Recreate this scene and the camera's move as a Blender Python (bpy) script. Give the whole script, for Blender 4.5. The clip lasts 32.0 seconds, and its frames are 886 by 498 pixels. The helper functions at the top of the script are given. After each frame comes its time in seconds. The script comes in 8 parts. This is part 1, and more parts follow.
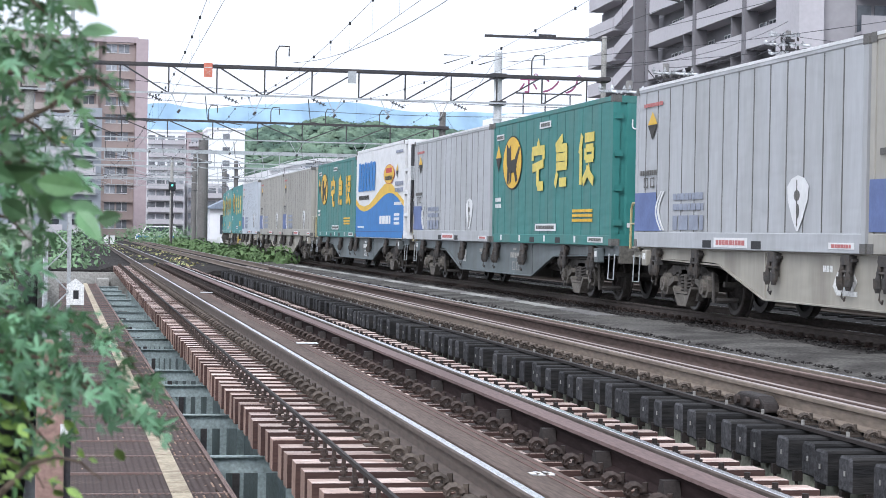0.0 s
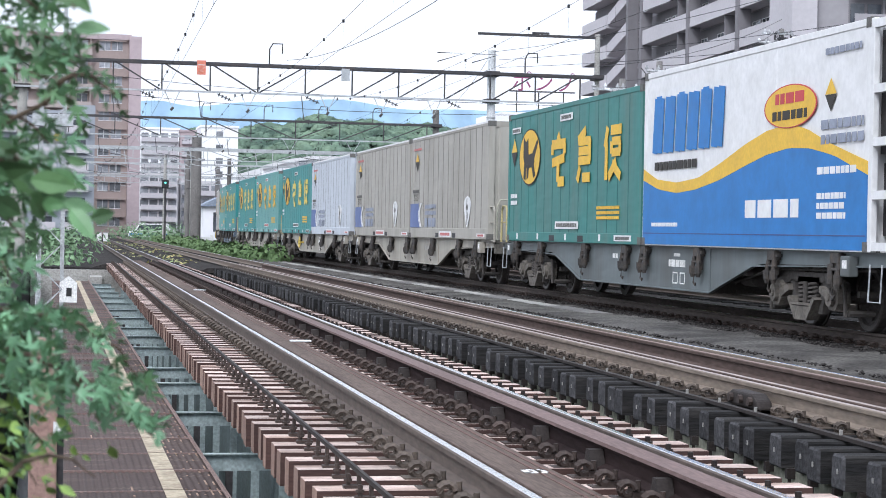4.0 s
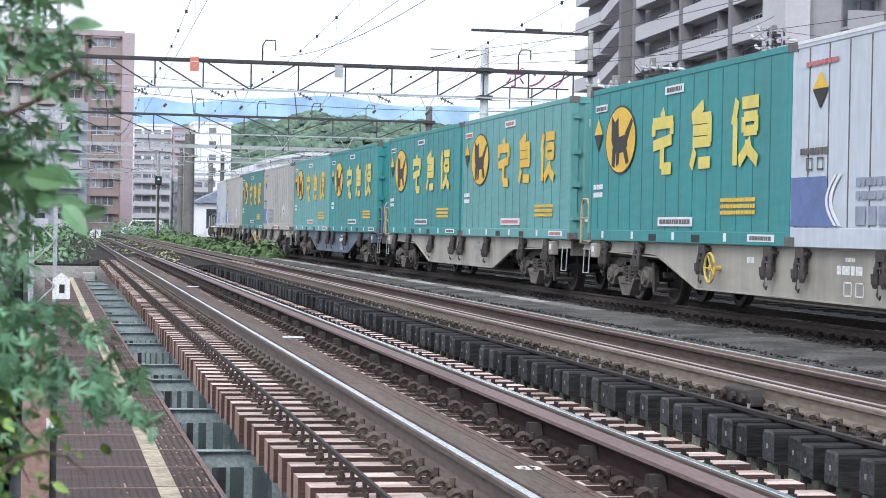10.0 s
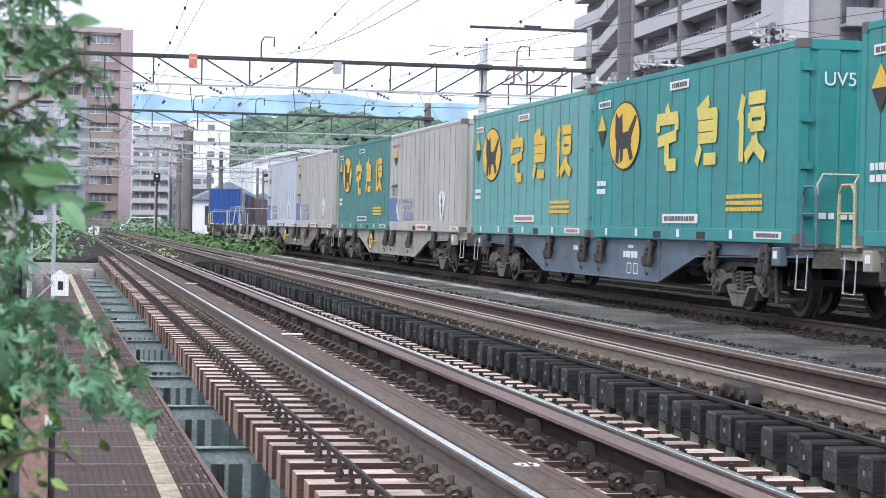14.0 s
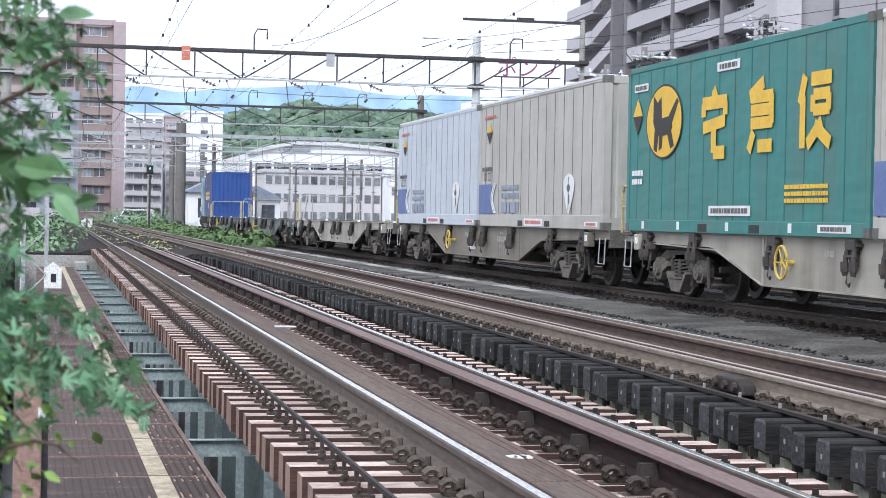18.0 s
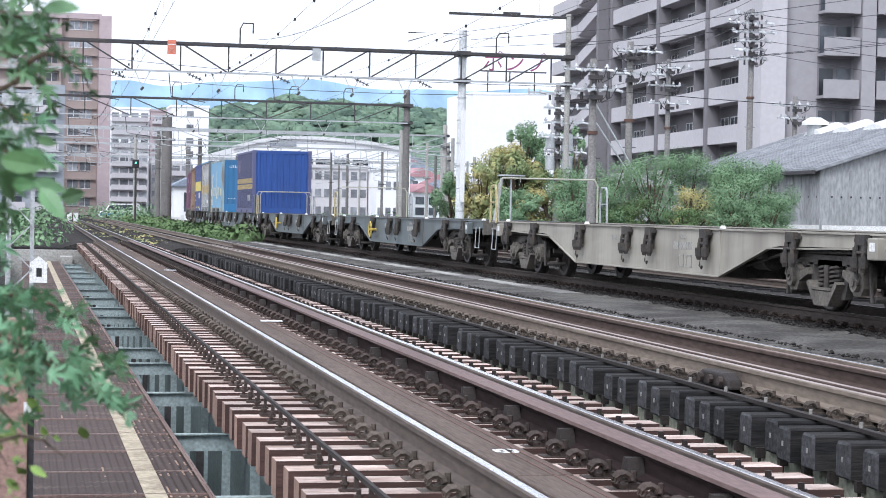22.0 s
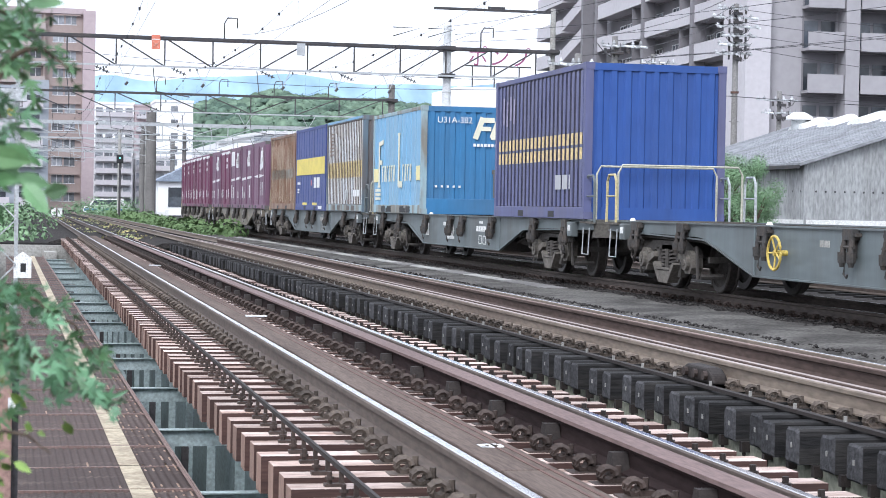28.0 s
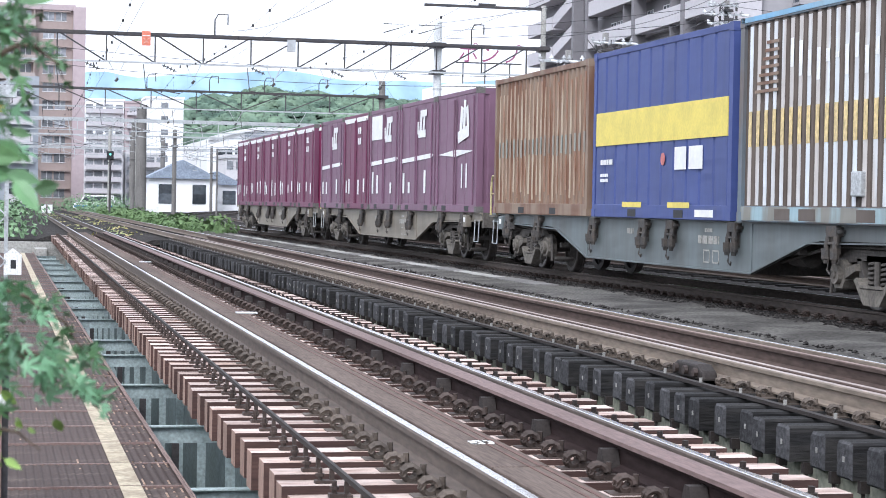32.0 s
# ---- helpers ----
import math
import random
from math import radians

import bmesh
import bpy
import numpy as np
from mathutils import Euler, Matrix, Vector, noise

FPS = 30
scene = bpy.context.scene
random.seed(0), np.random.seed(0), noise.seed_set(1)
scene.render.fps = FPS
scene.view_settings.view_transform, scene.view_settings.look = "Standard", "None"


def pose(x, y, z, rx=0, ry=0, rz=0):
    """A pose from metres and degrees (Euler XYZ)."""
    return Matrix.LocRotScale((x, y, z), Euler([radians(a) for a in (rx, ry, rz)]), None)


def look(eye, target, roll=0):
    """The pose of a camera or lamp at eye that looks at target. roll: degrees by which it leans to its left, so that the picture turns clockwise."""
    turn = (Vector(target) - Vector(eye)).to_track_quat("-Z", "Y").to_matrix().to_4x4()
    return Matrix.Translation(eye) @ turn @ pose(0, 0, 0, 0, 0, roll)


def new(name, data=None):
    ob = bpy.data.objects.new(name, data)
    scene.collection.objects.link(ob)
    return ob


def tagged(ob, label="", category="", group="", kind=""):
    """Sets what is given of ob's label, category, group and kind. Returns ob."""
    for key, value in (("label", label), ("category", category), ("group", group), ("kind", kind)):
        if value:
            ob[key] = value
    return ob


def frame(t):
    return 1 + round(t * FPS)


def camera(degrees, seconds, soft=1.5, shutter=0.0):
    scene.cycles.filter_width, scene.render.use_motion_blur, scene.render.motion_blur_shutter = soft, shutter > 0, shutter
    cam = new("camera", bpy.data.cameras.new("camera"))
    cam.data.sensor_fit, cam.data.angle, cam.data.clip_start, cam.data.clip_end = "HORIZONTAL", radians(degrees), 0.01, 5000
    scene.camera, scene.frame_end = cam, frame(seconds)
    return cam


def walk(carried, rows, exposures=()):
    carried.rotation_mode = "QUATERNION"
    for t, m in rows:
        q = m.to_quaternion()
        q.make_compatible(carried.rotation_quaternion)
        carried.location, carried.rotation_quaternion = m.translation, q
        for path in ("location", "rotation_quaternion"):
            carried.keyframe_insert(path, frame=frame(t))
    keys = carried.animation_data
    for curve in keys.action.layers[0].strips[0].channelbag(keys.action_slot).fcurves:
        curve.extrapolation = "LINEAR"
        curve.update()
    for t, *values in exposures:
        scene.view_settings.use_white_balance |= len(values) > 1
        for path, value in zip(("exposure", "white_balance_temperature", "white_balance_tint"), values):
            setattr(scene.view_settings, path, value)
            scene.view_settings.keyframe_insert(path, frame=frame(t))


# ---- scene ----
# x is to the right of the tracks, y along them, z up; rail heads of the main tracks lie at z = 0
cam = camera(25.66, 32.0, soft=0.85)
cam.data.dof.use_dof, cam.data.dof.focus_distance, cam.data.dof.aperture_fstop = True, 22.0, 12.0
EYE = (0.0, 0.0, 1.142)


def aim(right, down, roll):
    """A camera pose from degrees turned right of the tracks, degrees down and degrees of roll."""
    return pose(*EYE, 90 - down, 0, -right) @ pose(0, 0, 0, 0, 0, roll)


walk(cam, [(t, aim(a, d, r)) for t, a, d, r in (
    (0, 11.163, 0.427, 1.049), (1, 11.187, 0.465, 1.1), (2, 11.25, 0.487, 1.11), (3, 11.329, 0.485, 1.1),
    (4.5, 11.368, 0.492, 1.09), (6, 11.401, 0.507, 1.076), (7, 11.448, 0.533, 1.08), (8, 11.488, 0.539, 1.07),
    (9, 11.525, 0.56, 1.077), (10, 11.564, 0.587, 1.09), (11, 11.598, 0.605, 1.085), (12, 11.612, 0.629, 1.1),
    (13, 11.61, 0.654, 1.1), (14, 11.607, 0.68, 1.095), (15.5, 11.664, 0.749, 1.09), (17, 11.741, 0.814, 1.082),
    (18, 11.812, 0.902, 1.08), (19, 11.911, 0.95, 1.067), (20, 11.99, 0.993, 1.06), (21, 12.09, 1.051, 1.09),
    (22, 12.222, 1.062, 1.084), (23, 12.303, 1.089, 1.082), (24, 12.363, 1.128, 1.095), (25, 12.459, 1.15, 1.085),
    (26.5, 12.566, 1.175, 1.055), (28, 12.673, 1.205, 1.035), (29, 12.734, 1.244, 1.047), (30, 12.82, 1.273, 1.055),
    (31, 12.905, 1.276, 1.045), (32, 12.954, 1.297, 1.055))],
     exposures=((0, 0.36, 5940, 12), (20, 0.42, 5940, 12), (25, 0.5, 5940, 12), (29, 0.62, 5940, 12), (32, 0.68, 5940, 12)))

# ---- sky and light: a bright overcast day ----
world = bpy.data.worlds.new("overcast_sky")
scene.world = world
world.use_nodes = True
wn, wl = world.node_tree.nodes, world.node_tree.links
wn.clear()
sky = wn.new("ShaderNodeTexSky")
sky.sky_type, sky.sun_disc = "NISHITA", False
sky.sun_elevation, sky.sun_rotation = radians(52), radians(215)
sky.dust_density, sky.air_density = 4.0, 1.0
grey = wn.new("ShaderNodeHueSaturation")
grey.inputs["Saturation"].default_value = 0.25
wl.new(sky.outputs[0], grey.inputs["Color"])
clear_bg = wn.new("ShaderNodeBackground")
clear_bg.inputs["Strength"].default_value = 0.1
wl.new(grey.outputs[0], clear_bg.inputs["Color"])
cloud_noise = wn.new("ShaderNodeTexNoise")
cloud_noise.inputs["Scale"].default_value = 2.2
cloud_noise.inputs["Detail"].default_value = 6
cloud_ramp = wn.new("ShaderNodeValToRGB")
cloud_ramp.color_ramp.elements[0].color = (0.84, 0.9, 1.0, 1)
cloud_ramp.color_ramp.elements[1].color = (1.0, 1.0, 1.0, 1)
wl.new(cloud_noise.outputs["Fac"], cloud_ramp.inputs["Fac"])
cloud_bg = wn.new("ShaderNodeBackground")
cloud_bg.inputs["Strength"].default_value = 1.2
wl.new(cloud_ramp.outputs[0], cloud_bg.inputs["Color"])
sky_mix = wn.new("ShaderNodeMixShader")
sky_mix.inputs[0].default_value = 0.8
wl.new(clear_bg.outputs[0], sky_mix.inputs[1])
wl.new(cloud_bg.outputs[0], sky_mix.inputs[2])
sky_out = wn.new("ShaderNodeOutputWorld")
wl.new(sky_mix.outputs[0], sky_out.inputs["Surface"])

sun_data = bpy.data.lights.new("sun", "SUN")
sun_data.energy, sun_data.angle, sun_data.color = 1.6, radians(25), (1.0, 0.98, 0.95)
sun = new("sun", sun_data)
sun.matrix_world = look((-40, -55, 62), (0, 0, 0))


# ---- materials ----
def mat(name, colour, rough=0.7, metal=0.0, other=None, scale=3.0, amount=0.5, fine=40.0, bump=0.15, vary=0.0, stretch=(1, 1, 1), contrast=(0.4, 0.65), world_space=False, spec=0.5, grainy=0.26, dent=0.0):
    """A surface of two colours mixed by broad stains and fine grain, with grain relief; vary: brightness change per object."""
    m = bpy.data.materials.new(name)
    m.use_nodes = True
    n, l = m.node_tree.nodes, m.node_tree.links
    b = n["Principled BSDF"]
    b.inputs["Roughness"].default_value, b.inputs["Metallic"].default_value = rough, metal
    b.inputs["Specular IOR Level"].default_value = spec
    where = n.new("ShaderNodeTexCoord")
    mapped = n.new("ShaderNodeMapping")
    mapped.inputs["Scale"].default_value = stretch
    if world_space:
        place = n.new("ShaderNodeNewGeometry")
        l.new(place.outputs["Position"], mapped.inputs["Vector"])
    else:
        info = n.new("ShaderNodeObjectInfo")
        shift = n.new("ShaderNodeVectorMath")
        shift.operation = "ADD"
        times = n.new("ShaderNodeMath")
        times.operation = "MULTIPLY"
        times.inputs[1].default_value = 37.0
        l.new(info.outputs["Random"], times.inputs[0])
        l.new(where.outputs["Object"], shift.inputs[0])
        l.new(times.outputs[0], shift.inputs[1])
        l.new(shift.outputs[0], mapped.inputs["Vector"])
    broad, grain = n.new("ShaderNodeTexNoise"), n.new("ShaderNodeTexNoise")
    broad.inputs["Scale"].default_value, broad.inputs["Detail"].default_value = scale, 5
    grain.inputs["Scale"].default_value, grain.inputs["Detail"].default_value = fine, 4
    l.new(mapped.outputs[0], broad.inputs["Vector"])
    l.new(mapped.outputs[0], grain.inputs["Vector"])
    ramp = n.new("ShaderNodeValToRGB")
    ramp.color_ramp.elements[0].position, ramp.color_ramp.elements[1].position = contrast
    l.new(broad.outputs["Fac"], ramp.inputs["Fac"])
    other = other or tuple(c * 0.55 for c in colour)
    mix = n.new("ShaderNodeMix")
    mix.data_type = "RGBA"
    mix.inputs[6].default_value, mix.inputs[7].default_value = (*colour, 1), (*other, 1)
    weigh = n.new("ShaderNodeMath")
    weigh.operation = "MULTIPLY"
    weigh.inputs[1].default_value = amount
    l.new(ramp.outputs[0], weigh.inputs[0])
    l.new(weigh.outputs[0], mix.inputs[0])
    bright = n.new("ShaderNodeHueSaturation")
    l.new(mix.outputs[2], bright.inputs["Color"])
    tone = n.new("ShaderNodeMapRange")
    tone.inputs["From Min"].default_value, tone.inputs["From Max"].default_value = 0.3, 0.7
    tone.inputs["To Min"].default_value, tone.inputs["To Max"].default_value = 1 - grainy, 1 + grainy
    l.new(grain.outputs["Fac"], tone.inputs["Value"])
    value = tone.outputs[0]
    if vary:
        each = n.new("ShaderNodeObjectInfo")
        span = n.new("ShaderNodeMapRange")
        span.inputs["To Min"].default_value, span.inputs["To Max"].default_value = 1 - vary, 1 + vary
        l.new(each.outputs["Random"], span.inputs["Value"])
        both = n.new("ShaderNodeMath")
        both.operation = "MULTIPLY"
        l.new(value, both.inputs[0])
        l.new(span.outputs[0], both.inputs[1])
        value = both.outputs[0]
    l.new(value, bright.inputs["Value"])
    l.new(bright.outputs[0], b.inputs["Base Color"])
    if bump:
        relief = n.new("ShaderNodeBump")
        relief.inputs["Strength"].default_value, relief.inputs["Distance"].default_value = bump, 0.02
        l.new(grain.outputs["Fac"], relief.inputs["Height"])
        l.new(relief.outputs[0], b.inputs["Normal"])
        if dent:
            wavy, soft_map = n.new("ShaderNodeTexNoise"), n.new("ShaderNodeMapping")
            soft_map.inputs["Scale"].default_value = (1, 0.9, 3.2)
            wavy.inputs["Scale"].default_value, wavy.inputs["Detail"].default_value = 1.6, 1
            l.new(where.outputs["Object"], soft_map.inputs["Vector"])
            l.new(soft_map.outputs[0], wavy.inputs["Vector"])
            dents = n.new("ShaderNodeBump")
            dents.inputs["Strength"].default_value, dents.inputs["Distance"].default_value = dent, 0.06
            l.new(wavy.outputs["Fac"], dents.inputs["Height"])
            l.new(dents.outputs[0], relief.inputs["Normal"])
    return m


M = {}
M["ballast"] = mat("ballast", (0.05, 0.046, 0.044), 0.95, other=(0.024, 0.022, 0.021), scale=0.6, fine=16, bump=0.9, world_space=True, grainy=0.5, spec=0.06)
M["cinder"] = mat("cinder", (0.042, 0.04, 0.039), 0.95, other=(0.022, 0.021, 0.02), scale=0.35, fine=16, bump=0.8, world_space=True, contrast=(0.35, 0.6), grainy=0.5, spec=0.06)
M["path_gravel"] = mat("path_gravel", (0.135, 0.128, 0.118), 0.95, other=(0.065, 0.061, 0.057), scale=1.1, fine=22, bump=1.0, world_space=True, grainy=0.42, amount=0.9, contrast=(0.4, 0.6), spec=0.06)
M["concrete"] = mat("concrete", (0.42, 0.41, 0.38), 0.9, other=(0.24, 0.23, 0.21), scale=0.8, fine=18)
M["pale_concrete"] = mat("pale_concrete", (0.72, 0.74, 0.75), 0.9, other=(0.5, 0.51, 0.51), scale=1.5, fine=25)
M["dark_concrete"] = mat("dark_concrete", (0.2, 0.19, 0.18), 0.92, other=(0.1, 0.095, 0.09), scale=0.7, fine=12)
M["water"] = mat("water", (0.06, 0.075, 0.07), 0.25, other=(0.04, 0.05, 0.045), scale=0.3, fine=2, bump=0.2)
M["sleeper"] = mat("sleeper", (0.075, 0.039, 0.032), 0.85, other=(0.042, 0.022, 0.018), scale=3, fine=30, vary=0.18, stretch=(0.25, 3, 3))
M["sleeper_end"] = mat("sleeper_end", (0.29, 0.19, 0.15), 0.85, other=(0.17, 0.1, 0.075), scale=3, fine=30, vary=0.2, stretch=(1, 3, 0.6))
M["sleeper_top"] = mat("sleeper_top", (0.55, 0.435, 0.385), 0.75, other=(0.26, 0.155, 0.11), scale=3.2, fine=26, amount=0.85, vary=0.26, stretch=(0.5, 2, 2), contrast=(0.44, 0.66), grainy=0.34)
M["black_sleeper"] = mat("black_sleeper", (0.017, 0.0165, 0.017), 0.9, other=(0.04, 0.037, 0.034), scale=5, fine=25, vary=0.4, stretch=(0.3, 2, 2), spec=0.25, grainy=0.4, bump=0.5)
M["sleeper_end_grey"] = mat("sleeper_end_grey", (0.062, 0.061, 0.064), 0.9, other=(0.026, 0.026, 0.028), scale=9, fine=30, vary=0.4, spec=0.2, grainy=0.4, bump=0.5)
M["rail_steel"] = mat("rail_steel", (0.115, 0.08, 0.065), 0.65, 0.2, other=(0.06, 0.042, 0.036), scale=2, fine=40)
M["rail_web"] = mat("rail_web", (0.2, 0.16, 0.125), 0.75, other=(0.11, 0.075, 0.06), scale=1.5, fine=30, stretch=(1, 0.2, 1))
M["rail_shine"] = mat("rail_shine", (0.75, 0.75, 0.77), 0.22, 1.0, other=(0.55, 0.53, 0.5), scale=6, fine=50, bump=0.02)
M["rusty_top"] = mat("rusty_top", (0.25, 0.178, 0.158), 0.7, 0.1, other=(0.17, 0.1, 0.085), scale=1.5, fine=30, stretch=(2, 0.25, 2))
M["rust"] = mat("rust", (0.13, 0.07, 0.055), 0.85, other=(0.07, 0.04, 0.035), scale=4, fine=45)
M["bolt"] = mat("bolt", (0.036, 0.028, 0.025), 0.7, 0.3, fine=60)
M["clip_steel"] = mat("clip_steel", (0.07, 0.05, 0.042), 0.7, 0.2, other=(0.045, 0.034, 0.03), scale=4, fine=50, vary=0.25)
M["dull_top"] = mat("dull_top", (0.42, 0.35, 0.32), 0.5, 0.35, other=(0.26, 0.19, 0.165), scale=1.5, fine=30, stretch=(2, 0.25, 2))
M["moss_girder"] = mat("moss_girder", (0.27, 0.27, 0.22), 0.85, other=(0.13, 0.145, 0.085), scale=2.2, fine=24, spec=0.2)
M["guard_brown"] = mat("guard_brown", (0.1, 0.072, 0.062), 0.85, other=(0.06, 0.043, 0.037), scale=1.5, fine=30, stretch=(1, 0.2, 1), spec=0.15)
M["guard_dark"] = mat("guard_dark", (0.034, 0.023, 0.022), 0.9, other=(0.02, 0.014, 0.014), scale=1.5, fine=30, stretch=(1, 0.2, 1), spec=0.08)
M["coil"] = mat("coil", (0.115, 0.092, 0.075), 0.75, 0.1, other=(0.055, 0.042, 0.035), scale=7, fine=50, vary=0.3)
M["goods_web"] = mat("goods_web", (0.09, 0.075, 0.067), 0.85, other=(0.055, 0.045, 0.04), scale=1.5, fine=30, stretch=(1, 0.2, 1), spec=0.15)
M["brown_web"] = mat("brown_web", (0.105, 0.08, 0.066), 0.75, other=(0.062, 0.046, 0.038), scale=1.5, fine=30, stretch=(1, 0.2, 1))
M["pale_bolt"] = mat("pale_bolt", (0.3, 0.29, 0.27), 0.6, fine=60)
M["plank"] = mat("plank", (0.14, 0.108, 0.092), 0.9, other=(0.07, 0.052, 0.044), scale=1.4, fine=22, stretch=(4, 0.3, 4), vary=0.12, spec=0.15)
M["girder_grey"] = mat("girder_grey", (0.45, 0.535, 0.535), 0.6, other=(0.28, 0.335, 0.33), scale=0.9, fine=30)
# web tone of the near girders, darkened for the shade below the sleepers
M["girder_web_shade"] = mat("girder_web_shade", (0.17, 0.215, 0.215), 0.75, other=(0.09, 0.11, 0.105), scale=1.4, fine=26, spec=0.25)
M["rust_flake"] = mat("rust_flake", (0.4, 0.29, 0.22), 0.85, other=(0.24, 0.15, 0.11), scale=6, fine=40, spec=0.15)
M["guard_top"] = mat("guard_top", (0.185, 0.125, 0.115), 0.75, 0.1, other=(0.11, 0.07, 0.062), scale=1.5, fine=30, stretch=(2, 0.25, 2))
M["walk_plate"] = mat("walk_plate", (0.078, 0.056, 0.05), 0.75, other=(0.21, 0.16, 0.135), scale=2.6, fine=35, vary=0.25, contrast=(0.55, 0.72), stretch=(0.6, 2.2, 1), spec=0.2)
M["yellow_line"] = mat("yellow_line", (0.5, 0.43, 0.31), 0.85, other=(0.2, 0.145, 0.105), scale=5, fine=22, contrast=(0.42, 0.6))
M["galvanised"] = mat("galvanised", (0.5, 0.52, 0.53), 0.5, 0.4, other=(0.35, 0.36, 0.36), scale=2, fine=30)
M["dark_steel"] = mat("dark_steel", (0.06, 0.06, 0.065), 0.6, 0.3, other=(0.1, 0.08, 0.07), scale=2, fine=30)
M["wire"] = mat("wire", (0.05, 0.05, 0.055), 0.5, 0.5, bump=0)
M["white"] = mat("white", (0.78, 0.78, 0.76), 0.6, other=(0.6, 0.6, 0.57), scale=2, fine=30)
M["plain_white"] = mat("plain_white", (0.82, 0.82, 0.8), 0.5, amount=0.15, bump=0.05)
M["black"] = mat("black", (0.02, 0.02, 0.022), 0.6, fine=30)
M["red_sign"] = mat("red_sign", (0.7, 0.22, 0.14), 0.5, amount=0.2)
M["yellow"] = mat("yellow", (0.62, 0.46, 0.1), 0.55, other=(0.4, 0.3, 0.1), amount=0.4)
M["insulator"] = mat("insulator", (0.62, 0.63, 0.64), 0.2, other=(0.3, 0.3, 0.31), bump=0, scale=5, vary=0.35)
M["post_pink"] = mat("post_pink", (0.4, 0.26, 0.22), 0.85, other=(0.26, 0.16, 0.13), scale=2, fine=25)
M["leaf"] = mat("leaf", (0.115, 0.235, 0.1), 0.36, other=(0.06, 0.14, 0.055), scale=2, fine=30, vary=0.35, bump=0.1)
M["leaf_deep"] = mat("leaf_deep", (0.1, 0.2, 0.075), 0.45, other=(0.06, 0.13, 0.05), scale=2, fine=30, vary=0.25, bump=0.1)
M["leaf_pale"] = mat("leaf_pale", (0.18, 0.36, 0.2), 0.32, other=(0.09, 0.2, 0.1), scale=2, fine=30, vary=0.3, bump=0.1)
M["leaf_young"] = mat("leaf_young", (0.28, 0.42, 0.1), 0.45, other=(0.12, 0.22, 0.05), scale=2, fine=30, vary=0.3, bump=0.1)
M["bark"] = mat("bark", (0.11, 0.08, 0.055), 0.9, fine=30)
M["foliage"] = mat("foliage", (0.215, 0.33, 0.185), 0.75, other=(0.125, 0.225, 0.12), scale=0.5, fine=6, world_space=True, bump=0, spec=0.2)
M["foliage_gold"] = mat("foliage_gold", (0.5, 0.43, 0.19), 0.75, other=(0.24, 0.33, 0.16), scale=0.8, fine=5, world_space=True, bump=0, spec=0.2, contrast=(0.4, 0.6), amount=0.9)
M["weeds"] = mat("weeds", (0.125, 0.2, 0.075), 0.8, other=(0.055, 0.11, 0.04), scale=0.5, fine=5, world_space=True, bump=0)
M["hill_woods"] = mat("hill_woods", (0.17, 0.24, 0.17), 0.95, other=(0.065, 0.105, 0.088), scale=0.07, fine=0.3, world_space=True, bump=0, spec=0.1, amount=0.8, grainy=0.4)
# pale blue takes in the haze in front of the mountains
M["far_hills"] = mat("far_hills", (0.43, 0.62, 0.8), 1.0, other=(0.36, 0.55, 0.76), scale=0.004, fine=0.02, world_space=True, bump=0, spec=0)


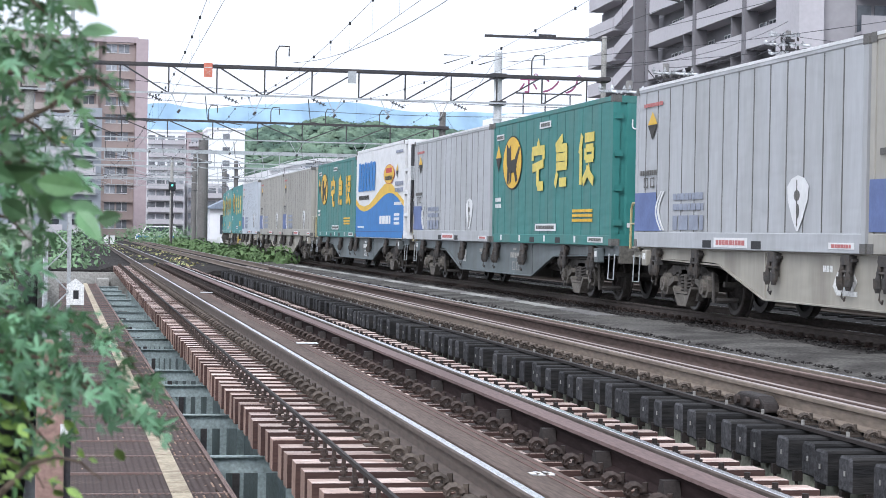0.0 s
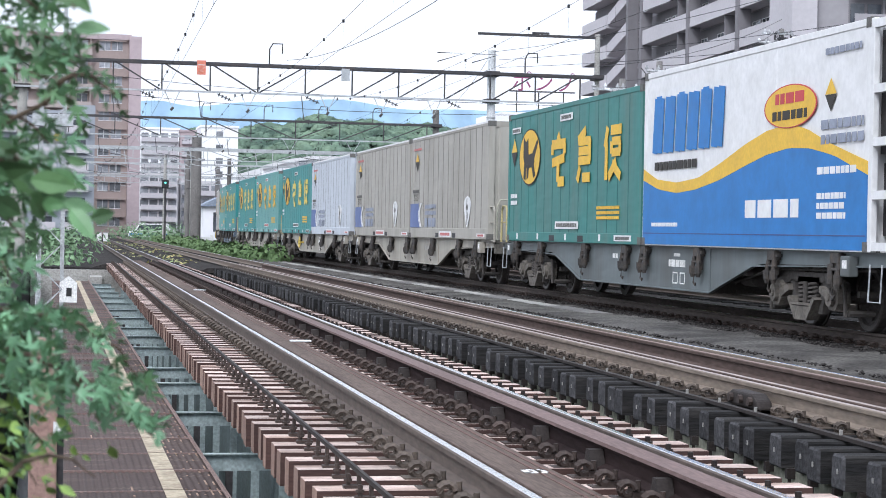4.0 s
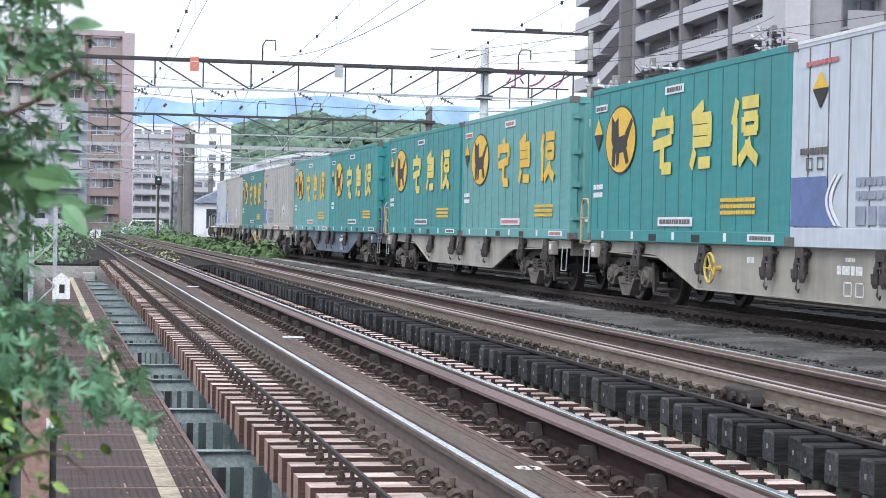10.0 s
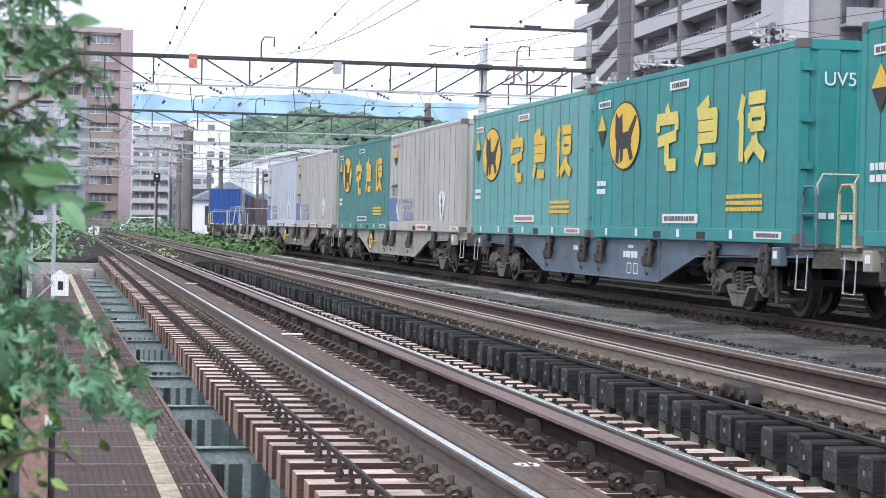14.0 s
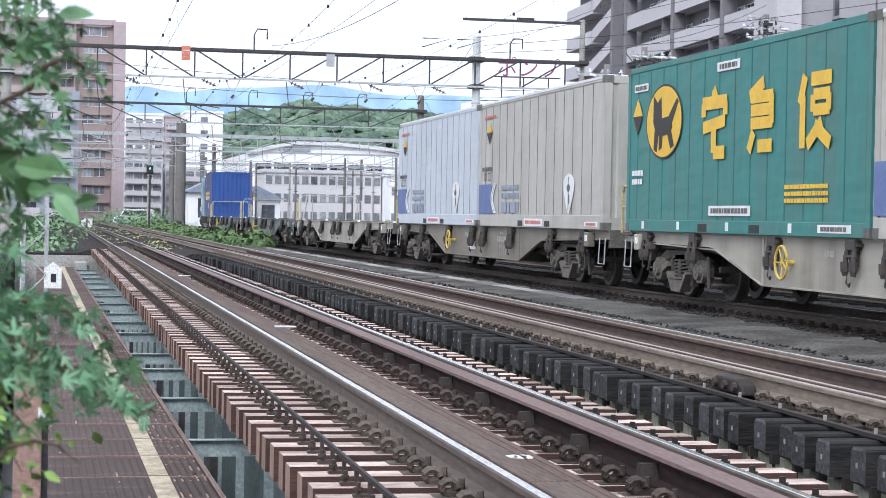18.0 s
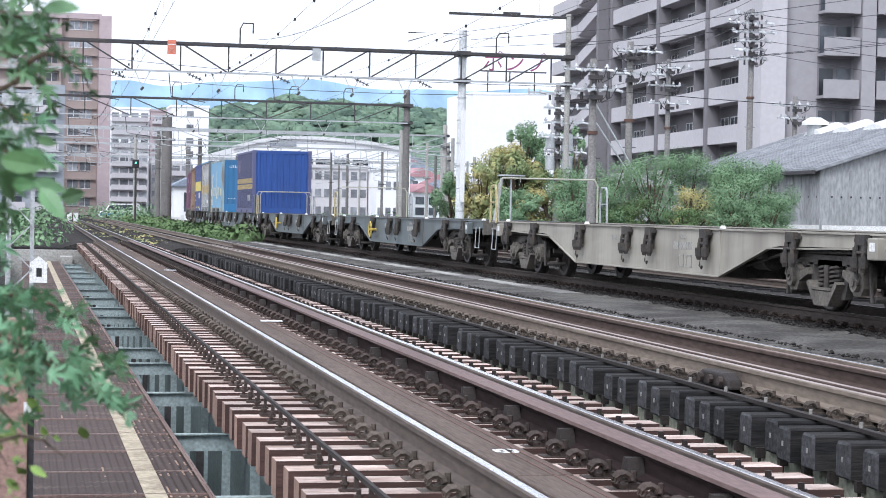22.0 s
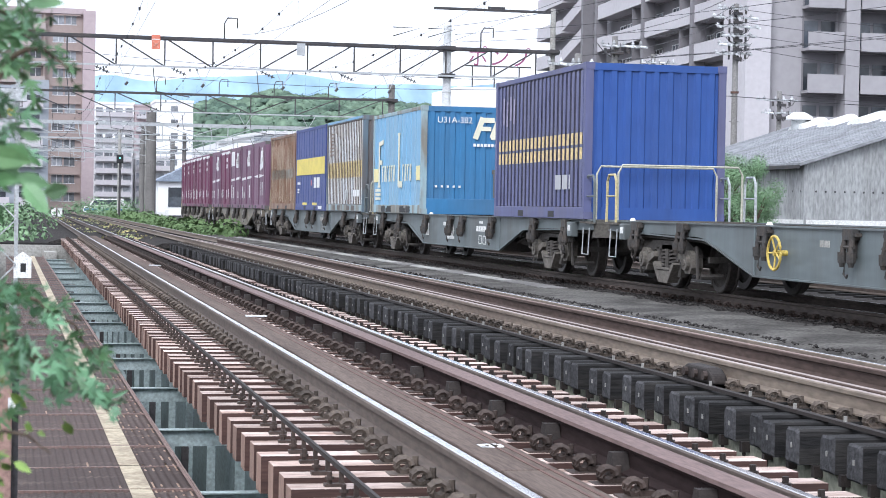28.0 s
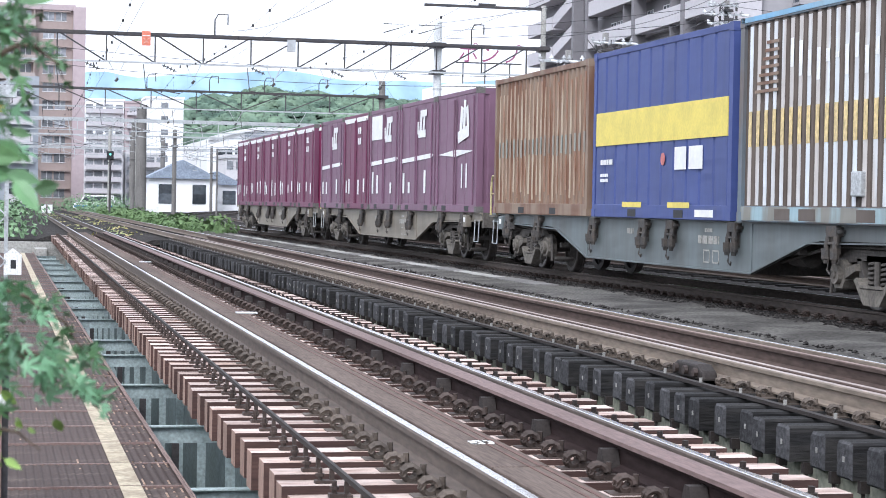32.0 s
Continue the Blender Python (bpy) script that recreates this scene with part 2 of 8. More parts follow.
# ---- building blocks ----
class Shape:
    """Vertices and faces of one mesh part."""

    def __init__(self):
        self.v, self.f = [], []

    def add(self, verts, faces):
        k = len(self.v)
        self.v += [tuple(p) for p in verts]
        self.f += [tuple(i + k for i in f) for f in faces]
        return self

    def box(self, x0, x1, y0, y1, z0, z1, m=None):
        p = [Vector((x, y, z)) for z in (z0, z1) for y in (y0, y1) for x in (x0, x1)]
        if m is not None:
            p = [m @ q for q in p]
        return self.add(p, [(0, 2, 3, 1), (4, 5, 7, 6), (0, 1, 5, 4), (2, 6, 7, 3), (0, 4, 6, 2), (1, 3, 7, 5)])

    def rod(self, a, b, r, n=8, r2=None):
        a, b = Vector(a), Vector(b)
        r2 = r if r2 is None else r2
        q = (b - a).to_track_quat("Z", "Y")
        ring = [q @ Vector((math.cos(2 * math.pi * i / n), math.sin(2 * math.pi * i / n), 0)) for i in range(n)]
        vs = [a + r * c for c in ring] + [b + r2 * c for c in ring]
        fs = [(i, (i + 1) % n, n + (i + 1) % n, n + i) for i in range(n)]
        return self.add(vs, fs + [tuple(range(n - 1, -1, -1)), tuple(range(n, 2 * n))])

    def beam(self, a, b, w, h):
        """A bar of w by h from a to b."""
        a, b = Vector(a), Vector(b)
        q = (b - a).to_track_quat("Z", "Y")
        c = [q @ Vector((sx * w / 2, sy * h / 2, 0)) for sx, sy in ((-1, -1), (1, -1), (1, 1), (-1, 1))]
        return self.add([a + o for o in c] + [b + o for o in c], [(3, 2, 1, 0), (4, 5, 6, 7)] + [(i, (i + 1) % 4, 4 + (i + 1) % 4, 4 + i) for i in range(4)])

    def sweep(self, profile, path, closed=False):
        """A profile of (side, up) carried along points of the ground plan; side is to the right of the way."""
        n = len(profile)
        vs, pts = [], [Vector(p) for p in path]
        for i, p in enumerate(pts):
            d = (pts[min(i + 1, len(pts) - 1)] - pts[max(i - 1, 0)])
            side = Vector((d.y, -d.x, 0)).normalized()
            vs += [p + side * a + Vector((0, 0, b)) for a, b in profile]
        fs = [(i * n + j, i * n + (j + 1) % n, (i + 1) * n + (j + 1) % n, (i + 1) * n + j) for i in range(len(pts) - 1) for j in range(n)]
        return self.add(vs, fs + [tuple(range(n - 1, -1, -1)), tuple(range((len(pts) - 1) * n, len(pts) * n))])

    def prism(self, outline, x0, x1):
        """An outline of (y, z) points drawn out along x."""
        n = len(outline)
        return self.add([(x, y, z) for x in (x0, x1) for y, z in outline], [tuple(range(n)), tuple(range(2 * n - 1, n - 1, -1))] + [(i, n + i, n + (i + 1) % n, (i + 1) % n) for i in range(n)])

    def tube(self, pts, r, n=6):
        p = [Vector(q) for q in pts]
        vs = []
        for i, q in enumerate(p):
            d = (p[min(i + 1, len(p) - 1)] - p[max(i - 1, 0)]).normalized()
            turn = d.to_track_quat("Z", "Y")
            vs += [q + turn @ Vector((r * math.cos(2 * math.pi * k / n), r * math.sin(2 * math.pi * k / n), 0)) for k in range(n)]
        fs = [(i * n + k, i * n + (k + 1) % n, (i + 1) * n + (k + 1) % n, (i + 1) * n + k) for i in range(len(p) - 1) for k in range(n)]
        return self.add(vs, fs + [tuple(range(n - 1, -1, -1)), tuple(range((len(p) - 1) * n, len(p) * n))])

    def mesh(self, name, material, smooth=False):
        me = bpy.data.meshes.new(name)
        me.from_pydata(self.v, [], self.f)
        me.materials.append(material)
        if smooth:
            me.shade_smooth()
        me.update()
        return me


LETTERING = ("red_label", "label", "dark_label", "blue_sign", "white_sign", "lettering", "small_sign", "end_label", "badge_mark", "white_mark", "smudge", "block_sign", "brand_shape", "hinge")


def part(name, shape, material, parent, label="", smooth=False, bevel=0.0, at=None):
    """One mesh object under a thing or under a part."""
    data = shape.mesh(name, material, smooth) if isinstance(shape, Shape) else shape
    ob = new(name, data)
    ob.parent = parent
    if at is not None:
        ob.matrix_basis = at
    if bevel:
        mod = ob.modifiers.new("edge", "BEVEL")
        mod.width, mod.segments, mod.limit_method = bevel, 2, "ANGLE"
    if name in LETTERING:
        tagged(ob, kind="stuff")
    return tagged(ob, label=label) if label else ob


def thing(name, label, category, group="", at=None, kind=""):
    ob = new(name)
    ob.empty_display_size = 0.2
    if at is not None:
        ob.matrix_basis = at
    return tagged(ob, label, category, group, kind)


CURVE_START, CURVE_R, TRAIN_X = 90.0, 580.0, 10.57


def on_line(s, side=0.0):
    """Place and heading (radians, clockwise) on the goods line, s metres along, side metres to the right."""
    if s <= CURVE_START:
        return Vector((TRAIN_X + side, s, 0)), 0.0
    a = (s - CURVE_START) / CURVE_R
    r = CURVE_R - side
    return Vector((TRAIN_X + CURVE_R - r * math.cos(a), CURVE_START + r * math.sin(a), 0)), a


# ---- ground: one sheet with the sunken bed that the near bridge crosses ----
def build_ground():
    g = Shape()
    xs, ys, low, far = (-0.75, 7.55), (5.2, 70.0), -5.0, 2600.0
    top = -0.34
    X, Y = (-far, xs[0], xs[1], far), (-400.0, ys[0], ys[1], far)
    for i in range(3):
        for j in range(3):
            if (i, j) != (1, 1):
                g.add([(X[i], Y[j], top), (X[i + 1], Y[j], top), (X[i + 1], Y[j + 1], top), (X[i], Y[j + 1], top)], [(0, 1, 2, 3)])
    a, b, c, d = xs[0], xs[1], ys[0], ys[1]
    g.add([(a, c, low), (b, c, low), (b, d, low), (a, d, low)], [(0, 1, 2, 3)])
    for p, q in (((a, c), (b, c)), ((b, c), (b, d)), ((b, d), (a, d)), ((a, d), (a, c))):
        g.add([(*p, low), (*q, low), (*q, top), (*p, top)], [(0, 1, 2, 3)])
    ob = new("ground", g.mesh("ground", M["cinder"]))
    tagged(ob, "dark cinder and gravel ground beside the tracks", "ground", kind="structure")


build_ground()

wall = Shape().box(7.28, 7.52, 5.3, 70, -3.0, -0.16)
tagged(new("retaining_wall", wall.mesh("retaining_wall", M["dark_concrete"])), "dark weathered concrete edge wall beside the bridge", "wall", kind="structure")
abut = Shape().box(-0.72, 7.26, 69.5, 69.97, -4.88, -0.41).box(1.3, 1.7, 67.5, 69.48, -4.88, -0.6)
tagged(new("abutment", abut.mesh("abutment", M["concrete"])), "weathered concrete abutment at the end of the girder bridge", "abutment", kind="structure")
bed = Shape().box(-0.7, 7.27, 5.4, 69, -4.95, -4.9)
tagged(new("water", bed.mesh("water", M["water"])), "dull green-grey water below the bridge", "water", kind="structure")


def ballast_bed(name, path, half, top, base, label):
    prof = [(-half - 0.5, base), (-half, top), (half, top), (half + 0.5, base)]
    ob = new(name, Shape().sweep(prof, path).mesh(name, M["ballast"]))
    tagged(ob, label, "ballast", kind="structure")


GOODS = [on_line(s)[0] for s in [-30, 0, 30, 60, 90] + list(range(100, 420, 10))]
ballast_bed("ballast_goods", GOODS, 1.45, -0.172, -0.36, "dark stone ballast under the goods line")
ballast_bed("ballast_near", [(3.25, 70.2, 0), (4.0, 150, 0), (4.4, 230, 0)], 1.4, -0.2, -0.36, "pale weedy ballast under the near line")
ballast_bed("ballast_middle", [(6.42, 65.2, 0), (7.1, 150, 0), (7.6, 230, 0)], 1.3, -0.2, -0.36, "grey ballast under the middle line")

RAIL = [(-0.064, -0.155), (0.064, -0.155), (0.064, -0.142), (0.01, -0.122), (0.009, -0.045), (0.033, -0.035), (0.033, -0.01), (0.024, -0.003), (-0.024, -0.003), (-0.033, -0.01), (-0.033, -0.035), (-0.009, -0.045), (-0.01, -0.122), (-0.064, -0.142)]
HEAD = [(-0.022, -0.004), (0.022, -0.004), (0.018, 0.0), (-0.018, 0.0)]


def rail(parent, side, path, label, web, head, drop=0.0):
    pts = [Vector(p) for p in path]
    rail_ob = part("rail", Shape().sweep([(side + a, b - drop) for a, b in RAIL], pts), web, parent, label)
    part("rail_head", Shape().sweep([(side + a, b - drop) for a, b in HEAD], pts), head, rail_ob, "worn bright rail head" if head is M["rail_shine"] else "")
    return rail_ob


def coil_clip():
    """A coiled spring clip with its shoulder, bolt and base plate; the rail lies towards +x."""
    s = Shape().box(-0.12, 0.08, -0.08, 0.08, -0.02, 0.0)
    s.tube([(-0.03 + 0.042 * math.cos(a), -0.055 + 0.11 * a / 12.5, 0.05 + 0.042 * math.sin(a)) for a in [k * 12.5 / 18 for k in range(19)]], 0.019, 5)
    s.rod((0.04, 0.0, 0), (0.04, 0.0, 0.1), 0.018, 6)
    s.box(0.0, 0.085, -0.035, 0.035, 0.0, 0.03)
    return s


def near_track():
    """The near line on the open girder bridge: pinkish sleepers, guard rails and a plank walk between the rails."""
    tr = thing("railway_track", "near railway track on pinkish bridge sleepers with guard rails", "railway track", at=pose(2.57, 0, 0, 0, 0, -math.degrees(math.atan(0.0095))))
    line = [(0, y, 0) for y in (-8, 20, 45, 70, 110, 150, 230)]
    rail(tr, -0.565, line, "running rail with brown rusty web", M["brown_web"], M["rail_shine"])
    rail(tr, 0.565, line, "running rail with rusty web", M["brown_web"], M["rail_shine"])
    short = [(0, y, 0) for y in (-8, 30, 68)]
    rail(tr, 0.40, short, "rusty inner guard rail", M["guard_dark"], M["rusty_top"], 0.012)
    part("guard_cap", Shape().sweep([(0.352, -0.03), (0.485, -0.03), (0.485, -0.009), (0.352, -0.009)], short), M["guard_top"], tr, "pinkish rusty flat top of the guard rail")
    rng = random.Random(4)
    # sleepers of the bridge
    n, gap, top = 178, 0.4265, -0.19
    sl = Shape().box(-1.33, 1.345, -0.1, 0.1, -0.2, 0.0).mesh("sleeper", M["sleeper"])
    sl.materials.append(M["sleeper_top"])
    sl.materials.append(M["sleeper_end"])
    # side faces coloured dark for the shade between sleepers; tops bleached, ends tan
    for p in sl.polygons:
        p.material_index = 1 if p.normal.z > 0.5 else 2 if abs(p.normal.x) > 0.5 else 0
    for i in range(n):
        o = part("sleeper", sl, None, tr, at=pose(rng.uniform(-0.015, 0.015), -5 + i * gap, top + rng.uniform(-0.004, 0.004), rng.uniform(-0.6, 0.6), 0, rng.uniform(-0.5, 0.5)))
    # outer guard bar on its clips, spring clips and sleeper bolts: single parts near the camera, joined further off
    bar = Shape().sweep([(-1.097, -0.115), (-1.078, -0.115), (-1.078, -0.09), (-1.097, -0.09)], short)
    part("guard_bar", bar, M["bolt"], tr, "dark steel guard bar held over the sleepers")
    hook = Shape().box(-1.17, -1.07, -0.028, 0.028, 0.0, 0.018).box(-1.098, -1.077, -0.014, 0.014, 0.018, 0.075).rod((-1.145, 0, 0.018), (-1.145, 0, 0.075), 0.012, 6).rod((-1.145, 0, 0.036), (-1.145, 0, 0.05), 0.022, 6)
    stud = Shape().rod((0.98, 0, 0), (0.98, 0, 0.085), 0.018, 6).box(0.945, 1.015, -0.035, 0.035, 0.0, 0.025).rod((0.98, 0, 0.03), (0.98, 0, 0.055), 0.032, 6)
    one = coil_clip()
    left = Shape().add([(x * 0.88 - 0.68, y * 0.88, z * 0.84 + 0.005) for x, y, z in one.v], one.f)
    inner = Shape().add([(x * 0.85 + 0.25, y * 0.88, z * 0.84 + 0.005) for x, y, z in one.v], one.f)
    for name, shape, material, label in (("bar_clip", hook, M["clip_steel"], "dark bolted bar clips"), ("end_bolt", stud, M["bolt"], "dark bolts near the sleeper ends"), ("spring_clip", left, M["coil"], "coiled spring clips outside the rail"), ("inner_clip", inner, M["clip_steel"], "coiled spring clips beside the guard rail")):
        data, rest = shape.mesh(name, material), Shape()
        for i in range(n):
            y = -5 + i * gap
            if 5 < y < 34:
                part(name, data, None, tr, at=pose(0, y, -0.19))
            elif y > 5:
                rest.add([(x, b + y, z - 0.19) for x, b, z in shape.v], shape.f)
        tagged(part(name + "_run", rest, material, tr, label), kind="stuff")
    # blocks that stand on the inner guard rail
    blocks = Shape()
    for i in range(0, n, 3):
        y = -4.8 + i * gap
        blocks.prism([(y - 0.09, -0.185), (y + 0.09, -0.185), (y + 0.03, -0.06), (y - 0.03, -0.06)], 0.3, 0.385)
    tagged(part("guard_block", blocks, M["bolt"], tr, "dark blocks that brace the guard rail"), kind="stuff")
    # plank walk
    for k, y0 in enumerate([-8, -2, 3.6, 8.55, 14.6, 20.7, 27, 33.4, 40, 47, 54, 61]):
        y1 = [-2, 3.6, 8.55, 14.6, 20.7, 27, 33.4, 40, 47, 54, 61, 69][k] - 0.02
        board = Shape().box(-0.44, -0.16, y0, y1, -0.19, -0.045)
        walkboard = part("walk_board", board, M["plank"], tr, "weathered brown walkway board between the rails", bevel=0.008)
        grooves = Shape().box(-0.215, -0.195, y0, y1, -0.0445, -0.042).box(-0.27, -0.255, y0, y1, -0.0445, -0.042)
        part("groove", grooves, M["rust"], walkboard)
    for y, w in ((20.5, 0.16), (37.0, 0.2)):
        part("joint_plate", Shape().box(-0.28, -0.06, y - w / 2, y + w / 2, -0.04, -0.03), M["pale_concrete"], tr, "small pale plate on the walkway board")
    marks = Shape()
    for a, b, c, d in ((0, 0.11, 0, 0.03), (0, 0.03, 0, 0.12), (0.05, 0.08, 0.02, 0.13), (0.1, 0.125, 0.03, 0.14), (0.03, 0.12, 0.115, 0.14)):
        marks.box(-0.335 + a, -0.335 + b, 9.36 + c, 9.36 + d, -0.0445, -0.042)
    part("painted_mark", marks, M["plain_white"], tr, "small unreadable white painted mark")
    return tr


def worn_block(half, w, h):
    """A timber block with chamfered long edges and ends."""
    c, ring = 0.014, []
    for x, k in ((-half, c), (-half + c, 0.0), (half - c, 0.0), (half, c)):
        ring.append([(x, -w + k, -h + k), (x, w - k, -h + k), (x, w - k, -c - k), (x, w - c - k, -k), (x, -w + c + k, -k), (x, -w + k, -c - k)])
    vs = [p for r in ring for p in r]
    fs = [(6 * a + j, 6 * a + 6 + j, 6 * a + 6 + (j + 1) % 6, 6 * a + (j + 1) % 6) for a in range(3) for j in range(6)]
    return vs, fs + [tuple(range(6)), tuple(range(23, 17, -1))]


def middle_track():
    tr = thing("railway_track", "middle railway track on black creosoted bridge sleepers", "railway track", at=pose(5.93, 0, 0, 0, 0, -math.degrees(math.atan(0.0075))))
    line = [(0, y, 0) for y in (-8, 20, 45, 65, 110, 150, 230)]
    rail(tr, -0.565, line, "running rail with beige rusty web", M["rail_web"], M["dull_top"])
    rail(tr, 0.565, line, "running rail with rusty web", M["rail_web"], M["rail_shine"])
    short = [(0, y, 0) for y in (-8, 30, 64)]
    rail(tr, -0.38, short, "inner guard rail", M["guard_brown"], M["dull_top"], 0.01)
    rail(tr, 0.38, short, "inner guard rail", M["guard_brown"], M["rusty_top"], 0.01)
    rng = random.Random(9)
    n, gap, top = 171, 0.408, -0.19
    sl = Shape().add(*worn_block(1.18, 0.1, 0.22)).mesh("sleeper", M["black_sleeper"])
    sl.materials.append(M["sleeper_end_grey"])
    # ends take the lighter grey, every other face stays black
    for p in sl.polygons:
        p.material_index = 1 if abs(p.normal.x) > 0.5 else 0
    plate = Shape().box(-1.186, -1.1805, -0.02, 0.0, -0.12, -0.088).mesh("number_plate", M["pale_bolt"])
    for i in range(n):
        dx = rng.uniform(-0.05, 0.05)
        s = part("sleeper", sl, None, tr, at=pose(dx, -5 + i * gap, top + rng.uniform(-0.012, 0.006), rng.uniform(-1, 1), 0, rng.uniform(-0.8, 0.8)))
        if 20 < i < 100 and rng.random() < 0.85:
            part("end_plate", plate, None, s)
    bar = Shape().sweep([(-0.885, -0.18), (-0.835, -0.18), (-0.835, -0.155), (-0.885, -0.155)], short)
    part("guard_bar", bar, M["bolt"], tr, "dark steel guard bar bolted to the sleepers")
    one = coil_clip()
    clip = Shape().add([(x * 0.78 - 0.67, y * 0.85, z * 0.72 + 0.008) for x, y, z in one.v], one.f)
    nut = Shape().rod((-0.86, 0.0, 0.035), (-0.86, 0.0, 0.07), 0.013, 6)
    for name, shape, material, label, step in (("plate_clip", clip, M["coil"], "rusty coiled clips beside the rail", 1), ("bar_bolt", nut, M["pale_bolt"], "pale bolt heads on the guard bar", 2)):
        data, rest = shape.mesh(name, material), Shape()
        for i in range(0, n, step):
            y = -5 + i * gap
            if 9 < y < 38:
                part(name, data, None, tr, at=pose(0, y, -0.19))
            elif y > 9:
                rest.add([(x, b + y, z - 0.19) for x, b, z in shape.v], shape.f)
        tagged(part(name + "_run", rest, material, tr, label), kind="stuff")
    bond = part("bond_box", Shape().prism([(14.0, -0.17), (14.72, -0.17), (14.7, -0.09), (14.6, -0.05), (14.15, -0.05), (14.03, -0.1)], -0.76, -0.63), M["bolt"], tr, "dark cast joint box beside the rail", bevel=0.02)
    for y in (14.14, 14.36, 14.58):
        part("joint_bolt", Shape().rod((-0.79, y, -0.11), (-0.755, y, -0.11), 0.035, 8), M["clip_steel"], bond)
    # mossy longitudinal beam below the sleeper ends, with hook bolts
    part("edge_beam", Shape().box(-1.1, -0.8, 5.6, 64.5, -0.68, -0.415), M["moss_girder"], tr, "mossy grey-green beam under the sleepers")
    hooks = Shape()
    for i in range(20, 171):
        y = -5 + (i + 0.5) * gap
        hooks.box(-1.16, -1.101, y - 0.022, y + 0.022, -0.47, -0.4).rod((-1.135, y, -0.54), (-1.135, y, -0.4), 0.013, 6)
    tagged(part("hook_bolt", hooks, M["bolt"], tr, "dark hook bolts under the sleeper ends"), kind="stuff")
    return tr


def goods_track():
    tr = thing("railway_track", "goods railway track on dark ballast that curves away", "railway track")
    path = GOODS
    for side in (-0.565, 0.565):
        rail(tr, side, path, "dark rusty running rail", M["goods_web"], M["rail_shine"])
    sl = Shape().box(-0.88, 0.88, -0.11, 0.11, -0.13, 0.0).mesh("sleeper", M["black_sleeper"])
    for i in range(190):
        p, a = on_line(2 + i * 0.62)
        part("sleeper", sl, None, tr, at=Matrix.Translation((p.x, p.y, -0.165)) @ pose(0, 0, 0, 0, 0, -math.degrees(a)))
    clips = Shape()
    one = coil_clip()
    for i in range(190):
        y = 9 + i * 0.38
        clips.add([(x * 0.72 + TRAIN_X - 0.67, y + b * 0.8, z * 0.62 - 0.16) for x, b, z in one.v], one.f)
    tagged(part("clip_run", clips, M["clip_steel"], tr, "dark clips beside the rail"), kind="stuff")
    return tr


def siding_track():
    tr = thing("railway_track", "rusty siding track behind the goods line", "railway track")
    path = [on_line(s, 4.0)[0] for s in [10, 30, 60, 90] + list(range(100, 260, 10))]
    for side in (-0.565, 0.565):
        rail(tr, side, path, "rusty running rail", M["brown_web"], M["rusty_top"])
    sl = Shape().box(-1.0, 1.0, -0.1, 0.1, -0.13, 0.0).mesh("sleeper", M["black_sleeper"])
    for i in range(90):
        p, a = on_line(18 + i * 0.72, 4.0)
        part("sleeper", sl, None, tr, at=Matrix.Translation((p.x, p.y, -0.165)) @ pose(0, 0, 0, 0, 0, -math.degrees(a)))


ballast_bed("ballast_siding", [on_line(s, 4.0)[0] for s in [10, 30, 60, 90] + list(range(100, 260, 10))], 1.3, -0.2, -0.36, "dark stone ballast under the siding")
siding_track()
near_track()
middle_track()
goods_track()


def plate_girder(name, x, y0, y1, top, depth, material, web, label):
    t = thing(name, label, "bridge girder", "girders of the bridge", at=pose(x, 0, 0))
    part("web", Shape().box(-0.012, 0.012, y0, y1, top - depth, top), web, t, "web plate, darkened for shade on the near girders")
    part("top_flange", Shape().box(-0.16, 0.16, y0, y1, top, top + 0.03), material, t)
    part("bottom_flange", Shape().box(-0.16, 0.16, y0, y1, top - depth - 0.03, top - depth), material, t)
    stiff = Shape().box(-0.092, -0.0125, -0.012, 0.012, top - depth, top).mesh("stiffener", material)
    y = y0 + 0.6
    while y < y1:
        part("stiffener", stiff, None, t, at=pose(0, y, 0))
        y += 2.5
    return t


for x, s in ((1.9, 0.0095), (3.35, 0.0095), (5.1, 0.0075), (6.7, 0.0075)):
    pale = x > 4
    g = plate_girder("plate_girder", x, 5.3, 69.4 if x < 4 else 64.8, -0.43 if x < 4 else -0.72, 1.5, M["moss_girder" if pale else "girder_grey"], M["moss_girder" if pale else "girder_web_shade"], "pale grey-green steel plate girder" if pale else "blue-grey steel plate girder with stiffeners")
    g.matrix_basis = pose(x - 0.1, 0, 0, 0, 0, -math.degrees(math.atan(s)))
walk_t = thing("service_walkway", "rusty ribbed steel service walkway with a worn yellow line", "walkway")
WZ = -0.78


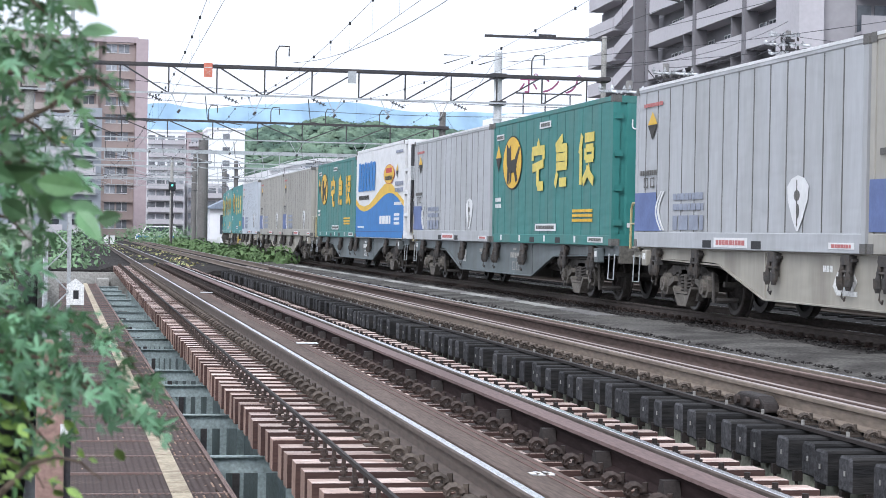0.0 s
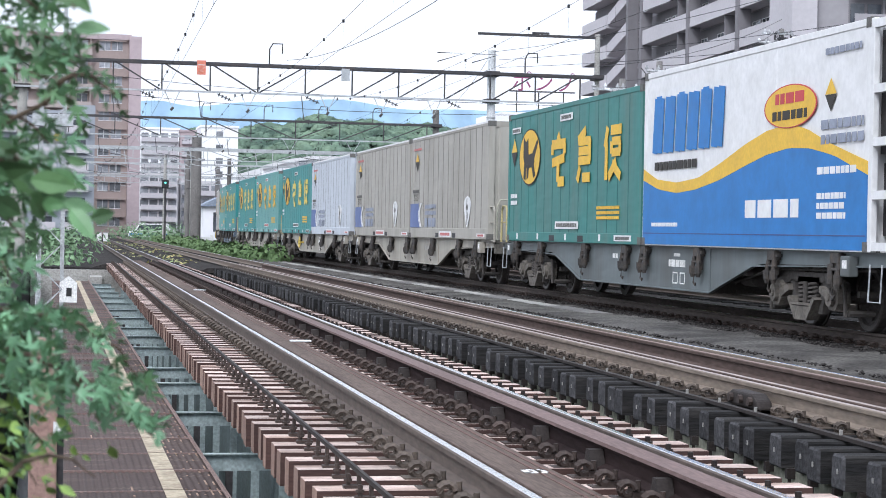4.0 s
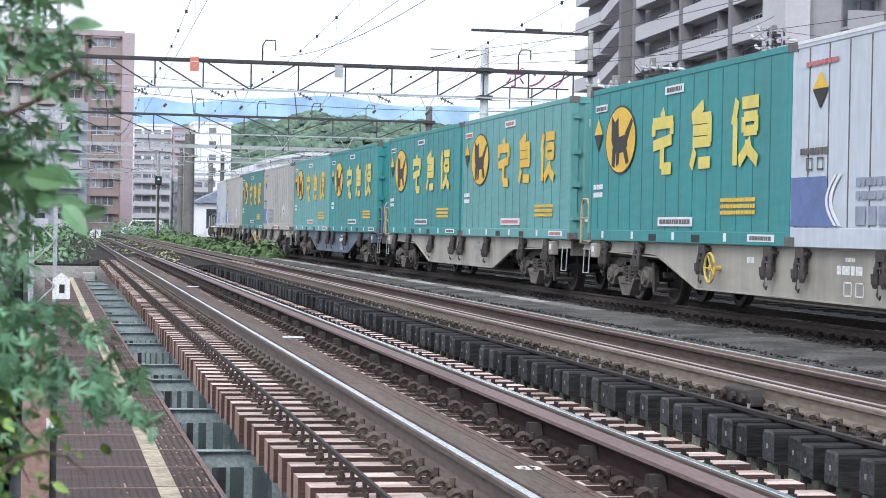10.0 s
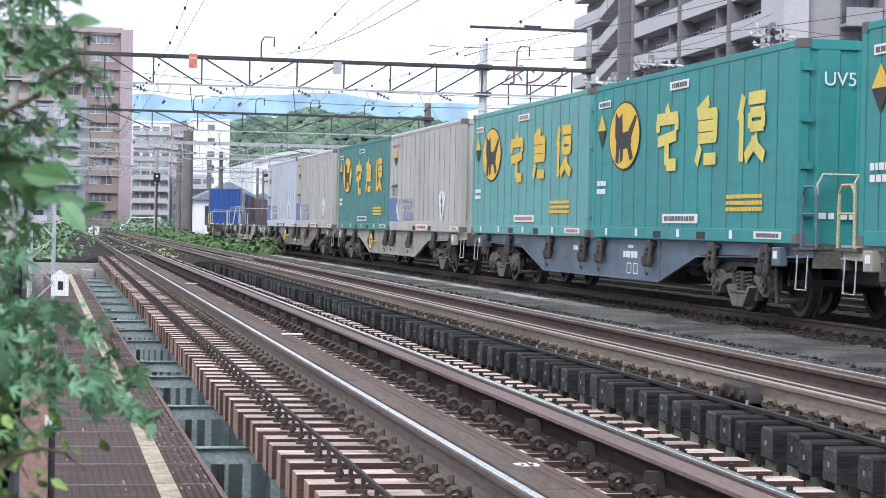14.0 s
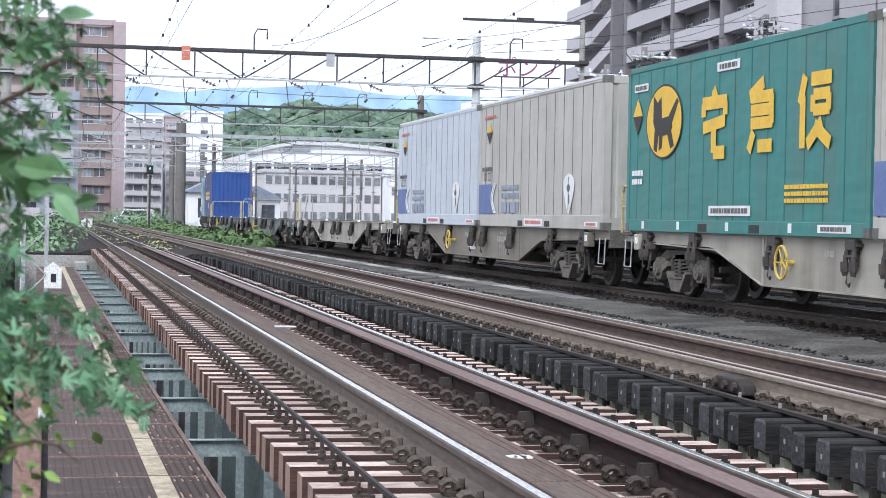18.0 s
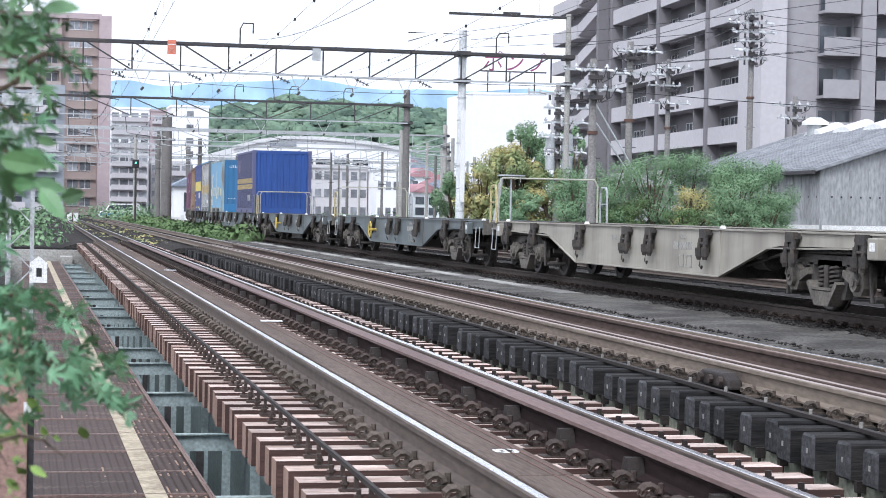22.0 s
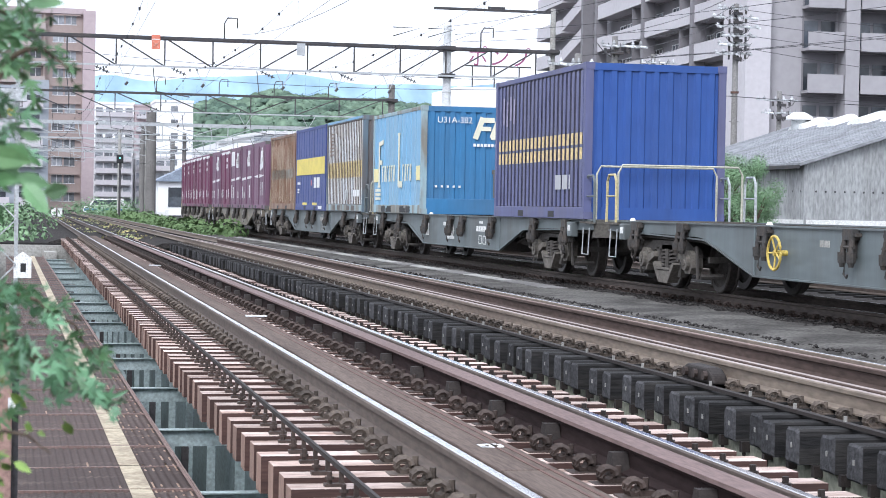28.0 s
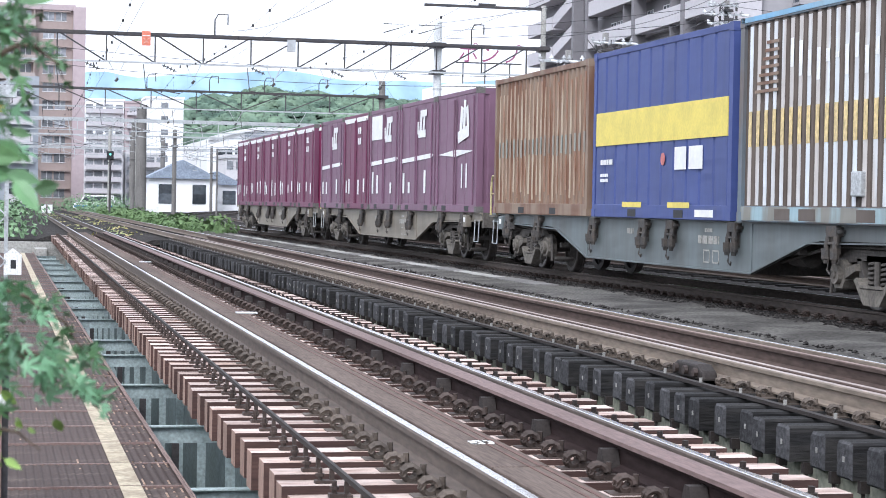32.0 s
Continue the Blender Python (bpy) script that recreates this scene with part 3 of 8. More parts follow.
def walkway():
    rng = random.Random(3)
    n = 88
    xs = [0.02 + 1.24 * i / n for i in range(n + 1)]
    zs = [0.0 if i % 4 in (1, 2) else -0.007 for i in range(n + 1)]
    ribbed = Shape().add([(x, y, z) for y in (0.0, 1.165) for x, z in zip(xs, zs)], [(i, i + 1, n + 2 + i, n + 1 + i) for i in range(n)])
    data = ribbed.mesh("plate", M["walk_plate"])
    seam = Shape().box(0.02, 1.26, -0.012, 0.012, -0.03, 0.007).mesh("seam", M["rusty_top"])
    for i in range(53):
        y = 6.0 + i * 1.18
        p = part("plate", data, None, walk_t, at=pose(0.0, y, WZ + rng.uniform(-0.004, 0.004)))
        part("seam", seam, None, p)
        if i < 22:
            flakes = Shape()
            for j in range(22):
                c = 1 + 4 * (rng.randrange(17, 22) if j < 20 else rng.randrange(2, 14))
                y0 = rng.choice((rng.uniform(0.0, 0.12), rng.uniform(0.85, 1.1), rng.uniform(0.0, 1.0)))
                flakes.box(xs[c], xs[c + 1], y0, y0 + rng.uniform(0.06, 0.3) * rng.random(), -0.001, 0.0015)
            tagged(part("flake", flakes, M["rust_flake"], p, "pale flaking rust on the rib crests"), kind="stuff")
    part("edge_angle", Shape().box(1.262, 1.275, 5.4, 69.3, WZ - 0.1, WZ + 0.02).box(1.245, 1.262, 5.4, 69.3, WZ + 0.008, WZ + 0.012), M["rusty_top"], walk_t, "rusty edge angle")
    for i in range(53):
        y = 6.0 + i * 1.18
        part("line_piece", Shape().box(0.825, 0.97, y + 0.02, y + 1.16, WZ + 0.008, WZ + 0.011), M["yellow_line"], walk_t, "worn yellow painted line")
    for k, y in enumerate((7.0, 9.2, 13.1, 16.8, 20.6, 24.5, 27.1, 31.8, 35, 38, 42, 46, 50, 54, 58, 62, 66)):
        br = part("bracket", Shape().box(1.28, 1.96, y - 0.05, y + 0.05, WZ - 0.03, WZ - 0.02).box(1.28, 1.96, y - 0.006, y + 0.006, WZ - 0.17, WZ - 0.03), M["girder_grey"], walk_t, "grey steel bracket to the girder")
        part("hanger", Shape().box(1.5, 1.56, y - 0.03, y + 0.03, WZ - 0.5, WZ - 0.172), M["dark_steel"], br, "dark pipe hanger below the bracket")
    for x in (0.2, 1.1):
        part("walkway_beam", Shape().box(x - 0.05, x + 0.05, 5.4, 69.2, WZ - 0.25, WZ - 0.04), M["girder_grey"], walk_t)


walkway()



strip = Shape()
_r = random.Random(12)
_n, _across = 300, (0.0, 0.07, 0.3, 0.5, 0.7, 0.9, 0.96, 1.0)
for k in range(_n):
    y = 6 + k * 0.25
    xa = 7.52 + 0.1 * noise.noise((y * 0.9, 2.0, 0)) + _r.uniform(-0.03, 0.03)
    xb = 9.3 + 0.22 * noise.noise((y * 0.7, 9.0, 0)) + _r.uniform(-0.04, 0.04)
    for j, u in enumerate(_across):
        drop = -0.335 if j in (0, 7) else -0.17 if j in (1, 6) else -0.13
        strip.v.append((xa + u * (xb - xa), y, drop + (0.0 if j in (0, 7) else 0.022 * noise.noise((u * 6, y * 1.6, 3)) + _r.uniform(-0.006, 0.006))))
_m = len(_across)
strip.f = [(_m * k + j, _m * k + j + 1, _m * k + j + 1 + _m, _m * k + j + _m) for k in range(_n - 1) for j in range(_m - 1)]
tagged(new("gravel_path", strip.mesh("gravel_path", M["path_gravel"])), "grey hardened cinder path with crumbling edges between the lines", "path", kind="structure")


def trough():
    t = thing("cable_trough", "pale concrete cable trough lids set in the gravel", "cable trough")
    lid = Shape().box(-0.2, 0.2, 0.0, 1.0, -0.1, 0.0).mesh("lid", M["dark_concrete"])
    pale = Shape().box(-0.13, 0.13, 0.0, 1.0, -0.1, 0.0).mesh("lid", M["concrete"])
    for k in range(66):
        y = 8 + 1.015 * k
        part("lid", pale if y > 33 and k % 5 in (0, 1, 2) else lid, None, t, at=pose(8.72, y, -0.115 if y > 30 else -0.235, 0, 0, 0))


trough()


def stone_material():
    m = mat("loose_stone", (0.042, 0.039, 0.037), 0.95, other=(0.023, 0.021, 0.02), scale=9, fine=60, world_space=True, bump=0.3, spec=0.06)
    n, l = m.node_tree.nodes, m.node_tree.links
    b = n["Principled BSDF"]
    old = b.inputs["Base Color"].links[0].from_socket
    place, span, hue = n.new("ShaderNodeNewGeometry"), n.new("ShaderNodeMapRange"), n.new("ShaderNodeHueSaturation")
    span.inputs["To Min"].default_value, span.inputs["To Max"].default_value = 0.45, 1.9
    l.new(place.outputs["Random Per Island"], span.inputs["Value"])
    l.new(old, hue.inputs["Color"])
    l.new(span.outputs[0], hue.inputs["Value"])
    l.new(hue.outputs[0], b.inputs["Base Color"])
    return m


def loose_stones():
    """Loose stones on the ballast and beside the hardened path."""
    rng = random.Random(31)
    s = Shape()
    for count, ya, yb, big in ((15000, 15.0, 33.0, 1.0), (9000, 33.0, 72.0, 1.5)):
        for _ in range(count):
            x, y = rng.uniform(7.6, 12.6), rng.uniform(ya, yb)
            if x < 9.2:
                if x > 7.75 and (x < 9.0 or rng.random() < 0.5):
                    continue
                z = -0.14
            else:
                z = -0.172 if abs(x - TRAIN_X) < 1.45 else -0.172 - 0.376 * min(0.5, abs(x - TRAIN_X) - 1.45)
            r = rng.uniform(0.012, 0.03) * big
            a = rng.uniform(0, 6.28)
            c, d = math.cos(a) * r, math.sin(a) * r
            k, h = rng.uniform(0.6, 1.2), r * rng.uniform(0.5, 0.9)
            s.add([(x + c, y + d, z + h * 0.3), (x - d * k, y + c * k, z + h * 0.4), (x - c, y - d, z + h * 0.2), (x + d * k, y - c * k, z + h * 0.35), (x + c * 0.3, y + d * 0.2, z + h * 1.2), (x, y, z - h * 0.4)],
                  [(0, 1, 4), (1, 2, 4), (2, 3, 4), (3, 0, 4), (1, 0, 5), (2, 1, 5), (3, 2, 5), (0, 3, 5)])
    tagged(new("loose_stones", s.mesh("loose_stones", stone_material())), "loose dark ballast stones beside the goods line", "stones", kind="stuff")


loose_stones()


# ---- the goods train ----
def paint(name, colour, dirt=None, amount=0.5, rough=0.55, scale=1.2, contrast=(0.42, 0.7)):
    """Weathered vehicle paint with streaks that run down the side."""
    return mat(name, colour, rough, other=dirt or tuple(c * 0.5 for c in colour), scale=scale, fine=9, amount=amount, bump=0.08, stretch=(1, 1, 0.22), contrast=contrast, grainy=0.07, dent=0.25)


M["wagon_cream"] = paint("wagon_cream", (0.385, 0.36, 0.305), (0.19, 0.168, 0.138), 0.75)
M["wagon_brown"] = paint("wagon_brown", (0.215, 0.19, 0.152), (0.13, 0.112, 0.088), 0.7)
M["wagon_grey"] = paint("wagon_grey", (0.135, 0.16, 0.165), (0.075, 0.072, 0.066), 0.7)
M["wagon_blue"] = paint("wagon_blue", (0.11, 0.15, 0.2), (0.06, 0.06, 0.06), 0.7)
M["rail_pale"] = mat("rail_pale", (0.48, 0.47, 0.38), 0.6, other=(0.33, 0.32, 0.27), scale=4)
M["rail_cream"] = mat("rail_cream", (0.5, 0.42, 0.2), 0.6, other=(0.35, 0.33, 0.26), scale=4)
M["bogie"] = mat("bogie", (0.078, 0.07, 0.063), 0.9, other=(0.036, 0.032, 0.03), scale=3, fine=25)
M["bogie_dusty"] = mat("bogie_dusty", (0.125, 0.116, 0.1), 0.9, other=(0.06, 0.05, 0.045), scale=3, fine=25)
M["seat_dust"] = mat("seat_dust", (0.15, 0.135, 0.115), 0.9, other=(0.05, 0.043, 0.038), scale=5, fine=25)
M["text_faint"] = mat("text_faint", (0.36, 0.35, 0.32), 0.7, other=(0.2, 0.19, 0.17), scale=5, fine=30)
M["lock_steel"] = mat("lock_steel", (0.055, 0.052, 0.05), 0.8, 0.1, other=(0.1, 0.075, 0.055), scale=9, fine=40, vary=0.2)
M["tyre"] = mat("tyre", (0.085, 0.075, 0.068), 0.5, 0.5, other=(0.045, 0.038, 0.034), scale=4, fine=30)
M["wheel"] = mat("wheel", (0.068, 0.06, 0.055), 0.8, 0.15, fine=30)
M["green_box"] = paint("green_box", (0.036, 0.262, 0.256), (0.06, 0.19, 0.18), 0.5)
M["green_faded"] = paint("green_faded", (0.13, 0.355, 0.34), (0.11, 0.25, 0.23), 0.55)
M["green_dark"] = paint("green_dark", (0.038, 0.205, 0.185), (0.1, 0.165, 0.145), 0.6)
M["green_seam"] = mat("green_seam", (0.02, 0.12, 0.115), 0.7)
M["cream_mark"] = mat("cream_mark", (0.78, 0.76, 0.6), 0.6, other=(0.6, 0.58, 0.44), amount=0.4, grainy=0.07, bump=0.03)
M["grey_box"] = paint("grey_box", (0.46, 0.47, 0.485), (0.3, 0.3, 0.29), 0.5)
M["silver_box"] = paint("silver_box", (0.54, 0.58, 0.63), (0.42, 0.45, 0.49), 0.4)
M["tan_box"] = paint("tan_box", (0.4, 0.38, 0.335), (0.25, 0.23, 0.19), 0.6)
M["beige_box"] = paint("beige_box", (0.47, 0.45, 0.41), (0.3, 0.28, 0.24), 0.5)
M["seam_grey"] = mat("seam_grey", (0.14, 0.135, 0.125), 0.7)
M["logo_blue"] = mat("logo_blue", (0.135, 0.185, 0.38), 0.6, amount=0.4, fine=20, grainy=0.07, bump=0.03)
M["text_blue"] = mat("text_blue", (0.31, 0.34, 0.42), 0.6, amount=0.5, fine=20, grainy=0.07, bump=0.03)
M["logo_yellow"] = mat("logo_yellow", (0.8, 0.5, 0.045), 0.55, other=(0.6, 0.36, 0.05), amount=0.4, fine=20, grainy=0.07, bump=0.03)
M["logo_gold"] = mat("logo_gold", (0.76, 0.62, 0.13), 0.55, other=(0.5, 0.42, 0.1), amount=0.4, fine=20, grainy=0.07, bump=0.03)
M["logo_black"] = mat("logo_black", (0.03, 0.025, 0.02), 0.6, amount=0.3, grainy=0.07, bump=0.03)
M["logo_red"] = mat("logo_red", (0.55, 0.06, 0.07), 0.6, amount=0.3, grainy=0.07, bump=0.03)
M["red_faint"] = mat("red_faint", (0.52, 0.17, 0.16), 0.6, amount=0.3, grainy=0.07, bump=0.03)
M["bright_blue"] = mat("bright_blue", (0.016, 0.185, 0.52), 0.5, amount=0.3, fine=12, grainy=0.07, bump=0.03)
M["snow_white"] = mat("snow_white", (0.8, 0.8, 0.8), 0.5, other=(0.62, 0.62, 0.6), amount=0.4, fine=12, grainy=0.07, bump=0.03)
M["navy_rib"] = paint("navy_rib", (0.028, 0.085, 0.31), (0.03, 0.06, 0.18), 0.5)
# darker navy left in the grooves, standing in for shade between the ribs
M["navy_groove"] = paint("navy_groove", (0.035, 0.035, 0.075), (0.05, 0.045, 0.05), 0.6)
M["dull_purple"] = paint("dull_purple", (0.105, 0.115, 0.24), (0.12, 0.11, 0.14), 0.6)
M["sky_box"] = paint("sky_box", (0.19, 0.4, 0.6), (0.28, 0.37, 0.41), 0.7)
M["sky_grime"] = paint("sky_grime", (0.3, 0.42, 0.46), (0.2, 0.17, 0.13), 0.85, scale=2.4, contrast=(0.42, 0.56))
M["azure_end"] = paint("azure_end", (0.04, 0.175, 0.36), (0.06, 0.13, 0.22), 0.6)
M["sky_seam"] = mat("sky_seam", (0.1, 0.2, 0.3), 0.7, other=(0.12, 0.12, 0.1), scale=3)
M["pale_yellow"] = mat("pale_yellow", (0.8, 0.72, 0.36), 0.6, other=(0.66, 0.6, 0.36), amount=0.4, grainy=0.07, bump=0.03)
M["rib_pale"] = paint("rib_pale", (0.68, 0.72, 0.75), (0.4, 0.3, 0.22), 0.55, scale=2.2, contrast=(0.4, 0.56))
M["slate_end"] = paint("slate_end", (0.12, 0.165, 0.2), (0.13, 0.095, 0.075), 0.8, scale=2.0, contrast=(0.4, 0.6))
# rusty brown of the recesses, also dark enough to stand for groove shade
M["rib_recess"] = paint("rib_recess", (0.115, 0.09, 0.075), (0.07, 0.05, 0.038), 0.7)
M["royal_box"] = paint("royal_box", (0.05, 0.075, 0.235), (0.05, 0.062, 0.15), 0.45)
M["brown_rib"] = paint("brown_rib", (0.24, 0.17, 0.12), (0.16, 0.075, 0.042), 0.9, scale=2.5, contrast=(0.42, 0.58))
M["brown_pale"] = paint("brown_pale", (0.46, 0.37, 0.27), (0.25, 0.12, 0.065), 0.95, scale=3.0, contrast=(0.4, 0.56))
M["brown_band"] = paint("brown_band", (0.3, 0.31, 0.27), (0.24, 0.13, 0.08), 0.8, scale=3.0)
M["maroon_box"] = paint("maroon_box", (0.155, 0.04, 0.088), (0.115, 0.04, 0.07), 0.6)
M["plum_box"] = paint("plum_box", (0.185, 0.095, 0.15), (0.13, 0.078, 0.105), 0.6)
M["wine_end"] = paint("wine_end", (0.19, 0.012, 0.07), (0.12, 0.02, 0.055), 0.4)

M["faded_band"] = mat("faded_band", (0.72, 0.56, 0.27), 0.7, other=(0.45, 0.36, 0.22), scale=2.5, fine=14, bump=0.05)
M["faded_mark"] = mat("faded_mark", (0.3, 0.28, 0.4), 0.7, other=(0.2, 0.18, 0.3), scale=2.5, fine=14, bump=0.05)
WHEEL_R, BOGIE_Y, AXLE = 0.43, 7.1, 0.95
WHEELSET = []


def coil_spring(s, x, y, z0, z1, r, turns=4):
    """One helical spring that stands upright."""
    n = turns * 8
    s.tube([(x + r * math.cos(k * math.pi / 4), y + r * math.sin(k * math.pi / 4), z0 + (z1 - z0) * k / n) for k in range(n + 1)], 0.018, 5)


def bogie_mesh():
    """The parts of a bogie: dark frame, dusty spring seats and axle boxes, coil springs."""
    s, seats, springs = Shape(), [], []
    for side in (-1, 1):
        w, q = Shape(), Shape()
        x = side * 0.98
        a, b = sorted((x - side * 0.03, x + side * 0.06))
        # side frame: a beam over the springs and two arms that reach down to the axle boxes
        s.prism([(-1.12, 0.6), (-0.78, 0.72), (0.78, 0.72), (1.12, 0.6), (1.12, 0.5), (0.86, 0.56), (0.5, 0.6), (-0.5, 0.6), (-0.86, 0.56), (-1.12, 0.5)], a, b)
        for sg in (-1, 1):
            s.prism(sorted_loop([(sg * 0.5, 0.62), (sg * 0.62, 0.62), (sg * 0.46, 0.2), (sg * 0.34, 0.2)]), a, b)
            y = sg * AXLE
            c, d = sorted((x - side * 0.04, x + side * 0.13))
            q.prism([(y - 0.17, 0.36), (y - 0.1, 0.27), (y + 0.1, 0.27), (y + 0.17, 0.36), (y + 0.17, 0.54), (y + 0.08, 0.6), (y - 0.08, 0.6), (y - 0.17, 0.54)], c, d)
            q.rod((x, y, 0.43), (x + side * 0.185, y, 0.43), 0.115, 14).rod((x + side * 0.18, y, 0.43), (x + side * 0.2, y, 0.43), 0.05, 8)
            # radius arm and brake hanger
            q.prism(sorted_loop([(y - sg * 0.16, 0.5), (y - sg * 0.42, 0.56), (y - sg * 0.44, 0.48), (y - sg * 0.16, 0.38)]), c, d - 0.03)
            s.rod((x + side * 0.08, y + sg * 0.24, 0.66), (x + side * 0.08, y + sg * 0.3, 0.2), 0.025, 6)
            s.rod((x + side * 0.04, y + sg * 0.3, 0.24), (x - side * 0.3, y + sg * 0.3, 0.24), 0.04, 6)
        # the boat-shaped spring seat between the wheels
        c, d = sorted((x, x + side * 0.17))
        q.prism([(-0.46, 0.38), (-0.2, 0.11), (0.2, 0.11), (0.46, 0.38), (0.4, 0.41), (0.27, 0.29), (-0.27, 0.29), (-0.4, 0.41)], c, d)
        q.prism([(-0.3, 0.3), (0.3, 0.3), (0.3, 0.33), (-0.3, 0.33)], c - 0.01, d + 0.02)
        for y in (-0.18, 0.18):
            coil_spring(w, x + side * 0.05, y * 0.9, 0.33, 0.6, 0.07, 5)
        w.rod((x + side * 0.1, 0, 0.33), (x + side * 0.1, 0, 0.6), 0.035, 8).box(a, b, -0.36, 0.36, 0.6, 0.66)
        springs.append(w)
        seats.append(q)
    s.box(-0.94, 0.94, -0.25, 0.25, 0.45, 0.74)
    s.box(-0.95, 0.95, -1.42, -1.34, 0.44, 0.52).box(-0.95, 0.95, 1.34, 1.42, 0.44, 0.52)
    return s, springs, seats


def sorted_loop(pts):
    """The points of a convex outline in one turning sense."""
    cy, cz = sum(p[0] for p in pts) / len(pts), sum(p[1] for p in pts) / len(pts)
    return sorted(pts, key=lambda p: math.atan2(p[1] - cz, p[0] - cy))


def lathe(s, outline, n=28):
    """A body turned about the x axis from (x, radius) points."""
    m = len(outline)
    vs = [(x, r * math.cos(2 * math.pi * k / n), r * math.sin(2 * math.pi * k / n)) for k in range(n) for x, r in outline]
    fs = [(k * m + j, ((k + 1) % n) * m + j, ((k + 1) % n) * m + j + 1, k * m + j + 1) for k in range(n) for j in range(m - 1)]
    return s.add(vs, fs)


def wheelset_meshes():
    s, r = Shape(), Shape()
    s.rod((-0.98, 0, 0), (0.98, 0, 0), 0.075, 10)
    for side in (-1, 1):
        x = side * 0.565
        lathe(s, [(x + side * a, b) for a, b in ((0.1, 0.0), (0.1, 0.13), (0.06, 0.16), (0.0, 0.24), (0.02, 0.33), (0.05, 0.355), (-0.05, 0.355), (-0.03, 0.3), (-0.04, 0.2), (-0.09, 0.13), (-0.09, 0.0))])
        for k in range(4):
            a = k * math.pi / 2
            s.rod((x + side * 0.0, 0.25 * math.cos(a), 0.25 * math.sin(a)), (x + side * 0.03, 0.25 * math.cos(a), 0.25 * math.sin(a)), 0.035, 8)
    lathe(r, [(0.062, 0.35), (0.067, WHEEL_R - 0.02), (0.055, WHEEL_R), (-0.05, WHEEL_R + 0.002), (-0.06, WHEEL_R + 0.028), (-0.085, WHEEL_R + 0.02), (-0.085, 0.35)], 36)
    flip = Shape().add([(-x, y, z) for x, y, z in r.v], [tuple(reversed(f)) for f in r.f])
    return s.mesh("wheelset", M["wheel"]), r.mesh("tyre", M["tyre"]), flip.mesh("tyre", M["tyre"])


def bars(shape, x, y0, y1, z0, z1, rows, rng, cols=1):
    """Unreadable writing as plain bars on a side that faces -x; y runs away from the reader's right."""
    h = (z1 - z0) / (rows * 1.6 - 0.6)
    for r in range(rows):
        z = z1 - r * 1.6 * h - h
        y = y1
        while y > y0 + 0.02:
            w = min(rng.uniform(0.8, 2.2) * h, y - y0)
            shape.box(x - 0.004, x, y - w, y, z, z + h)
            y -= w + 0.35 * h
    return shape


def glyph(shape, x, yc, zc, w, h, strokes, fat=1.5):
    """Block strokes of one sign; u runs to the reader's right (that is towards -y), v up, both -0.5 to 0.5."""
    for k, (u0, v0, u1, v1, t) in enumerate(strokes):
        t *= fat
        x -= 0.0012
        a, b = Vector((x - 0.002, yc - u0 * w, zc + v0 * h)), Vector((x - 0.002, yc - u1 * w, zc + v1 * h))
        d = (b - a).normalized()
        nrm = Vector((0, -d.z, d.y)) * t * h / 2
        q = [a - nrm, a + nrm, b + nrm, b - nrm]
        shape.add([(x - 0.004, p.y, p.z) for p in q] + [(x, p.y, p.z) for p in q], [(0, 1, 2, 3), (7, 6, 5, 4), (0, 4, 5, 1), (1, 5, 6, 2), (2, 6, 7, 3), (3, 7, 4, 0)])
    return shape


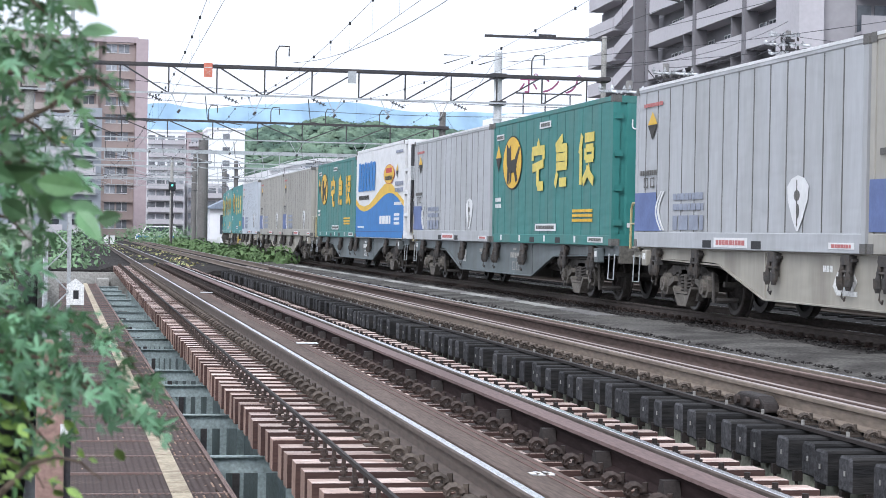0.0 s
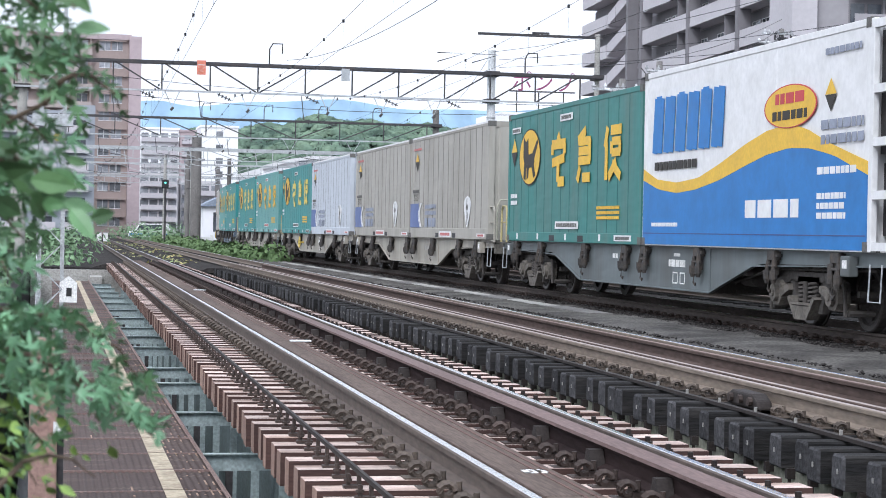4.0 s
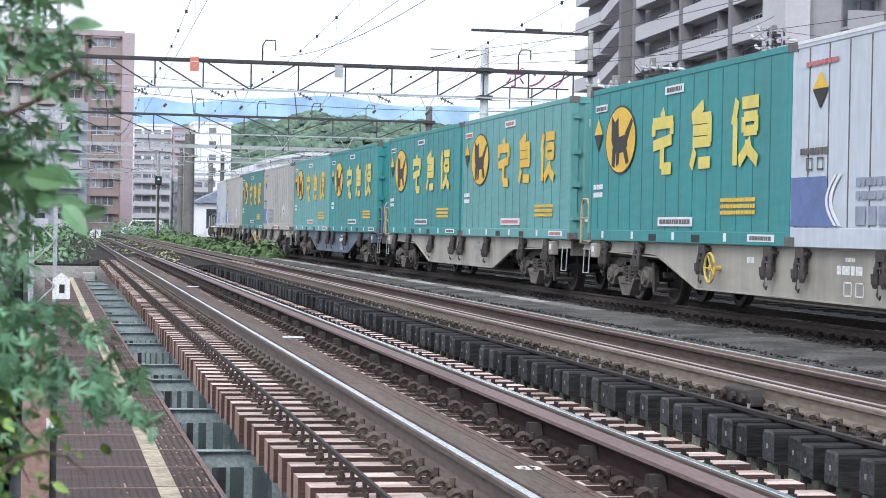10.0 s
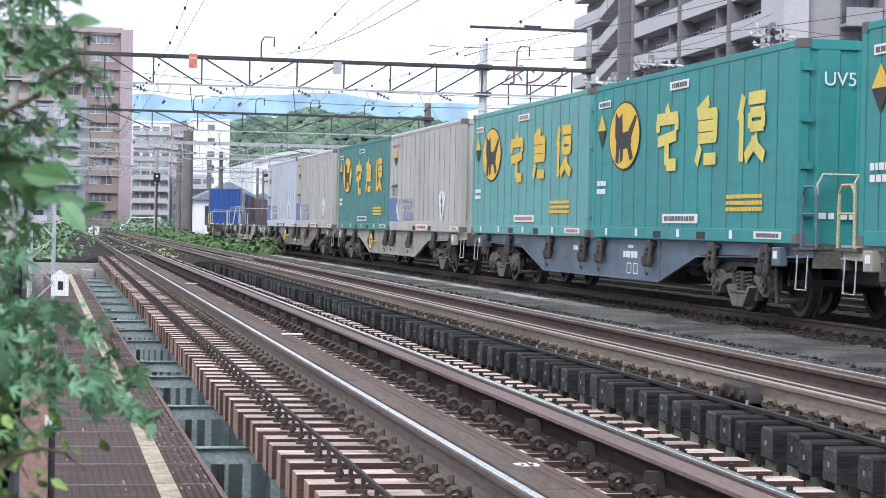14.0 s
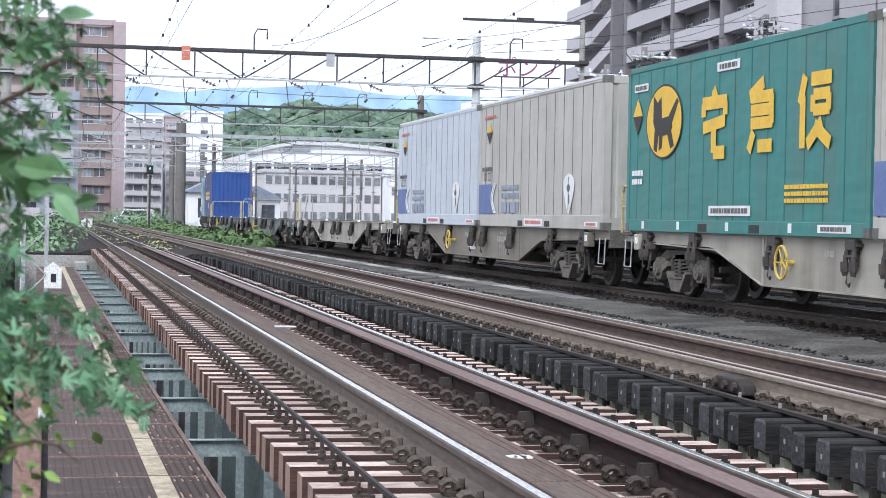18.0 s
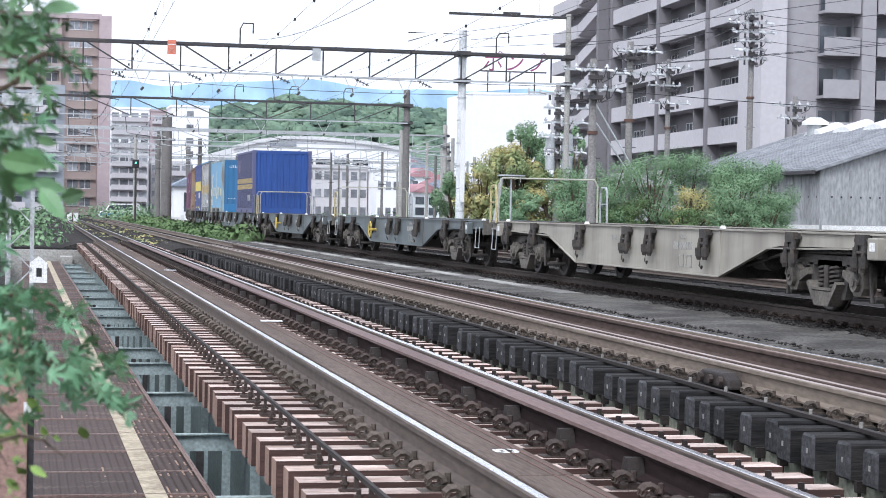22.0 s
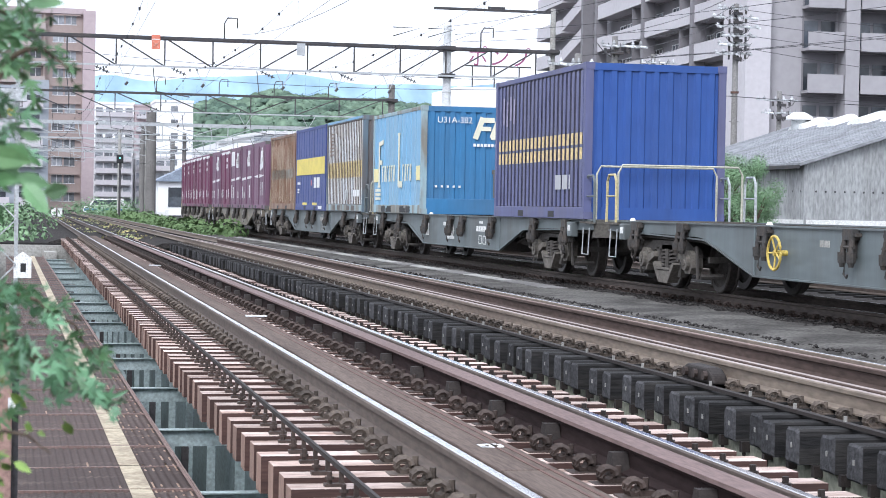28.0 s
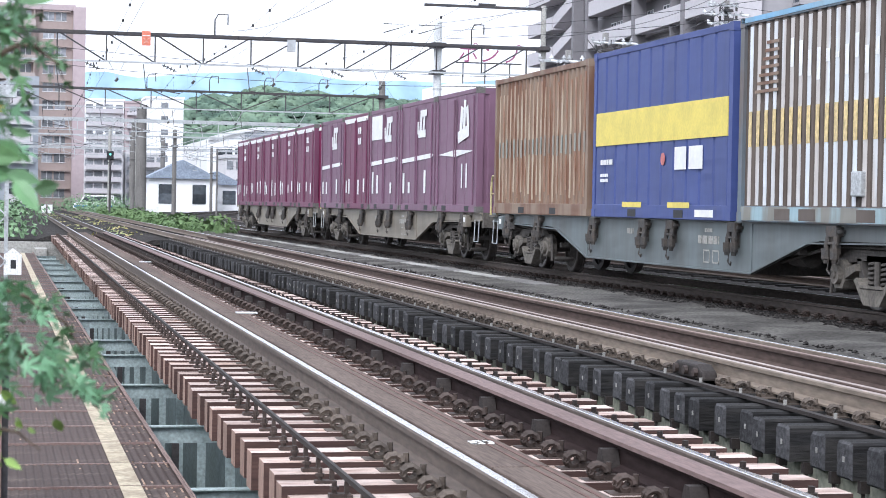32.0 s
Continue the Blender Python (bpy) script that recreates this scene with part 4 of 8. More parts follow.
def wagon(paint_name, plates, wheel_side, seed):
    rng = random.Random(seed)
    p = M[paint_name]
    t = thing("container_wagon", {"wagon_cream": "cream-grey flat container wagon with fish-belly sill, dusty", "wagon_grey": "dark grey flat container wagon with fish-belly sill, dusty", "wagon_brown": "brownish-grey flat container wagon with fish-belly sill, dusty", "wagon_blue": "blue-grey flat container wagon with fish-belly sill, dusty"}[paint_name], "railway wagon", "wagons of the train")
    L = 9.75
    # fish-belly side sills
    out = [(-L, 0.98), (L, 0.98), (L, 0.84), (5.7, 0.8), (5.35, 0.77), (3.55, 0.34), (-3.55, 0.34), (-5.35, 0.77), (-5.7, 0.8), (-L, 0.84)]
    for x0, x1 in ((-1.13, -1.1), (1.1, 1.13)):
        part("side_sill", Shape().prism(out, x0, x1), p, t)
    for x in (-1.16, 1.1):
        flange = Shape().box(x, x + 0.06, -L, L, 0.975, 1.0).box(x, x + 0.06, -3.55, 3.55, 0.325, 0.345)
        for sg in (-1, 1):
            flange.beam((x + 0.03, sg * 3.55, 0.335), (x + 0.03, sg * 5.35, 0.765), 0.06, 0.02)
            flange.beam((x + 0.03, sg * 5.35, 0.765), (x + 0.03, sg * L, 0.84), 0.06, 0.02)
        part("flange", flange, p, t)
    deck = Shape().box(-1.1, 1.1, -L, L, 0.86, 0.93)
    for y in range(-9, 10, 2):
        deck.box(-1.1, 1.1, y - 0.06, y + 0.06, 0.93, 0.985)
    part("deck", deck, M["bogie"], t, "dirty steel deck")
    part("centre_beam", Shape().box(-0.25, 0.25, -L, L, 0.5, 0.86).box(-0.6, 0.6, -3.2, 3.2, 0.3, 0.5), M["bogie"], t)
    for y in (-3.55, 3.55):
        part("sill_rib", Shape().box(-1.145, -1.1305, y - 0.025, y + 0.025, 0.345, 0.975), p, t)
    for sg in (-1, 1):
        part("end_beam", Shape().box(-1.12, 1.12, sg * L - 0.08, sg * L + 0.08, 0.7, 1.0), M["bogie_dusty"], t)
        cp = part("coupler", Shape().box(-0.12, 0.12, min(sg * L, sg * 10.15), max(sg * L, sg * 10.15), 0.76, 0.96).box(-0.2, 0.2, min(sg * 10.0, sg * 10.19), max(sg * 10.0, sg * 10.19), 0.72, 1.0), M["bogie"], t)
        hose = [(0.45, sg * 9.85, 0.8), (0.45, sg * 10.0, 0.5), (0.4, sg * 10.1, 0.36), (0.35, sg * 10.18, 0.34)]
        part("brake_hose", Shape().tube(hose, 0.025), M["black"], cp)
        # white step irons below both corners
        for x in (-1.16, 1.16):
            y = sg * 9.45
            st = Shape().tube([(x, y - 0.17, 0.86), (x - 0.02, y - 0.17, 0.42), (x - 0.02, y + 0.17, 0.42), (x, y + 0.17, 0.86)], 0.013)
            part("step_iron", st, M["galvanised"], t, "pale step iron")
        box_ = part("corner_box", Shape().box(-1.26, -1.132, sg * 8.75 - 0.13, sg * 8.75 + 0.13, 0.7, 0.95), p, t, "square bracket box on the sill", bevel=0.015)
        part("label", Shape().box(-1.265, -1.261, sg * 8.75 - 0.08, sg * 8.75 + 0.06, 0.8, 0.9), M["white"], box_, "small white stencilled label")
        part("hose_bracket", Shape().tube([(-1.16, sg * 8.2, 0.8), (-1.2, sg * 8.2, 0.55), (-1.2, sg * 8.28, 0.4)], 0.025).box(-1.22, -1.13, sg * 8.2 - 0.06, sg * 8.2 + 0.06, 0.72, 0.84), M["lock_steel"], t)
    # hand rails on the end platforms: always at the rear, on some wagons at the front too
    for sg in ((1, -1) if seed in (103, 106, 112, 113) else (1,)):
        y = sg * 9.62
        rl = Shape().tube([(-1.05, y, 1.0), (-1.05, y, 1.75), (-0.98, y, 1.88), (0.98, y, 1.88), (1.05, y, 1.75), (1.05, y, 1.0)], 0.019)
        part("hand_rail", rl, M["rail_pale"], t, "pale tubular end railing")
        for x, m_ in ((-1.17, "rail_cream" if sg > 0 else paint_name), (1.17, "galvanised")):
            loop = Shape().tube([(x, y - 0.3, 0.95), (x, y - 0.28, 1.62), (x, y - 0.2, 1.72), (x, y + 0.1, 1.72), (x, y + 0.18, 1.62), (x, y + 0.2, 0.95)], 0.022)
            loop.tube([(x, y - 0.28, 1.38), (x, y + 0.18, 1.38)], 0.016)
            part("hand_rail", loop, M[m_], t, "tubular side railing")
        part("platform", Shape().box(-1.2, 1.2, min(sg * 9.2, sg * 9.84), max(sg * 9.2, sg * 9.84), 0.93, 0.965), M["bogie_dusty"], t, "dusty end platform")
    # bogies
    a, b, c = BOGIE
    for sg in (-1, 1):
        bo = part("bogie", a, None, t, "dark cast steel bogie frame", at=pose(0, sg * BOGIE_Y, 0))
        for half in b:
            part("spring", half, None, bo)
        for half in c:
            part("spring_seat", half, None, bo, "dusty pale spring seat and axle boxes")
        for yy in (-0.4, 0.4):
            part("brake_beam", BRAKE, None, bo, at=pose(0, yy, 0))
        for dy in (-AXLE, AXLE):
            ws = part("wheelset", WHEELS[0], None, t, "dark steel wheelset", at=pose(0, sg * BOGIE_Y + dy, WHEEL_R))
            for x, tyre in ((-0.565, WHEELS[2]), (0.565, WHEELS[1])):
                part("tyre", tyre, None, ws, at=pose(x, 0, 0))
            WHEELSET.append((ws, sg * BOGIE_Y + dy))
    # container locks that hang on the sill
    lk = Shape().box(-1.23, -1.13, -0.13, 0.13, 0.86, 0.985).box(-1.21, -1.135, -0.19, 0.19, 0.9, 0.94).box(-1.2, -1.13, -0.07, 0.07, 0.66, 0.86)
    for dy in (-0.1, 0.1):
        lk.rod((-1.21, dy, 0.86), (-1.23, dy * 1.2, 0.7), 0.035, 8).rod((-1.23, dy * 1.2, 0.72), (-1.23, dy * 1.2, 0.6), 0.06, 8, 0.055).rod((-1.23, dy * 1.2, 0.6), (-1.23, dy * 1.2, 0.55), 0.045, 8, 0.03)
    lk.rod((-1.22, -0.17, 0.78), (-1.22, 0.17, 0.78), 0.02, 6)
    lk.tube([(-1.24, 0.02, 0.62), (-1.25, 0.03, 0.47), (-1.24, -0.03, 0.43), (-1.24, -0.05, 0.47)], 0.014)
    lkm = lk.mesh("container_lock", M["lock_steel"])
    for y in (-8.3, -6.25, -3.1, -0.55, 0.55, 3.1, 6.25, 8.3):
        part("container_lock", lkm, None, t, at=pose(0, y + rng.uniform(-0.1, 0.1), 0))
    cone = Shape().rod((-1.0, 0, 0.98), (-1.0, 0, 1.04), 0.06, 8, 0.03).mesh("lock_cone", M["white"])
    for y in (-9.3, -3.3, 3.4, 9.0):
        part("lock_cone", cone, None, t, at=pose(0, y, 0))
    # air tank, valves and pipes below the deck
    part("air_tank", Shape().rod((-0.8, 4.1, 0.62), (-0.8, 4.9, 0.62), 0.14, 14), M["bogie_dusty"], t)
    part("brake_cylinder", Shape().rod((-0.75, -4.6, 0.6), (-0.75, -4.1, 0.6), 0.15, 14).box(-1.1, -1.0, -5.0, -4.6, 0.62, 0.84), M["bogie"], t)
    for sg in (-1, 1):
        part("pipe", Shape().tube([(-1.02, sg * 9.2, 0.78), (-1.02, sg * 5.8, 0.74), (-0.9, sg * 4.0, 0.5)], 0.022), M["bogie"], t)
    # writing on the sill
    tx = Shape()
    bars(tx, -1.132, -2.4, -1.6, 0.68, 0.79, 1, rng)
    bars(tx, -1.132, -2.15, -1.85, 0.84, 0.89, 1, rng)
    bars(tx, -1.132, 1.2, 1.5, 0.76, 0.84, 1, rng)
    for yy in (-2.4, -2.05):
        tx.box(-1.136, -1.132, yy, yy + 0.24, 0.42, 0.44).box(-1.136, -1.132, yy, yy + 0.24, 0.58, 0.6).box(-1.136, -1.132, yy, yy + 0.02, 0.42, 0.6).box(-1.136, -1.132, yy + 0.22, yy + 0.24, 0.42, 0.6)
    part("lettering", tx, M["white"] if seed in (100, 102, 104, 106, 112) else M["text_faint"], t, "faded white lettering bars")
    if seed in (109, 110):
        y = -9.2
        st = Shape().rod((-0.75, y, 1.0), (-0.6, y, 1.9), 0.035, 8).rod((-0.4, y, 1.0), (-0.4, y, 1.95), 0.022, 8)
        hb = part("brake_stand", st, M["galvanised"], t, "pale brake stand on the wagon end")
        part("brake_wheel", Shape().rod((-0.4, y, 1.95), (-0.4, y, 1.98), 0.3, 18), M["galvanised"], hb)
    if plates:
        part("tag_plate", Shape().box(-1.14, -1.132, 3.0, 3.3, 0.52, 0.8), M["plain_white"], t, "white paper label plate")
    if seed in (100, 108, 112):
        part("brand_shape", glyph(Shape(), -1.131, 0.75, 0.62, 0.75, 0.26, [(-0.5, -0.3, -0.3, 0.4, 0.4), (-0.2, -0.35, 0.0, 0.35, 0.4), (0.1, -0.3, 0.35, 0.4, 0.5), (-0.4, -0.42, 0.45, -0.42, 0.16)]), M["white"], t, "plain white brand shape on the sill")
    if wheel_side is not None:
        hw = Shape()
        ring = [(-1.3, wheel_side + 0.21 * math.cos(k * math.pi / 8), 0.66 + 0.21 * math.sin(k * math.pi / 8)) for k in range(17)]
        hw.tube(ring, 0.018)
        for k in range(5):
            hw.rod((-1.28, wheel_side, 0.66), ring[(k * 16 // 5)], 0.012, 6)
        hw.rod((-1.12, wheel_side, 0.66), (-1.31, wheel_side, 0.66), 0.035, 8)
        part("hand_wheel", hw, M["yellow"], t, "yellow brake hand wheel")
    return t


WHEELS = wheelset_meshes()
_b = bogie_mesh()
BRAKE = Shape().beam((-0.6, 0, 0.42), (0.6, 0, 0.42), 0.07, 0.07).mesh("brake_beam", M["bogie"])
BOGIE = (_b[0].mesh("bogie", M["bogie"]), [q.mesh("spring", M["bogie"]) for q in _b[1]], [q.mesh("spring_seat", M["seat_dust"]) for q in _b[2]])
BOX_Z = 1.0


def shell(name, label, group, length, height, width, body, end, ribs, rib_depth, rib_gap, sill=0.18, end_ribs=9, corners=None, rib_mat=None):
    """A container body: frame, corrugated sides and end, corner castings and fork pockets. Its front end faces -y, its side -x."""
    t = thing("freight_container", label, "freight container", group)
    hw, hl = width / 2, length / 2
    core = Shape().box(-hw + rib_depth + 0.012, hw - rib_depth - 0.012, -hl + 0.05, hl - 0.05, sill * 0.6, height - 0.02)
    part("body", core, body, t)
    for x0, x1 in ((-hw, -hw + 0.1), (hw - 0.1, hw)):
        part("bottom_rail", Shape().box(x0, x1, -hl, hl, 0.0, sill), corners or body, t, bevel=0.008)
        part("top_rail", Shape().box(x0, x1, -hl, hl, height - 0.09, height), corners or body, t, bevel=0.008)
    post = Shape().box(-0.066, 0.066, -0.066, 0.066, 0.005, height - 0.005).mesh("corner_post", corners or body)
    for sx in (-1, 1):
        for sy in (-1, 1):
            part("corner_post", post, None, t, at=pose(sx * (hw - 0.065), sy * (hl - 0.064), 0))
    cast = Shape().box(-0.08, 0.08, -0.08, 0.08, -0.06, 0.06).mesh("corner_casting", corners or M["seam_grey"])
    for sx in (-1, 1):
        for sy in (-1, 1):
            for z in (0.062, height - 0.05):
                part("corner_casting", cast, None, t, at=pose(sx * (hw - 0.072), sy * (hl - 0.072), z))
    # one corrugated sheet on either side
    for sx in (-1, 1):
        line = [(-hl + 0.1, hw - rib_depth)]
        y = -hl + 0.16
        while y < hl - 0.2:
            y1, c = min(y + ribs, hl - 0.14), rib_depth * 0.7
            line += [(y, hw - rib_depth), (y + c, hw - 0.01), (y1 - c, hw - 0.01), (y1, hw - rib_depth)]
            y += ribs + rib_gap
        line.append((hl - 0.1, hw - rib_depth))
        n = len(line)
        vs = [(sx * x, y, z) for z in (sill, height - 0.09) for y, x in line]
        part("side_sheet", Shape().add(vs, [(i, i + 1, n + i + 1, n + i) if sx > 0 else (n + i, n + i + 1, i + 1, i) for i in range(n - 1)]), rib_mat or body, t)
    # ends
    for sy in (-1, 1):
        span, line = width - 0.26, [(-hw + 0.1, hl - 0.035)]
        for k in range(end_ribs):
            x0 = -hw + 0.13 + (k + 0.2) * span / end_ribs
            x1 = x0 + span / end_ribs * 0.6
            line += [(x0, hl - 0.035), (x0 + 0.03, hl - 0.006), (x1 - 0.03, hl - 0.006), (x1, hl - 0.035)]
        line.append((hw - 0.1, hl - 0.035))
        n = len(line)
        vs = [(x, sy * y, z) for z in (0.19, height - 0.1) for x, y in line]
        part("end_sheet", Shape().add(vs, [(i, i + 1, n + i + 1, n + i) if sy < 0 else (n + i, n + i + 1, i + 1, i) for i in range(n - 1)]), end, t)
        y0, y1 = sorted((sy * hl, sy * (hl - 0.08)))
        part("end_sill", Shape().box(-hw + 0.13, hw - 0.13, y0, y1, 0.0, 0.2), end, t)
        part("end_header", Shape().box(-hw + 0.13, hw - 0.13, y0, y1, height - 0.12, height), end, t)
    pk = Shape().box(-hw - 0.003, -hw + 0.02, -0.19, 0.19, 0.02, 0.13).mesh("fork_pocket", M["black"])
    for y in (-1.03, 1.03):
        part("fork_pocket", pk, None, t, "dark fork-lift pocket", at=pose(0, y, 0))
    return t


def disc(shape, x, cy, cz, ry, rz, n=32, thick=0.004):
    ring = [(cy + ry * math.cos(2 * math.pi * k / n), cz + rz * math.sin(2 * math.pi * k / n)) for k in range(n)]
    shape.prism(ring, x - thick, x)
    return shape


BLOCK_SIGNS = [
    [(-0.05, 0.5, 0.05, 0.34, 0.12), (-0.45, 0.3, 0.45, 0.3, 0.13), (-0.4, 0.3, -0.4, 0.1, 0.12), (0.4, 0.3, 0.4, 0.1, 0.12), (-0.4, -0.06, 0.4, 0.02, 0.12), (0.0, 0.0, 0.0, -0.44, 0.14), (0.0, -0.44, 0.4, -0.44, 0.13)],
    [(0.1, 0.48, -0.35, 0.3, 0.12), (-0.3, 0.28, 0.4, 0.28, 0.11), (-0.3, 0.1, 0.4, 0.1, 0.11), (-0.3, -0.08, 0.4, -0.08, 0.11), (0.36, 0.3, 0.36, -0.1, 0.12), (-0.35, -0.46, -0.2, -0.2, 0.12), (-0.05, -0.4, 0.4, -0.4, 0.12)],
    [(-0.3, 0.46, -0.44, 0.1, 0.12), (-0.36, 0.2, -0.36, -0.48, 0.12), (-0.12, 0.4, 0.44, 0.4, 0.12), (-0.05, 0.2, 0.4, 0.2, 0.1), (-0.05, 0.0, 0.4, 0.0, 0.1), (-0.06, 0.2, -0.06, -0.02, 0.1), (0.38, 0.2, 0.38, -0.02, 0.1), (-0.2, -0.44, 0.2, -0.16, 0.12), (0.0, -0.2, 0.44, -0.44, 0.12)],
]


def text_mesh(body, size):
    """Letters in the built-in font as a flat mesh in the xy plane."""
    cu = bpy.data.curves.new("letters", "FONT")
    cu.body, cu.size, cu.extrude, cu.align_x = body, size, 0.003, "CENTER"
    tmp = bpy.data.objects.new("letters", cu)
    me = bpy.data.meshes.new_from_object(tmp)
    bpy.data.objects.remove(tmp)
    return me


def front_text(t, body, size, x, z, y, material):
    me = text_mesh(body, size)
    me.materials.clear()
    me.materials.append(material)
    return part("lettering", me, None, t, "white lettering", at=pose(x, y, z, 90, 0, 0))


def parcel_box(colour, seed, label, gold=False):
    """A 31-foot green parcel container with a yellow oval and three yellow block signs."""
    rng = random.Random(seed)
    t = shell("freight_container", label, "containers on the train", 9.41, 2.6, 2.46, M[colour], M[colour], 0.59, 0.014, 0.035, end_ribs=4)
    x = -1.2335
    seam, y = Shape(), -4.705 + 0.16 + 0.59
    while y < 4.4:
        seam.box(-1.2175, -1.2125, y + 0.004, y + 0.03, 0.19, 2.5)
        y += 0.625
    tagged(part("seam", seam, M["green_seam"], t, "dark seams between the side panels"), kind="stuff")
    y0 = 4.705
    yc, zc = y0 - 1.86, 1.68
    oval = part("emblem", disc(Shape(), x - 0.003, yc, zc, 0.83, 0.54), M["logo_yellow"], t, "yellow oval emblem")
    part("emblem_rim", disc(Shape(), x, yc, zc, 0.87, 0.57), M["logo_black"], oval)
    blot = Shape()
    for k, pts in enumerate(([(0.5, 0.42), (0.3, 0.3), (0.12, 0.38), (0.08, 0.05), (-0.34, 0.08), (-0.42, -0.1), (-0.3, -0.2), (0.06, -0.22), (0.34, -0.2), (0.5, 0.0)],
                [(-0.26, 0.09), (-0.62, 0.33), (-0.7, 0.28), (-0.4, -0.04)],
                [(0.42, -0.12), (0.22, -0.14), (0.3, -0.46), (0.46, -0.42)], [(0.2, -0.14), (0.02, -0.16), (0.06, -0.4), (0.2, -0.44)],
                [(-0.14, -0.12), (-0.34, -0.1), (-0.52, -0.38), (-0.36, -0.42)])):
        blot.prism([(yc + a, zc + b) for a, b in pts], x - 0.0105 - 0.0009 * k, x - 0.0074 - 0.0009 * k)
    part("emblem_mark", blot, M["logo_black"], oval, "plain dark mark inside the oval")
    for k, (dy, sg) in enumerate(zip((4.12, 5.9, 7.76), BLOCK_SIGNS)):
        part("block_sign", glyph(Shape(), x, y0 - dy, 1.56, 1.12, 0.96, sg), M["logo_gold"] if gold else M["logo_yellow"], t, "large yellow painted block sign")
    small = Shape()
    bars(small, x, y0 - 8.2, y0 - 6.8, 0.42, 0.65, 3, rng)
    part("small_sign", small, M["logo_yellow"], t, "small yellow lettering bars")
    wh = Shape()
    wh.box(x - 0.004, x, y0 - 5.1, y0 - 4.2, 2.27, 2.4).box(x - 0.004, x, y0 - 1.05, y0 - 0.35, 2.2, 2.32)
    bars(wh, x, y0 - 0.85, y0 - 0.3, 0.74, 0.96, 2, rng)
    wh.box(x - 0.004, x, y0 - 5.6, y0 - 3.95, 0.25, 0.39)
    for y in (0.9, 2.6, 4.7, 7.0):
        wh.box(x - 0.003, x + 0.0005, y0 - y - 0.06, y0 - y + 0.06, 0.04, 0.16)
    wh.box(x - 0.003, x + 0.0005, y0 - 8.9, y0 - 7.9, 0.05, 0.15)
    part("label", wh, M["snow_white"], t, "white stencilled labels")
    ink = bars(Shape(), x - 0.0035, y0 - 5.5, y0 - 4.05, 0.285, 0.355, 1, rng)
    bars(ink, x - 0.0035, y0 - 5.0, y0 - 4.3, 2.3, 2.37, 1, rng)
    bars(ink, x - 0.0035, y0 - 1.0, y0 - 0.4, 2.225, 2.29, 1, rng)
    bars(ink, x - 0.0025, y0 - 8.8, y0 - 8.0, 0.07, 0.125, 1, rng)
    part("dark_label", ink, M["red_faint"] if seed % 3 == 0 else M["seam_grey"], t, "small dark lettering bars on the labels")
    dm = Shape().add([(x - 0.004, y0 - 0.55, 2.1), (x - 0.004, y0 - 0.3, 1.82), (x - 0.004, y0 - 0.8, 1.82)], [(0, 1, 2)])
    part("diamond_top", dm, M["logo_yellow"], t)
    part("diamond_foot", Shape().add([(x - 0.004, y0 - 0.55, 1.52), (x - 0.004, y0 - 0.8, 1.815), (x - 0.004, y0 - 0.3, 1.815)], [(0, 1, 2)]), M["logo_black"], t)
    hinge = Shape()
    for z in (0.35, 0.95, 1.55, 2.2):
        hinge.box(-1.2, -1.05, -4.74, -4.69, z, z + 0.1).box(1.05, 1.2, -4.74, -4.69, z, z + 0.1)
    hinge.rod((-0.4, -4.735, 0.2), (-0.4, -4.735, 2.45), 0.02, 6).rod((0.4, -4.735, 0.2), (0.4, -4.735, 2.45), 0.02, 6)
    part("hinge", hinge, M[colour], t)
    front_text(t, "UV51A-", 0.25, -0.5, 2.02, -4.722, M["snow_white"])
    wb = Shape()
    for k in range(6):
        wb.box(-0.95 + k * 0.14, -0.95 + k * 0.14 + rng.uniform(0.06, 0.12), -4.714, -4.709, 0.32, 0.4)
    part("end_label", wb, M["snow_white"], t)
    return t


